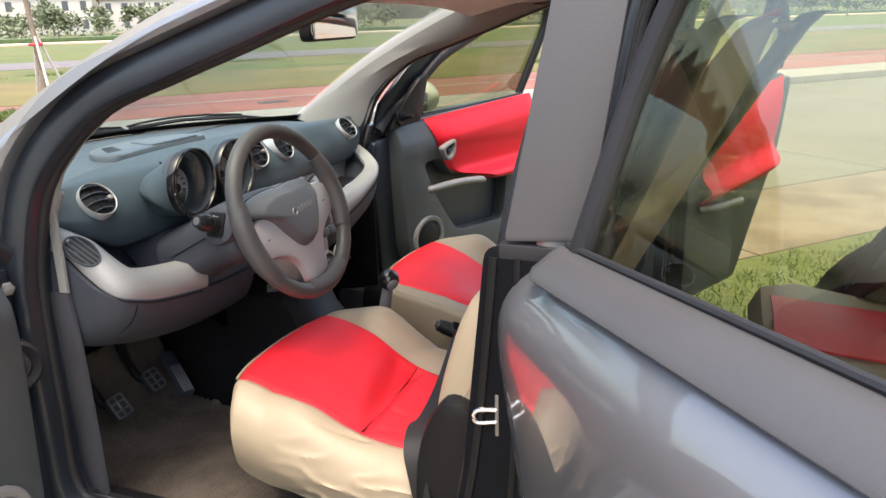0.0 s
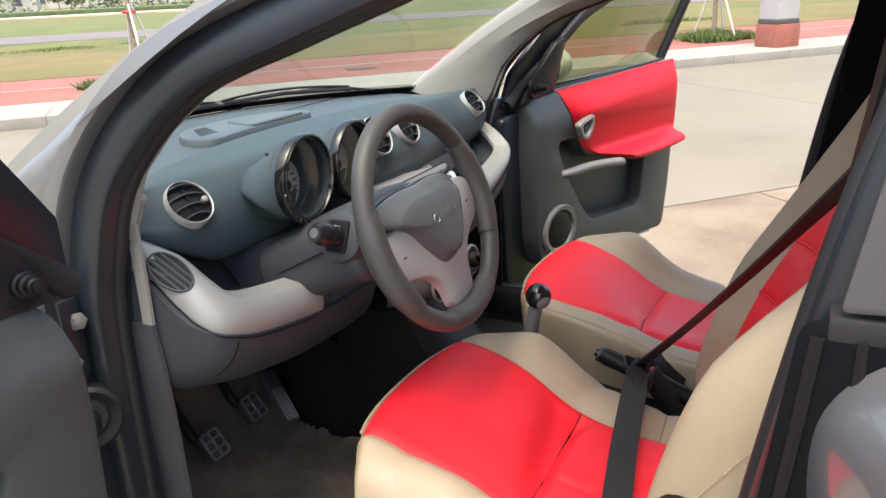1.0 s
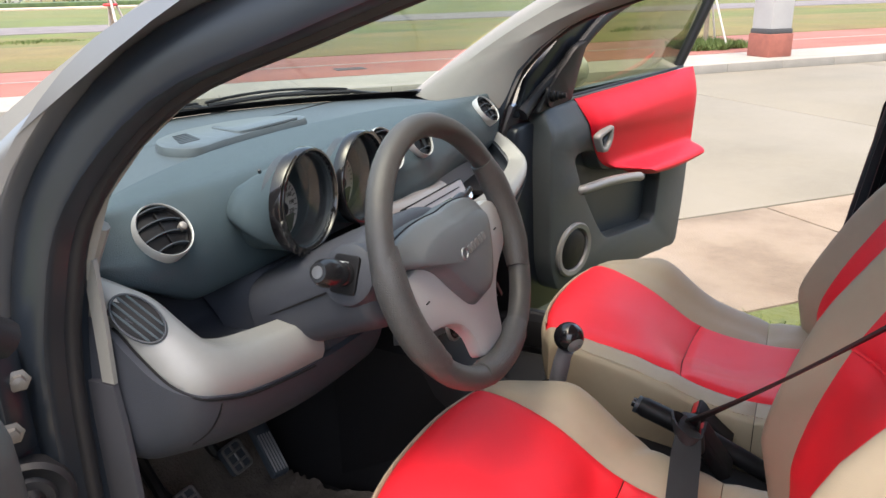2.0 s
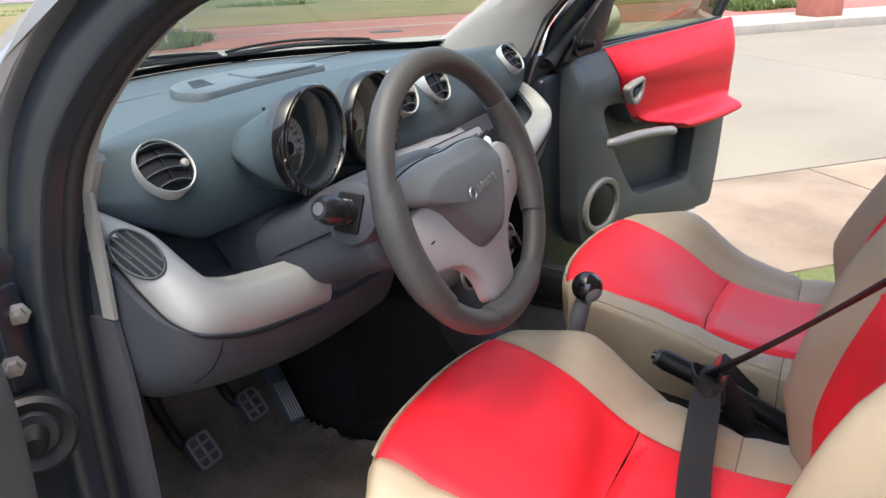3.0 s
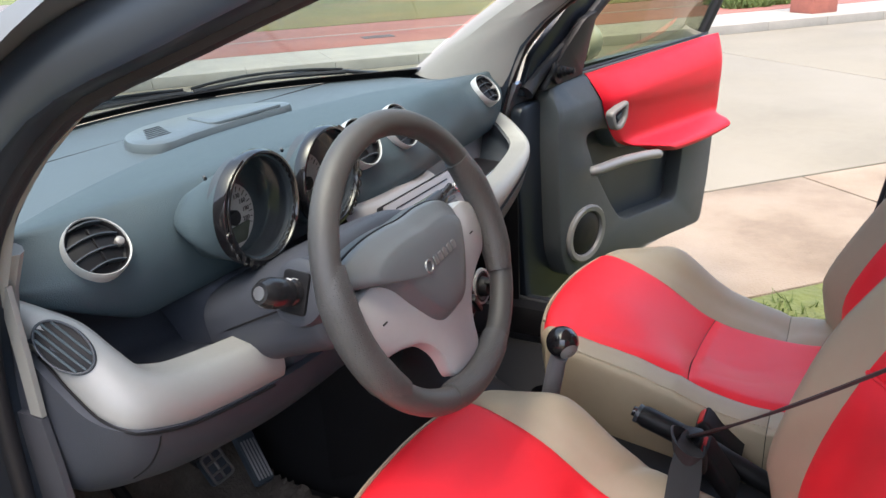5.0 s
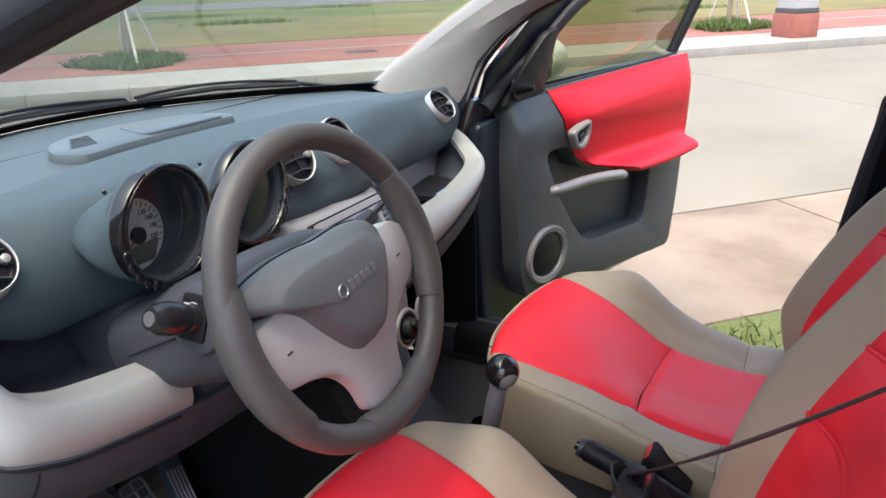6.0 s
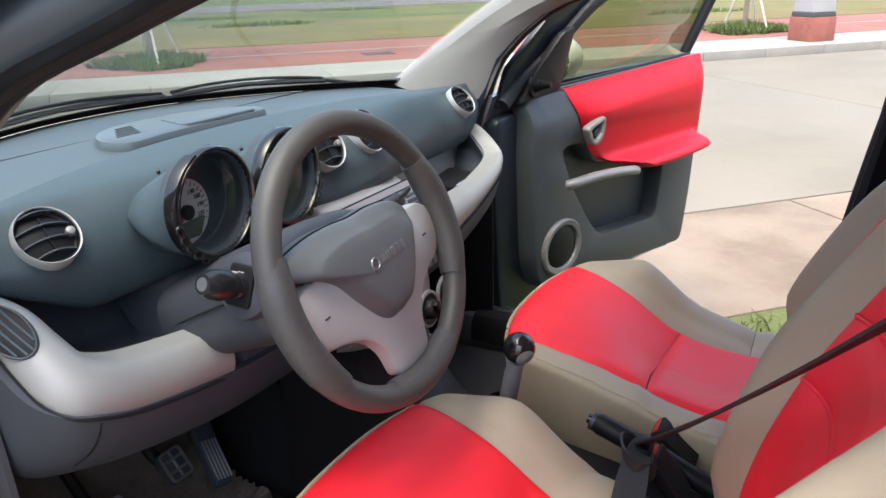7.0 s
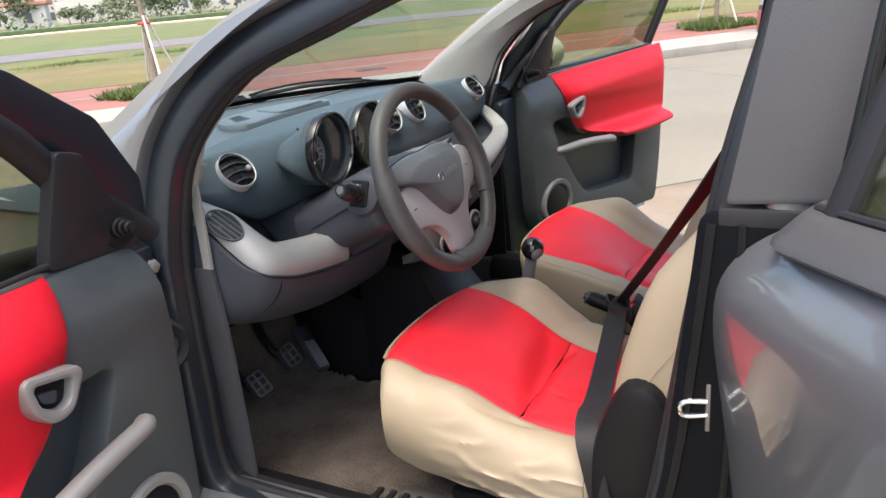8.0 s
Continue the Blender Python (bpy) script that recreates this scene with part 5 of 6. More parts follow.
stalk = part("stalk", lathe([(0.011, 0.0), (0.0125, L * 0.25), (0.0160, L * 0.42), (0.0165, L * 0.66), (0.0155, L * 0.675), (0.0160, L * 0.69), (0.0182, L * 0.76), (0.0188, L * 0.86), (0.0172, L * 0.94), (0.0130, L * 0.99), (0.0125, L), (0.0, L * 1.002)], 24), SATIN, column, "black indicator stalk", m)
part("stalk_end", lathe([(0.0085, L * 0.99), (0.008, L * 1.01), (0.0, L * 1.012)], 14), EMBLEM, stalk, m=m)
for k in range(3):
    part("stalk_mark", box((-0.004, 0.0155, L * (0.52 + 0.07 * k)), (0.004, 0.0168, L * (0.54 + 0.07 * k)), 0), PALEINK, stalk, m=m)
root = WM @ Vector((0.070, 0.0, -0.095))
m = facing(root, (WM @ Vector((0.215, 0.055, -0.070)) - root))
part("stalk", lathe([(0.012, 0.0), (0.0125, 0.03), (0.0155, 0.05), (0.0160, 0.108), (0.0120, 0.130), (0.005, 0.134), (0.0045, 0.158), (0.0, 0.159)], 18), SATIN, column, "black wiper stalk", m)

wheel = part("steering_wheel", tube([WM @ Vector((0.1803 * math.cos(a), 0.1803 * math.sin(a), 0.0)) for a in (2 * math.pi * k / 72 for k in range(72))], 0.0172, 16, 1.0, up=WHEEL_AHEAD, loop=True), LEATHER, car, "dark leather steering wheel with silver spokes")
WS = WM @ Matrix.Rotation(radians(8), 4, "Z")    # the wheel stands turned a little
spoke_half = [(0.0, 0.030), (0.10, 0.028), (0.138, 0.024), (0.164, 0.008), (0.163, -0.028), (0.143, -0.058), (0.105, -0.0655), (0.068, -0.083), (0.047, -0.113), (0.040, -0.158), (0.0, -0.160)]
spoke = rounded([Vector(p) for p in spoke_half] + [Vector((-x, y)) for x, y in spoke_half[-2:0:-1]], 0.016)
bm = slab(spoke, (), 0.022, 0.008, -0.026)
for v in bm.verts:
    r = math.hypot(v.co.x, v.co.y)
    v.co.z += 0.010 * max(0, 1 - (r / 0.16) ** 2)
part("spokes", bm, SPOKE, wheel, "satin silver Y-shaped spokes", WS)
for sx in (1, -1):
    grip = [WS @ Vector((0.1765 * math.cos(a), 0.1765 * math.sin(a), 0.0)) for a in (radians(v) if sx > 0 else math.pi - radians(v) for v in range(-34, 32, 6))]
    part("thumb_grip", tube(grip, [0.0178, 0.0200] + [0.0218] * (len(grip) - 4) + [0.0200, 0.0178], 14, up=WHEEL_AHEAD), PERFORATED, wheel, m=None)
    part("horn_mark", box((sx * 0.119 - 0.004, -0.022, -0.001), (sx * 0.119 + 0.004, -0.0205, 0.0015), 0), INK, wheel, m=WS)
part("lower_grip", tube([WS @ Vector((0.177 * math.cos(radians(a)), 0.177 * math.sin(radians(a)), 0.0)) for a in range(246, 297, 6)], [0.0178] + [0.0208] * 7 + [0.0178], 14, up=WHEEL_AHEAD), PERFORATED, wheel)
hub_half = [(0.0, 0.061), (0.045, 0.058), (0.085, 0.048), (0.106, 0.026), (0.094, -0.004), (0.070, -0.040), (0.040, -0.073), (0.020, -0.0835), (0.0, -0.0845)]
hub_wide = [(-0.022, -0.082), (-0.044, -0.066), (-0.070, -0.030), (-0.092, 0.006), (-0.118, 0.028), (-0.146, 0.040), (-0.150, 0.056), (-0.128, 0.068), (-0.080, 0.071), (-0.035, 0.067)]
hub = ccw(spline([Vector(p) for p in hub_half + hub_wide], 5, True))
rings = []
for k, z in ((1.0, -0.035), (1.0, -0.010), (0.99, -0.004), (0.965, 0.0), (0.86, 0.009), (0.80, 0.0135), (0.765, 0.0185), (0.73, 0.0205), (0.6, 0.0222), (0.4, 0.0236), (0.2, 0.0242), (0.02, 0.0243)):
    rings.append([WS @ Vector((p.x * k, (p.y + 0.022) * k - 0.022, z)) for p in hub])
part("airbag_cover", loft(rings), HUB, wheel, "charcoal airbag cover with plain raised emblem", sharp=60)
seam = offset(hub, -0.0016)
part("cover_gap", slab(seam, [offset(hub, 0.0012)], 0.003, 0.0006, -0.0155), BLACK, wheel, m=WS)
# emblem: plain raised ring and bars
em = WS @ Matrix.Translation((0.006, 0.0005, 0.0240)) @ Matrix.Rotation(radians(-2), 4, "Z")
part("emblem_ring", tube([(-0.034 + 0.0075 * math.cos(a), 0.0075 * math.sin(a), 0.0006) for a in (2 * math.pi * k / 24 for k in range(24))], 0.0017, 6, loop=True), EMBLEM, wheel, m=em)
for k in range(5):
    x = -0.0165 + 0.0118 * k
    part("emblem_bar", slab(rounded([(x - 0.0038, -0.0058), (x + 0.0038, -0.0058), (x + 0.0038, 0.0058), (x - 0.0038, 0.0058)], 0.0016), (), 0.0024, 0.0007, -0.0008), EMBLEM, wheel, m=em)
for k in range(3):
    part("cover_mark", box((0.000 + k * 0.008, -0.060, 0.0125), (0.006 + k * 0.008, -0.055, 0.0165), 0), DARK, wheel, m=WS)

# pedals
for x, y, z, w, h, nm in ((-0.439, 0.157, 0.405, 0.025, 0.030, "clutch_pedal"), (-0.284, 0.185, 0.400, 0.025, 0.030, "brake_pedal")):
    ahead = Vector((0, -0.80, 0.60))
    m = facing((x, y, z), ahead)
    ped = part(nm, tube(spline([(x, y + 0.02, z - 0.005), (x - 0.01, y + 0.05, z + 0.02), (x - 0.03, y + 0.07, z + 0.12), (x - 0.03, y + 0.10, z + 0.30)], 4), 0.011, 8), BLACK, car, "pedal with bright rubber-ribbed pad")
    part("pad", slab(rounded([(-w, -h), (w, -h), (w, h), (-w, h)], 0.010), (), 0.012, 0.003, -0.006), DARK, ped, m=m)
    part("pad_frame", slab(rounded([(-w, -h), (w, -h), (w, h), (-w, h)], 0.010), [rounded([(-w + 0.005, -h + 0.005), (w - 0.005, -h + 0.005), (w - 0.005, h - 0.005), (-w + 0.005, h - 0.005)], 0.006)], 0.004, 0.001, 0.006), STEEL, ped, "worn bright pad frame", m)
    for k in (-0.35, 0.35):
        part("pad_bar", box((-w + 0.003, k * h - 0.0025, 0.005), (w - 0.003, k * h + 0.0025, 0.0095), 0.001, 1), STEEL, ped, m=m)
    part("pad_bar", box((-0.0025, -h + 0.003, 0.005), (0.0025, h - 0.003, 0.0092), 0.001, 1), STEEL, ped, m=m)
m = facing((-0.205, 0.175, 0.385), (0.05, -0.72, 0.69), (0.25, 0.5, 0.8))
gas = part("accelerator_pedal", slab(rounded([(-0.021, -0.07), (0.021, -0.07), (0.024, 0.07), (-0.020, 0.07)], 0.010), (), 0.014, 0.004, -0.007), DARK, car, "long ribbed black accelerator pedal", m)
for k in range(5):
    part("rib", box((-0.016 + k * 0.0075, -0.062, 0.006), (-0.0125 + k * 0.0075, 0.020, 0.0095), 0.001, 1), STACK, gas, m=m)

# inside mirror
m = facing((0.135, -0.20, 1.288), (-0.01, -1.0, -0.005))
mir = part("inside_mirror", slab(rounded([(-0.132, -0.046), (0.132, -0.046), (0.132, 0.046), (-0.132, 0.046)], 0.024), (), 0.030, 0.010, -0.030), BLACK, car, "black framed inside mirror", m)
part("mirror_glass", slab(rounded([(-0.125, -0.039), (0.125, -0.039), (0.125, 0.039), (-0.125, 0.039)], 0.020), (), 0.002, 0.0005, 0.0005), MIRROR, mir, m=m)
part("mirror_stem", tube([(0.09, -0.18, 1.30), (0.05, -0.15, 1.34), (0.01, -0.18, 1.375)], 0.009, 8), BLACK, mir)

# joint between the knee panel and its end piece
part("panel_joint", tube(spline([(-0.609, -0.1145, 0.764), (-0.611, -0.1095, 0.747), (-0.617, -0.0955, 0.723), (-0.627, -0.0745, 0.705)], 4), 0.0014, 6), BLACK, dashboard)

# ---------------- seats ----------------
CUSHION = spline([(-0.280, 0.370), (-0.254, 0.44), (-0.244, 0.52), (-0.245, 0.566), (-0.274, 0.593), (-0.34, 0.590), (-0.43, 0.559), (-0.52, 0.504), (-0.60, 0.483), (-0.70, 0.478), (-0.80, 0.490), (-0.84, 0.51)], 6)
BACK = spline([(-0.790, 0.47), (-0.793, 0.54), (-0.800, 0.62), (-0.836, 0.75), (-0.886, 0.87), (-0.934, 0.98), (-0.975, 1.08), (-1.010, 1.17), (-1.036, 1.24), (-1.060, 1.280), (-1.092, 1.292)], 6)
# across the cushion: x, share of the height, bolster share
ACROSS = spline([(-0.222, 0.0, 0), (-0.246, 0.26, 0), (-0.252, 0.52, 0), (-0.240, 0.76, 0.1), (-0.218, 0.90, 0.2), (-0.195, 0.965, 0.2), (-0.172, 0.99, 0.1), (-0.10, 0.985, 0.0), (0, 0.98, 0),
                 (0.10, 0.985, 0.04), (0.155, 0.99, 0.30), (0.190, 1.0, 0.85), (0.222, 0.985, 1.0), (0.245, 0.90, 0.6), (0.254, 0.70, 0.1), (0.245, 0.35, 0), (0.222, 0.0, 0)], 5)
# the passenger's cushion is boxed on its inner flank
ACROSS_BOX = spline([(-0.226, 0.0, 0), (-0.236, 0.26, 0), (-0.241, 0.56, 0), (-0.243, 0.82, 0), (-0.240, 0.925, 0), (-0.228, 0.966, 0), (-0.185, 0.985, 0.0), (-0.10, 0.985, 0.0), (0, 0.98, 0),
                     (0.10, 0.985, 0.04), (0.155, 0.99, 0.30), (0.190, 1.0, 0.85), (0.222, 0.985, 1.0), (0.245, 0.90, 0.6), (0.254, 0.70, 0.1), (0.245, 0.35, 0), (0.222, 0.0, 0)], 5)
# how the flank beside the doorway (driver) or the tunnel (passenger) rises or falls along the cushion: y, height
DRIVER_FLANK = [(-0.20, 0.0), (-0.26, -0.004), (-0.34, -0.026), (-0.40, -0.020), (-0.456, -0.010), (-0.525, 0.002), (-0.60, 0.004), (-0.75, 0.008)]
TUNNEL_FLANK = [(-0.20, 0.0), (-0.26, -0.006), (-0.31, -0.021), (-0.367, -0.019), (-0.422, -0.008), (-0.476, 0.011), (-0.523, 0.028), (-0.58, 0.023), (-0.65, 0.018), (-0.75, 0.018)]
# across the backrest: x, how far forward
BACK_ACROSS = spline([(-0.215, -0.12), (-0.242, -0.09), (-0.254, -0.045), (-0.250, 0.010), (-0.234, 0.054), (-0.206, 0.070), (-0.165, 0.038), (-0.09, 0.004), (0, -0.002),
                      (0.09, 0.004), (0.165, 0.038), (0.206, 0.070), (0.234, 0.054), (0.250, 0.010), (0.254, -0.045), (0.242, -0.09), (0.215, -0.12)], 5)


def front_bow(x, v):
    return 0.040 * max(0.0, 1 - (x / 0.21) ** 2) * max(0.0, 1 - v / 0.55)


def ease(d, w=0.010):
    return math.exp(-(d / w) ** 2)


def gap(v):
    """Width of the open seam at v, as a share of the length."""
    return 0.0010 if abs(v - VS) < 1e-6 else 0.0005 if abs(v - 0.80) < 1e-6 else 0.0006 if 0.01 < v < 0.99 else 0.0


def folds(p, y, share, seed):
    """Slack cloth: puckers that run back from the cross seam, and diagonal folds on the skirt."""
    if share > 0.93:
        fade = math.exp(-((y + 0.60) / 0.11) ** 2)
        n = noise.noise(Vector((p.x * 11 + 6 * p.y, p.y * 5 + seed, 1.7)))
        return -fade * max(0.0, 1 - abs(n) * 3.4) ** 2 * 1.1 - 2.0 * math.exp(-((y + 0.500 - 0.10 * (p.x - 0.1)) / 0.020) ** 2) * max(0.0, 1 - ((p.x - 0.04) / 0.14) ** 2)
    fade = min(1.0, max(0.0, (0.93 - share) / 0.2)) * min(1.0, max(0.0, (-0.34 - y) / 0.12))
    n = noise.noise(Vector((p.y * 7 + p.z * 9 + seed, p.z * 22 - p.y * 5, 4.1)))
    return fade * ((1 - abs(n) * 2.6) ** 3 - 0.3) * 1.2


def flank_at(line, y):
    for (a, p), (b, q) in zip(line, line[1:]):
        if b <= y <= a:
            return p + (q - p) * (a - y) / (a - b)
    return line[0][1] if y > line[0][0] else line[-1][1]


def cushion_panel(u0, u1, v0, v1, cx, nu=14, nv=24, sink=0.007, wrinkle=0.002, seed=0.0, bow=0.0, flank=DRIVER_FLANK, across=ACROSS, pinch=0.062, pucker=0.0):
    """One sewn panel of the cushion cover, sunk along its seams."""
    def f(a, b):
        # the panels stop just short of each other at the seams
        b = (gap(v0) / (v1 - v0)) * (1 - b) + b * (1 - gap(v1) / (v1 - v0))
        a = (0.0002 / (u1 - u0) if u0 > 0.01 else 0) * (1 - a) + a * (1 - (0.0002 / (u1 - u0) if u1 < 0.99 else 0))
        v = v0 + (v1 - v0) * b
        k = max(0.0, min(1.0, (v - 0.30) / 0.28))
        k = k * k * (3 - 2 * k)
        w0 = u0 - (pinch * k if abs(u0 - UR) < 1e-6 else 0)
        w1 = u1 - (pinch * k if abs(u1 - UR) < 1e-6 else 0)
        u = w0 + (w1 - w0) * a
        v += bow * math.sin(math.pi * a) * (b if v1 < 0.99 else 1 - b)
        c, s = along(CUSHION, v), along(across, u)
        back = max(0.0, min(1.0, (-0.268 - c.x) / 0.17))
        back = back * back * (3 - 2 * back)
        lift = 0.044 * back * math.exp(-((c.x + 0.45) / 0.15) ** 2) + 0.012 * back
        side = max(0.0, min(1.0, (-s.x - 0.02) / 0.13))
        side = side * side * (3 - 2 * side) * flank_at(flank, c.x)
        narrow = 1.0 - 0.05 * max(0, (v - 0.75)) * 4 - 0.10 * max(0, 1 - v / 0.30) ** 2
        edge = (abs(s.x) / 0.25) ** 3
        foot = 0.352 + 0.11 * max(0.0, 1 - v / 0.62) * edge + 0.05 * max(0.0, 1 - v / 0.45)
        z = foot + (c.y + side - foot) * s.y + lift * s.z
        y = c.x - 0.085 * edge * max(0, 1 - v / 0.60) + front_bow(s.x, v)
        d = min(a * abs(u1 - u0) * 0.95 if u0 > 0.01 else 9, (1 - a) * abs(u1 - u0) * 0.95 if u1 < 0.99 else 9, b * abs(v1 - v0) * 0.75 if v0 > 0.01 else 9, (1 - b) * abs(v1 - v0) * 0.75 if v1 < 0.99 else 9)
        p = Vector((s.x * narrow, y, z))
        w = noise.noise(Vector((p.x * 7, p.y * 11 + seed, p.z * 9))) * wrinkle + pucker * folds(p, c.x, s.y, seed)
        du = min(a * abs(u1 - u0) * 0.95 if u0 > 0.01 else 9, (1 - a) * abs(u1 - u0) * 0.95 if u1 < 0.99 else 9)
        w *= 1 - ease(du, 0.022)
        dv = b * abs(v1 - v0) * 0.75 if abs(v0 - VS) < 1e-6 else (1 - b) * abs(v1 - v0) * 0.75 if abs(v1 - VS) < 1e-6 else 9
        w -= pucker * 1.1 * ease(dv, 0.020) * (1 - ease(du, 0.03))
        out = Vector((math.copysign(1 - s.y, s.x) if s.y < 0.9 else 0, 0, s.y))
        return p + out * (w - sink * ease(d)) + Vector((cx, 0, 0))
    return patch(f, nu, nv)


def back_width(v):
    """The backrest is widest at the waist and narrows into the built-in headrest."""
    k = max(0.0, min(1.0, (v - 0.30) / 0.42))
    k = k * k * (3 - 2 * k)
    return 1.0 - 0.45 * k - 0.12 * max(0, (v - 0.86) / 0.14) ** 2


def bolster_fade(u, v, cx):
    """The door-side bolster of the driver's backrest runs out above the waist."""
    k = min(1.0, max(0.0, (v - 0.34) / 0.20))
    return 1 - k * k * (3 - 2 * k) if cx < 0 and u < 0.5 else 1.0


def back_panel(u0, u1, v0, v1, cx, nu=14, nv=26, sink=0.007, wrinkle=0.002, seed=0.0, lean=0.0):
    def f(a, b):
        v, u = v0 + (v1 - v0) * b, u0 + (u1 - u0) * a
        c, s = along(BACK, v), along(BACK_ACROSS, u)
        top = max(0.0, (v - 0.34) / 0.66)
        wide = back_width(v)
        fwd = s.y * (1 - 0.66 * min(1, top * 1.35)) * min(1, 0.55 + v * 3) * bolster_fade(u, v, cx)
        d = min(a * abs(u1 - u0) * 0.95 if u0 > 0.01 else 9, (1 - a) * abs(u1 - u0) * 0.95 if u1 < 0.99 else 9, b * abs(v1 - v0) * 0.7 if v0 > 0.01 else 9, (1 - b) * abs(v1 - v0) * 0.7 if v1 < 0.99 else 9)
        p = Vector((s.x * wide, c.x + fwd - lean * max(0.0, c.y - 0.55), c.y + 0.15 * max(0, fwd) - 0.05 * max(0, (v - 0.8) / 0.2) * (abs(s.x) / 0.25) ** 2))
        w = noise.noise(Vector((p.x * 8, p.y * 9 + seed, p.z * 8))) * wrinkle
        return p + Vector((0, 0.95, 0.3)) * (w - sink * ease(d)) + Vector((cx, 0, 0))
    return patch(f, nu, nv)


def back_point(u, v, cx, lean=0.0):
    c, s = along(BACK, v), along(BACK_ACROSS, u)
    fwd = s.y * (1 - 0.66 * min(1, max(0.0, (v - 0.34) / 0.66) * 1.35)) * min(1, 0.55 + v * 3) * bolster_fade(u, v, cx)
    return Vector((cx + s.x * back_width(v), c.x + fwd - lean * max(0.0, c.y - 0.55), c.y + 0.15 * max(0, fwd)))


UL, UR = 0.384, 0.678   # seams between bolsters and the red centre
VF, VS = 0.30, 0.655    # front lip and cross seam


def car_seat(cx, dy, label, lean=0.0, slack=0.0, **shape):
    seat = part("car_seat", box((cx - 0.18, -0.80, 0.30), (cx + 0.18, -0.40, 0.39), 0.02), BLACK, car, label)
    mm = Matrix.Translation((0, dy, 0))
    part("front_panel", cushion_panel(UL, UR, 0.0, VF, cx, 20, 14, **shape), BEIGE, seat, "beige leatherette front edge", mm)
    part("thigh_panel", cushion_panel(UL, UR, VF, VS, cx, 26, 40, bow=-0.012, **shape, pucker=slack), RED, seat, "bright red leatherette cushion panel", mm)
    part("hip_panel", cushion_panel(UL, UR, VS, 1.0, cx, 40, 44, wrinkle=0.005, seed=3.0, bow=-0.012, **shape, pucker=slack), RED, seat, "creased bright red cushion panel", mm)
    for u0, u1, s in ((0.0, UL, 1.0), (UR, 1.0, 5.0)):
        part("bolster", cushion_panel(u0, u1, 0.0, 0.80, cx, 40, 90, wrinkle=0.006, seed=s, **shape, pucker=slack), BEIGE, seat, "beige leatherette bolster and skirt", mm)
        part("bolster_rear", cushion_panel(u0, u1, 0.80, 1.0, cx, 30, 20, wrinkle=0.004, seed=s, **shape, pucker=slack), BEIGE, seat, "beige leatherette bolster", mm)
    for u0, u1, v0, v1, mt, nm in ((0.0, 0.385, 0, 1, BEIGE, "back_bolster"), (0.615, 1.0, 0, 1, BEIGE, "back_bolster"), (0.385, 0.615, 0, 0.325, RED, "lumbar_panel"), (0.385, 0.615, 0.325, 0.405, RED, "waist_panel"), (0.385, 0.615, 0.405, 1.0, RED, "shoulder_panel")):
        part(nm, back_panel(u0, u1, v0, v1, cx, 22 if mt is BEIGE else 18, 34, lean=lean), mt, seat, "beige leatherette side bolster" if mt is BEIGE else "bright red backrest panel", mm)
    for v in (0.325, 0.405):
        row = [back_point(0.388 + 0.224 * k / 16, v + 0.012 * math.sin(math.pi * k / 16), cx, lean) + Vector((0, -0.0045, -0.0014)) for k in range(17)]
        part("piping", tube(row, 0.0030, 6), RED, seat, m=mm)
    shell_rows = []
    for k in range(13):
        v = k / 12
        c = along(BACK, v)
        w = 0.213 * back_width(v)
        shell_rows.append([Vector((cx + w * math.cos(a), c.x - 0.075 - 0.045 * math.sin(a) - lean * max(0.0, c.y - 0.55), c.y - 0.01)) for a in (math.pi * j / 12 for j in range(13))])
    part("back_shell", loft(shell_rows, closed=False), BLACK, seat, "black backrest shell", mm)
    # piping along the front edge
    pts = [Vector((p.x + cx, p.y, p.z)) for p in (cushion_point(UL + (UR - UL) * k / 14, VF) for k in range(15))]
    part("piping", tube(pts, 0.0032, 6), BEIGE, seat, m=mm)
    # runners
    for x in (-0.19, 0.19):
        part("seat_rail", box((cx + x - 0.018, -0.86, 0.262), (cx + x + 0.018, -0.28, 0.292), 0.005), STEEL, seat, m=mm)
        part("rail_bracket", box((cx + x - 0.014, -0.74, 0.285), (cx + x + 0.014, -0.40, 0.33), 0.005), BLACK, seat, m=mm)
    # hinge cover at the sill side
    cover = spline([(-0.72, 0.36), (-0.70, 0.45), (-0.715, 0.575), (-0.757, 0.652), (-0.812, 0.648), (-0.84, 0.56), (-0.86, 0.42), (-0.84, 0.35)], 4, True)
    bm = slab(cover, (), 0.045, 0.014, 0.235)
    bm.transform(SIDE)
    if cx < 0:
        part("hinge_cover", bm, BLACK, seat, "black plastic recliner cover", mm @ Matrix.Translation((cx, 0, 0)) @ (FLIP if cx < 0 else Matrix()))
    return seat


def cushion_point(u, v):
    c, s = along(CUSHION, v), along(ACROSS, u)
    edge = (abs(s.x) / 0.25) ** 3
    narrow = 1.0 - 0.10 * max(0, 1 - v / 0.30) ** 2
    foot = 0.352 + 0.11 * max(0.0, 1 - v / 0.62) * edge + 0.05 * max(0.0, 1 - v / 0.45)
    return Vector((s.x * narrow, c.x - 0.085 * edge * max(0, 1 - v / 0.60) + front_bow(s.x, v), foot + (c.y - foot) * s.y + 0.001))


driver = car_seat(-0.345, 0.0, "red and beige leatherette driver's seat", 0.0, 0.0090)
passenger = car_seat(0.335, -0.03, "red and beige leatherette passenger seat", 0.22, 0.0012, flank=TUNNEL_FLANK, across=ACROSS_BOX, pinch=0.09)

# stitched seam on the outer flank of the driver's backrest, rising towards the rear
bm = bmesh.new()
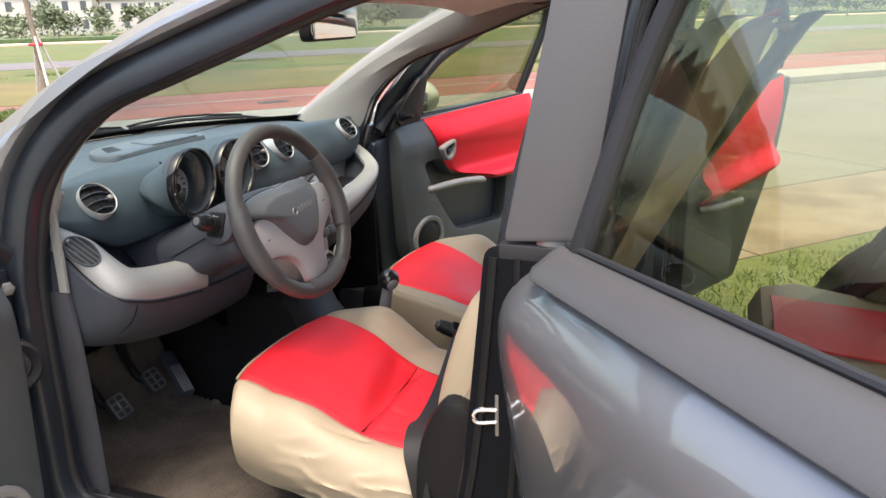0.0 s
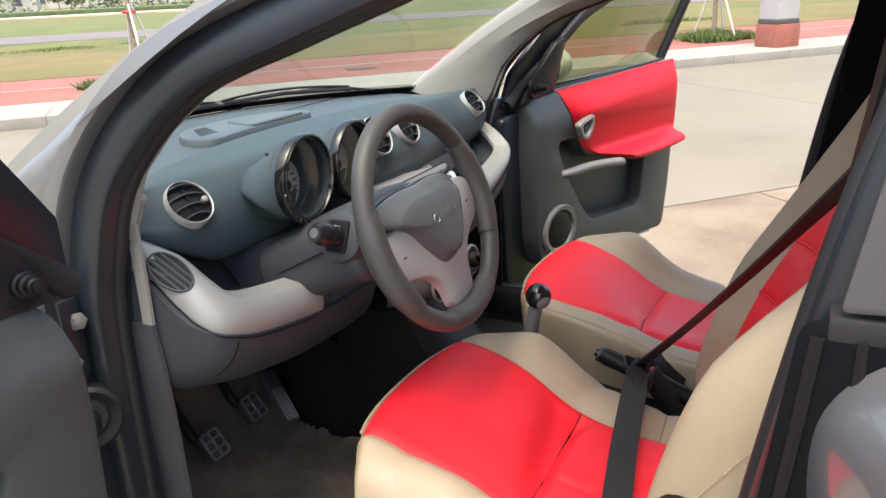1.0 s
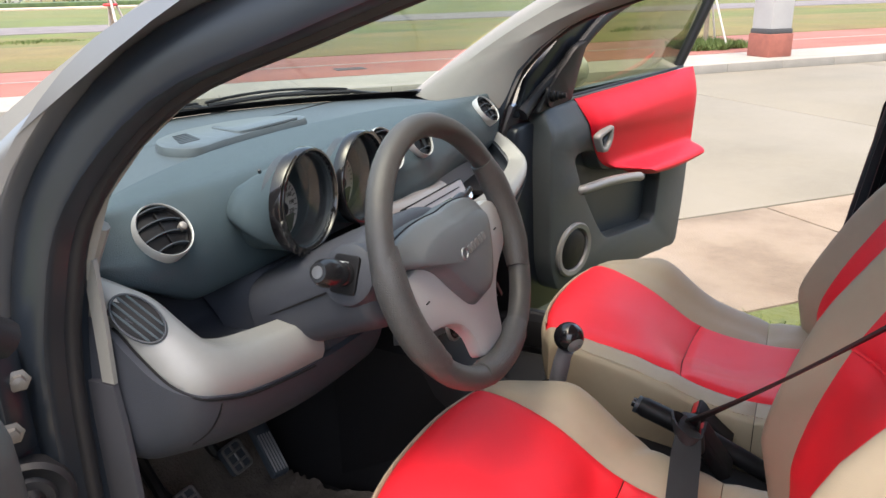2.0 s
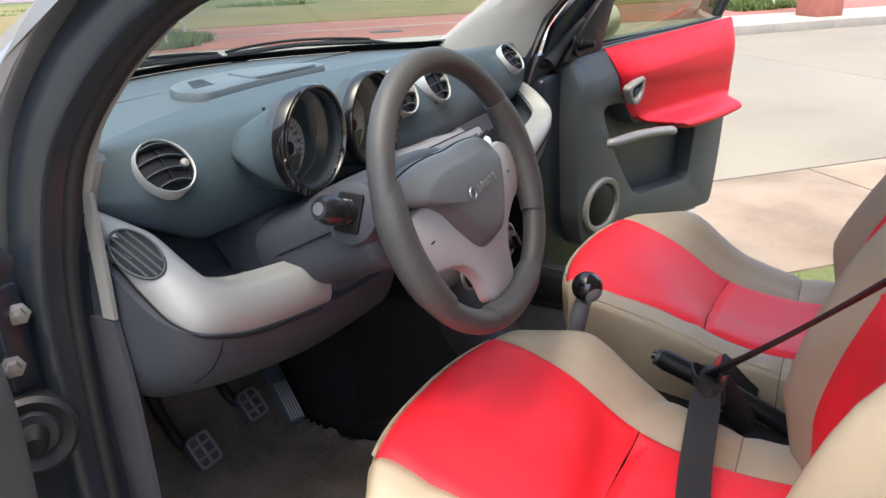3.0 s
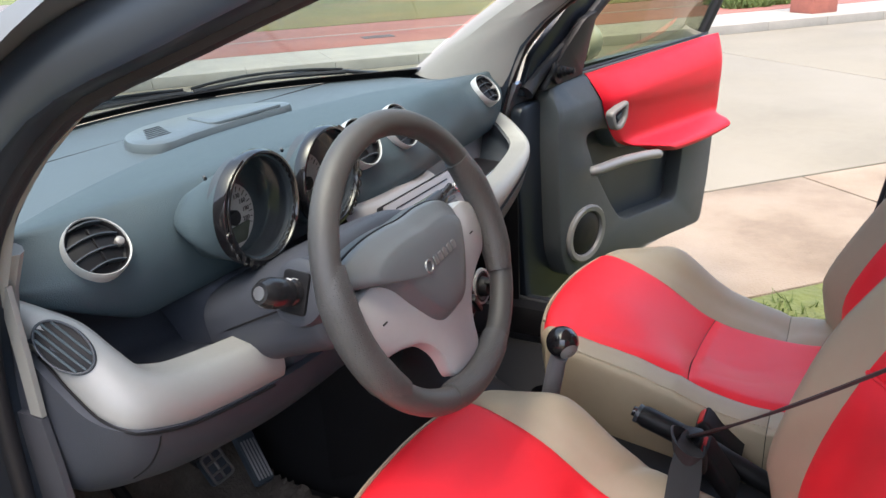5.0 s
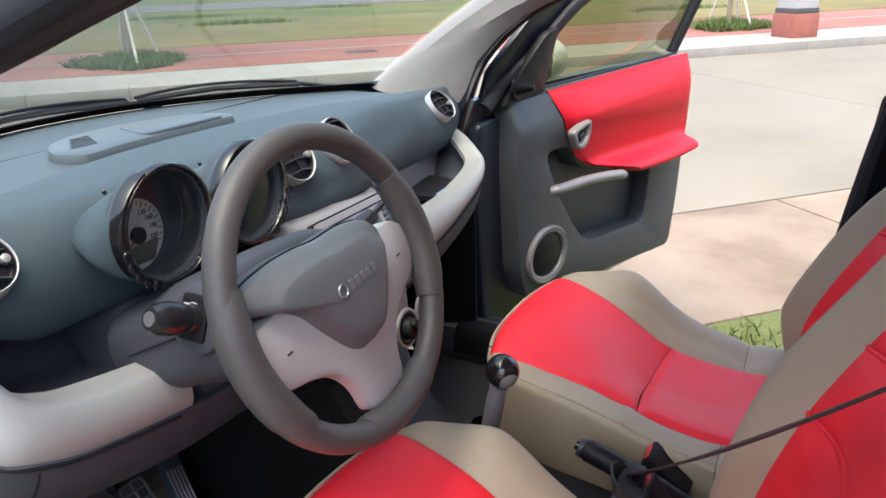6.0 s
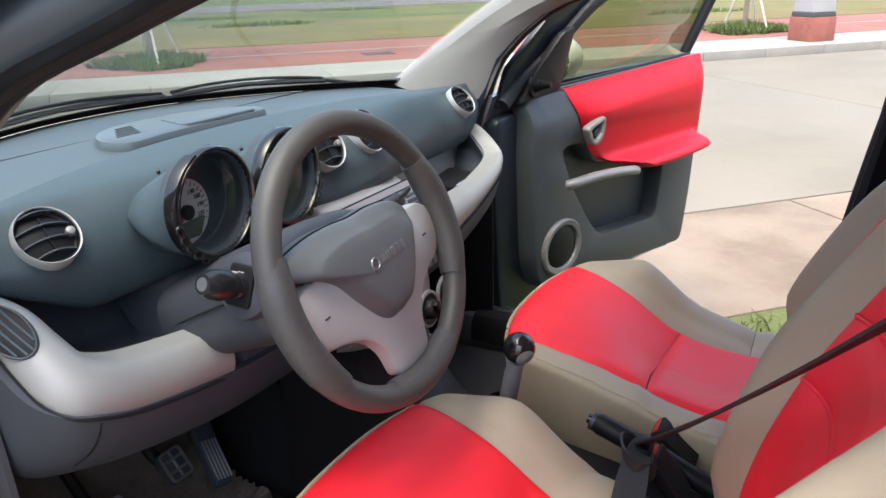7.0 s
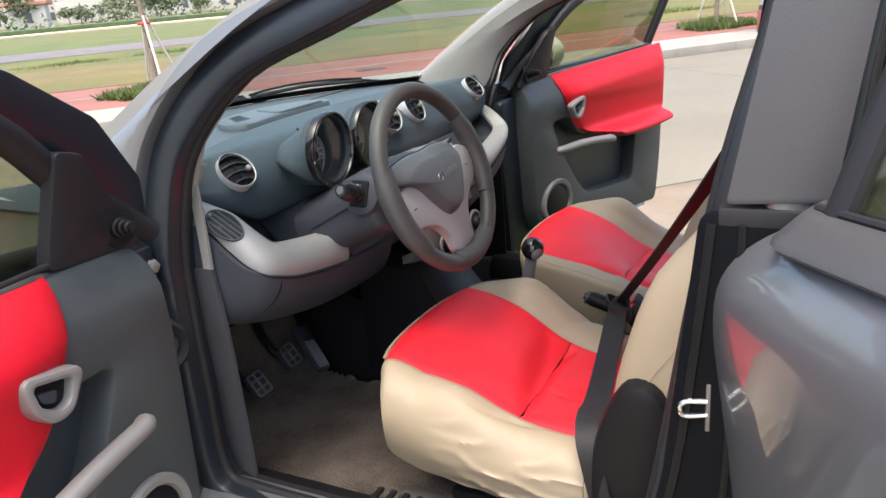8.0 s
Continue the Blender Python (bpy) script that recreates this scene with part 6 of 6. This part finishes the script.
for k in range(56):
    row = []
    for h in (0.0, 0.3, 0.6):
        t = (k + h) / 56
        row.append(back_point(0.255 - 0.155 * t, 0.13 + 0.27 * t, -0.345) + Vector((-0.0022, 0.0016, 0)))
    seg = tube(row, 0.0009, 5)
    me = bpy.data.meshes.new("tmp")
    seg.to_mesh(me)
    bm.from_mesh(me)
    seg.free()
part("stitching", bm, THREAD, driver, "beige stitches")

# stitched seam along the inner flank of the passenger seat
bm = bmesh.new()
for k in range(70):
    ends = []
    for h in (0.0, 0.6):
        v = 0.33 + 0.50 * (k + h) / 70
        c, q = along(CUSHION, v), along(ACROSS_BOX, 0.292)
        foot = 0.352 + 0.11 * max(0.0, 1 - v / 0.62) * (abs(q.x) / 0.25) ** 3 + 0.05 * max(0.0, 1 - v / 0.45)
        z = foot + (c.y + flank_at(TUNNEL_FLANK, c.x) - foot) * q.y
        ends.append(Vector((0.335 + q.x, c.x - 0.03 - 0.085 * (abs(q.x) / 0.25) ** 3 * max(0, 1 - v / 0.60), z + 0.0008)))
    seg = tube(ends, 0.0013, 5)
    me = bpy.data.meshes.new("tmp")
    seg.to_mesh(me)
    bm.from_mesh(me)
    seg.free()
part("stitching", bm, THREAD, passenger, "beige stitches")

# rear bench
bench = part("rear_bench", loft([[Vector((x * 0.60, y, z)) for y, z in ((-1.30, 0.30), (-1.28, 0.44), (-1.31, 0.50), (-1.40, 0.52), (-1.60, 0.49), (-1.78, 0.47), (-1.78, 0.28))] for x in (-1, -0.5, -0.02, 0.02, 0.5, 1)]), BEIGE, car, "red and beige leatherette rear bench")
part("bench_back", loft([[Vector((x * 0.58, y, z)) for y, z in ((-1.74, 0.46), (-1.76, 0.65), (-1.84, 0.90), (-1.90, 1.02), (-1.95, 1.03), (-1.94, 0.90), (-1.86, 0.46))] for x in (-1, -0.5, 0.0, 0.5, 1)]), BEIGE, bench, "beige leatherette rear backrest")
for s in (-1, 1):
    part("bench_panel", patch(lambda u, v: Vector((s * (0.12 + 0.34 * u), -1.33 - 0.40 * v, 0.513 + 0.016 * math.sin(math.pi * u) - 0.03 * v + 0.008)), 10, 10, 0.006), RED, bench, "red leatherette panel")

# seat belts
def seat_belt(s, lap):
    """s: -1 on the driver's side."""
    top, low = Vector((s * 0.582, -0.958, 1.125)), Vector((s * 0.068, -0.613, 0.552))
    run = (low - top).normalized()
    flat = Vector((-s * 0.82, 0.02, -0.45))
    flat = (flat - run * flat.dot(run)).normalized()
    turn = run.cross(flat)
    if turn.y > 0:
        turn = -turn
    sag = [top.lerp(low, t) + Vector((0, 0.004, -0.016)) * math.sin(math.pi * t) for t in (k / 16 for k in range(17))]
    twist = [radians(2 + 6 * max(0.0, 1 - k / 5) + 20 * max(0.0, (k / 16 - 0.55) / 0.45) ** 1.5) for k in range(17)]
    sides = [flat * math.cos(q) + turn * math.sin(q) for q in twist]
    b = part("seat_belt", ribbon(sag, sides, 0.046, 0.0016, [1.0 - 0.45 * (k / 16) for k in range(17)]), BELT, car, "black webbing seat belt")
    part("belt_anchor", box((s * 0.596 - 0.02, -0.99, 1.095), (s * 0.596 + 0.02, -0.945, 1.155), 0.01), BLACK, b)
    if lap:
        pts = spline([(-0.068, -0.613, 0.552), (-0.10, -0.617, 0.556), (-0.16, -0.622, 0.532), (-0.26, -0.632, 0.500), (-0.36, -0.648, 0.498), (-0.47, -0.668, 0.518), (-0.55, -0.682, 0.545), (-0.605, -0.698, 0.52), (-0.625, -0.72, 0.44), (-0.630, -0.74, 0.38)], 5)
        turns = [Vector((0.35, 0.9, 0.1)) + Vector((0.5, -0.25, 0.55)) * max(0.0, 1 - k / 9) for k in range(len(pts))]
        part("lap_strap", ribbon(pts, turns, 0.046, 0.0016, [0.55 + 0.45 * min(1.0, k / 9) for k in range(len(pts))]), BELT, b, "black lap strap")
        fold = spline([(-0.066, -0.600, 0.548), (-0.085, -0.590, 0.562), (-0.115, -0.600, 0.560), (-0.128, -0.622, 0.548), (-0.110, -0.640, 0.538), (-0.080, -0.638, 0.540)], 5)
        part("strap_fold", ribbon(fold, [Vector((0.1, 0.2, 1.0))] * len(fold), 0.026, 0.0018), BELT, b)
        part("tongue", box((-0.085, -0.630, 0.530), (-0.040, -0.595, 0.556), 0.008), BLACK, b, "black belt tongue")
    else:
        pts = [Vector((s * 0.652, -0.93, z)) for z in (1.12, 0.9, 0.7, 0.45)]
        part("stored_strap", ribbon(pts, [Vector((0, 1, 0))] * 4, 0.046), BELT, b)
    return b


seat_belt(-1, True)
for x, yy, ang, nm in ((-0.045, -0.665, 0.0, 0), (0.082, -0.655, 0.0, 1)):
    m = facing((x, yy, 0.475 - 0.022 * nm), (-0.05 + ang, 0.55 + 0.25 * nm, 0.80 - 0.1 * nm), (0, 1, 0))
    bk = part("belt_buckle", slab(rounded([(-0.026, -0.013), (0.026, -0.013), (0.026, 0.013), (-0.026, 0.013)], 0.007), (), 0.085, 0.005, -0.02), BLACK, car, "black belt buckle with red button", m)
    part("release", slab(rounded([(-0.018, -0.008), (0.018, -0.008), (0.018, 0.004), (-0.018, 0.004)], 0.003), (), 0.003, 0.001, 0.064), BUCKLE_RED, bk, "red release button", m)

# loose mat in the driver's foot-well
MAT_LINE = spline([(-0.56, 0.272), (-0.25, 0.271), (0.05, 0.272), (0.15, 0.276), (0.205, 0.300), (0.238, 0.350), (0.262, 0.420), (0.285, 0.500)], 5)


def mat_sheet(u, v):
    c = along(MAT_LINE, v)
    edge = 0.026 * noise.noise(Vector((v * 19, 3, 0))) + 0.014 * noise.noise(Vector((v * 60, 9, 0)))
    x = -0.635 + (0.485 + edge) * u
    ruck = 0.003 * noise.noise(Vector((x * 9, c.x * 9, 0))) + 0.001 * noise.noise(Vector((x * 40, c.x * 16, 5)))
    curl = 0.014 * max(0.0, (u - 0.88) / 0.12) ** 2 * (0.5 + abs(noise.noise(Vector((v * 25, 7, 1)))))
    weave = 0.0016 * abs(math.sin(x * 150)) * abs(math.sin(c.x * 60 + 3 * noise.noise(Vector((x * 6, c.x * 6, 2)))))
    return Vector((x, c.x, c.y + abs(ruck) + curl + weave))


floor_mat = part("floor_mat", patch(mat_sheet, 90, 150, 0.006), MAT)
tagged(floor_mat, "worn grey-brown floor mat in the driver's foot-well", "floor mat")

# ---------------- things beyond the car ----------------
def crown_bm(rng, n, rx, rz, size):
    """Loose crown of small leaf pairs, in uneven clumps."""
    bm = bmesh.new()
    clumps = [Vector((rng.uniform(-1, 1) * rx, rng.uniform(-1, 1) * rx, rng.uniform(-0.9, 1) * rz)) for _ in range(16)]
    clumps = [c for c in clumps if (c.x / rx) ** 2 + (c.y / rx) ** 2 + (c.z / rz) ** 2 < 1.2]
    for _ in range(n):
        c = rng.choice(clumps)
        p = c + Vector((rng.gauss(0, rx * 0.22), rng.gauss(0, rx * 0.22), rng.gauss(0, rz * 0.16)))
        d = Vector((rng.gauss(0, 1), rng.gauss(0, 1), rng.gauss(0, 0.6))).normalized()
        s = d.cross(Vector((rng.gauss(0, 1), rng.gauss(0, 1), rng.gauss(0, 1)))).normalized()
        L = size * rng.uniform(0.6, 1.4)
        a, b, q, e = p, p + d * L * 0.5 + s * L * 0.22, p + d * L, p + d * L * 0.5 - s * L * 0.22
        bm.faces.new([bm.verts.new(x) for x in (a, b, q, e)])
    return bm


def street_tree(name, at, seed, props=True):
    rng = random.Random(seed)
    t = thing(name, "young street tree held by whitewashed stakes", "tree", "street trees", at=at)
    part("trunk", tube(spline([(0, 0, 0), (0.02, 0.01, 0.9), (-0.02, 0.03, 1.9), (0.03, 0.0, 3.0)], 4), [0.046 - 0.0022 * k for k in range(13)], 10), BARK, t)
    for k in range(6):
        a = rng.uniform(0, 6.28)
        h = 2.0 + 0.2 * k
        part("limb", tube(spline([(0, 0, h), (0.35 * math.cos(a), 0.35 * math.sin(a), h + 0.45), (0.85 * math.cos(a), 0.85 * math.sin(a), h + 0.75)], 3), [0.028 - 0.003 * j for j in range(7)], 6), BARK, t)
    part("crown", crown_bm(rng, 1500, 1.15, 0.9, 0.16), LEAF, t, m=Matrix.Translation((0, 0, 3.3)))
    for k in range(3 if props else 0):
        a = (4.19, 6.02, 1.05)[k]
        part("stake", tube([(0.46 * math.cos(a), 0.46 * math.sin(a), 0.0), (0.04 * math.cos(a), 0.04 * math.sin(a), 1.08)], 0.017, 8), STAKE, t, "whitewashed wooden stake")
    part("tie", tube([(0.075 * math.cos(a), 0.075 * math.sin(a), 0.98) for a in (2 * math.pi * k / 12 for k in range(12))], 0.02, 6, loop=True), BUCKLE_RED, t, "faded red tie")
    return t


def road_point(a, d, z=0.0):
    return ROAD @ Vector((a, d, z))


def tuft_patch(name, label, at, rx, ry, n, h, seed):
    rng = random.Random(seed)
    bm = bmesh.new()
    for _ in range(n):
        r, a = math.sqrt(rng.random()), rng.uniform(0, 6.283)
        k = 1 + 0.18 * math.sin(3 * a + seed) + 0.1 * math.sin(7 * a)
        x, y = r * rx * math.cos(a) * k, r * ry * math.sin(a) * k
        d = rng.uniform(0, 6.283)
        w = h * 0.06 + 0.003
        tip = Vector((x + rng.gauss(0, h * 0.35), y + rng.gauss(0, h * 0.35), h * rng.uniform(0.5, 1.15) * (1.1 - 0.5 * r)))
        bm.faces.new([bm.verts.new(p) for p in ((x - w * math.cos(d), y - w * math.sin(d), 0), (x + w * math.cos(d), y + w * math.sin(d), 0), tip)])
    ob = part(name, bm, BLADE, m=Matrix.Translation(at) @ ROAD)
    return tagged(ob, label, "grass", kind="stuff")


first = street_tree("street_tree", road_point(8.8, 9.85, 0.12), 3)
for k, a in enumerate((-0.7, -10.2, 18.3)):
    street_tree("street_tree", road_point(a, 9.85, 0.12), 11 + k)
for k, (a, d) in enumerate(((-9.5, -11.5), (-2.0, -13.0), (-16.0, -12.5))):
    street_tree("street_tree", road_point(a, d, 0.0), 41 + k)
for a in (8.8, -0.7, -10.2, 18.3):
    tuft_patch("grass_tuft", "green grass round the foot of a street tree", road_point(a, 9.85, 0.13), 0.66, 0.60, 2600, 0.20, a)
# grass verge at the edge of the apron, beside the car
bm = bmesh.new()
rng = random.Random(5)
for _ in range(16000):
    a, d = rng.uniform(-1.8, 5.6), rng.uniform(-0.88, 0.79)
    if d > 0.70 + 0.05 * math.sin(a * 9) + 0.03 * math.sin(a * 23):
        continue
    t, w, h = rng.uniform(0, 6.28), 0.004, rng.uniform(0.015, 0.045)
    bm.faces.new([bm.verts.new(p) for p in ((a - w * math.cos(t), d - w * math.sin(t), -0.006), (a + w * math.cos(t), d + w * math.sin(t), -0.006), (a + rng.gauss(0, 0.02), d + rng.gauss(0, 0.02), h))])
tagged(part("verge_grass", bm, BLADE, m=ROAD), "short green grass on the verge beside the car", "grass", kind="stuff")

# square pier beside the road: tiled foot, dark band, pale shaft
pier = thing("pier", "pale square pier on a red tiled foot", "pillar", at=road_point(8.62, 8.14, 0.12))
RT = ROAD.to_3x3().to_4x4()
GULLY = RT @ Matrix.Diagonal((0.62, 0.62, 1, 1))
part("foot", box((-0.225, -0.225, 0.0), (0.225, 0.225, 0.34), 0.012), BRICKRED, pier, "red tiled foot", RT)
part("band", box((-0.212, -0.212, 0.34), (0.212, 0.212, 0.41), 0.008), IRON, pier, "dark band", RT)
part("shaft", box((-0.20, -0.20, 0.41), (0.20, 0.20, 3.2), 0.015), PLASTER, pier, "pale plastered shaft", RT)
part("capital", box((-0.26, -0.26, 3.2), (0.26, 0.26, 3.32), 0.02), PLASTER, pier, "", RT)

# gully cover in the red path
drain = thing("gully_cover", "dark cast-iron gully cover in the red path", "drain cover", at=road_point(2.4, 9.75, 0.125))
part("frame", slab(rounded([(-0.36, -0.24), (0.36, -0.24), (0.36, 0.24), (-0.36, 0.24)], 0.02), [rounded([(-0.31, -0.19), (0.31, -0.19), (0.31, 0.19), (-0.31, 0.19)], 0.01)], 0.008, 0.002, 0.0), IRON, drain, "", GULLY)
for k in range(9):
    part("bar", box((-0.29 + k * 0.068, -0.19, 0.0), (-0.25 + k * 0.068, 0.19, 0.006), 0.002, 1), IRON, drain, "", GULLY)

# weeds in the field
rng = random.Random(8)
for k in range(14):
    a, d = rng.uniform(-22, 16), rng.uniform(13.5, 24)
    tuft_patch("field_weed", "rough weeds in the dry field", road_point(a, d, 0.1), rng.uniform(0.5, 1.6), rng.uniform(0.3, 0.7), 700, rng.uniform(0.10, 0.22), k)


def far_house(at, w, dp, h, floors, bays, turn, tower=0):
    """Distant block with storeys of windows, a parapet and perhaps a stepped tower."""
    b = thing("house", "pale distant building with rows of windows", "building", "far buildings", at=at)
    m = Matrix.Rotation(radians(turn), 4, "Z")
    part("wall", box((-w / 2, -dp / 2, 0), (w / 2, dp / 2, h), 0.1), FACADE, b, m=m)
    part("roof", box((-w / 2 - 0.4, -dp / 2 - 0.4, h), (w / 2 + 0.4, dp / 2 + 0.4, h + 0.5), 0.1), ROOFRED if not tower else FACADE, b, m=m)
    for i in range(floors):
        for j in range(bays):
            x = -w / 2 + (j + 0.5) * w / bays
            z = (i + 0.3) * h / floors
            part("window", box((x - 0.55, -dp / 2 - 0.05, z), (x + 0.55, -dp / 2 + 0.1, z + h / floors * 0.5), 0), WINDOWDARK, b, m=m)
    z = h
    for k in range(tower):
        s = 1 - 0.25 * k
        part("tower", box((-w * 0.14 * s, -dp * 0.2 * s, z), (w * 0.14 * s, dp * 0.2 * s, z + 2.6), 0.1), FACADE, b, m=m)
        z += 2.6
    return b


far_house((118, 132, 0.1), 26, 12, 7.0, 2, 8, -45, 4)
far_house((104, 150, 0.1), 20, 10, 6.0, 2, 6, -45)
far_house((138, 116, 0.1), 22, 10, 6.5, 2, 7, -45)
far_house((86, 172, 0.1), 18, 9, 5.0, 2, 5, -45)
far_house((66, 92, 0.1), 4.5, 3.5, 3.0, 1, 1, -45)


def far_tree(at, seed, s):
    rng = random.Random(seed)
    t = thing("tree", "dark green tree on the far side of the field", "tree", "far trees", at=at)
    part("trunk", tube([(0, 0, 0), (0.1, 0, 1.2 * s), (0, 0.1, 2.4 * s)], [0.2 * s, 0.15 * s, 0.08 * s], 6), BARK, t)
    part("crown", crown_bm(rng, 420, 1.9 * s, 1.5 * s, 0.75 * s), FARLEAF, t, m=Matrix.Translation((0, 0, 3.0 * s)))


rng = random.Random(21)
for k in range(46):
    az = radians(38 + 46 * rng.random())
    r = rng.uniform(105, 150)
    far_tree((r * math.cos(az), r * math.sin(az), 0.1), 100 + k, rng.uniform(0.5, 1.0))
for k in range(26):
    az = radians(-28 + 66 * rng.random())
    r = rng.uniform(105, 150)
    far_tree((r * math.cos(az), r * math.sin(az), 0.1), 200 + k, rng.uniform(0.5, 1.0))


# scrub along the far edge of the field
rng = random.Random(31)
bm = bmesh.new()
for _ in range(240):
    a, d, s = rng.uniform(-190, 260), rng.uniform(81, 92), rng.uniform(0.5, 1.5)
    for _ in range(60):
        p = Vector((a + rng.gauss(0, 1.5 * s), d + rng.gauss(0, 1.0 * s), 0.1 + abs(rng.gauss(0.6, 0.65)) * s))
        e = Vector((rng.gauss(0, 1), rng.gauss(0, 1), rng.gauss(0, 0.7))).normalized()
        f = e.cross(Vector((rng.gauss(0, 1), rng.gauss(0, 1), rng.gauss(0, 1)))).normalized()
        L = rng.uniform(0.3, 0.75)
        bm.faces.new([bm.verts.new(q) for q in (p, p + e * L * 0.5 + f * L * 0.25, p + e * L, p + e * L * 0.5 - f * L * 0.25)])
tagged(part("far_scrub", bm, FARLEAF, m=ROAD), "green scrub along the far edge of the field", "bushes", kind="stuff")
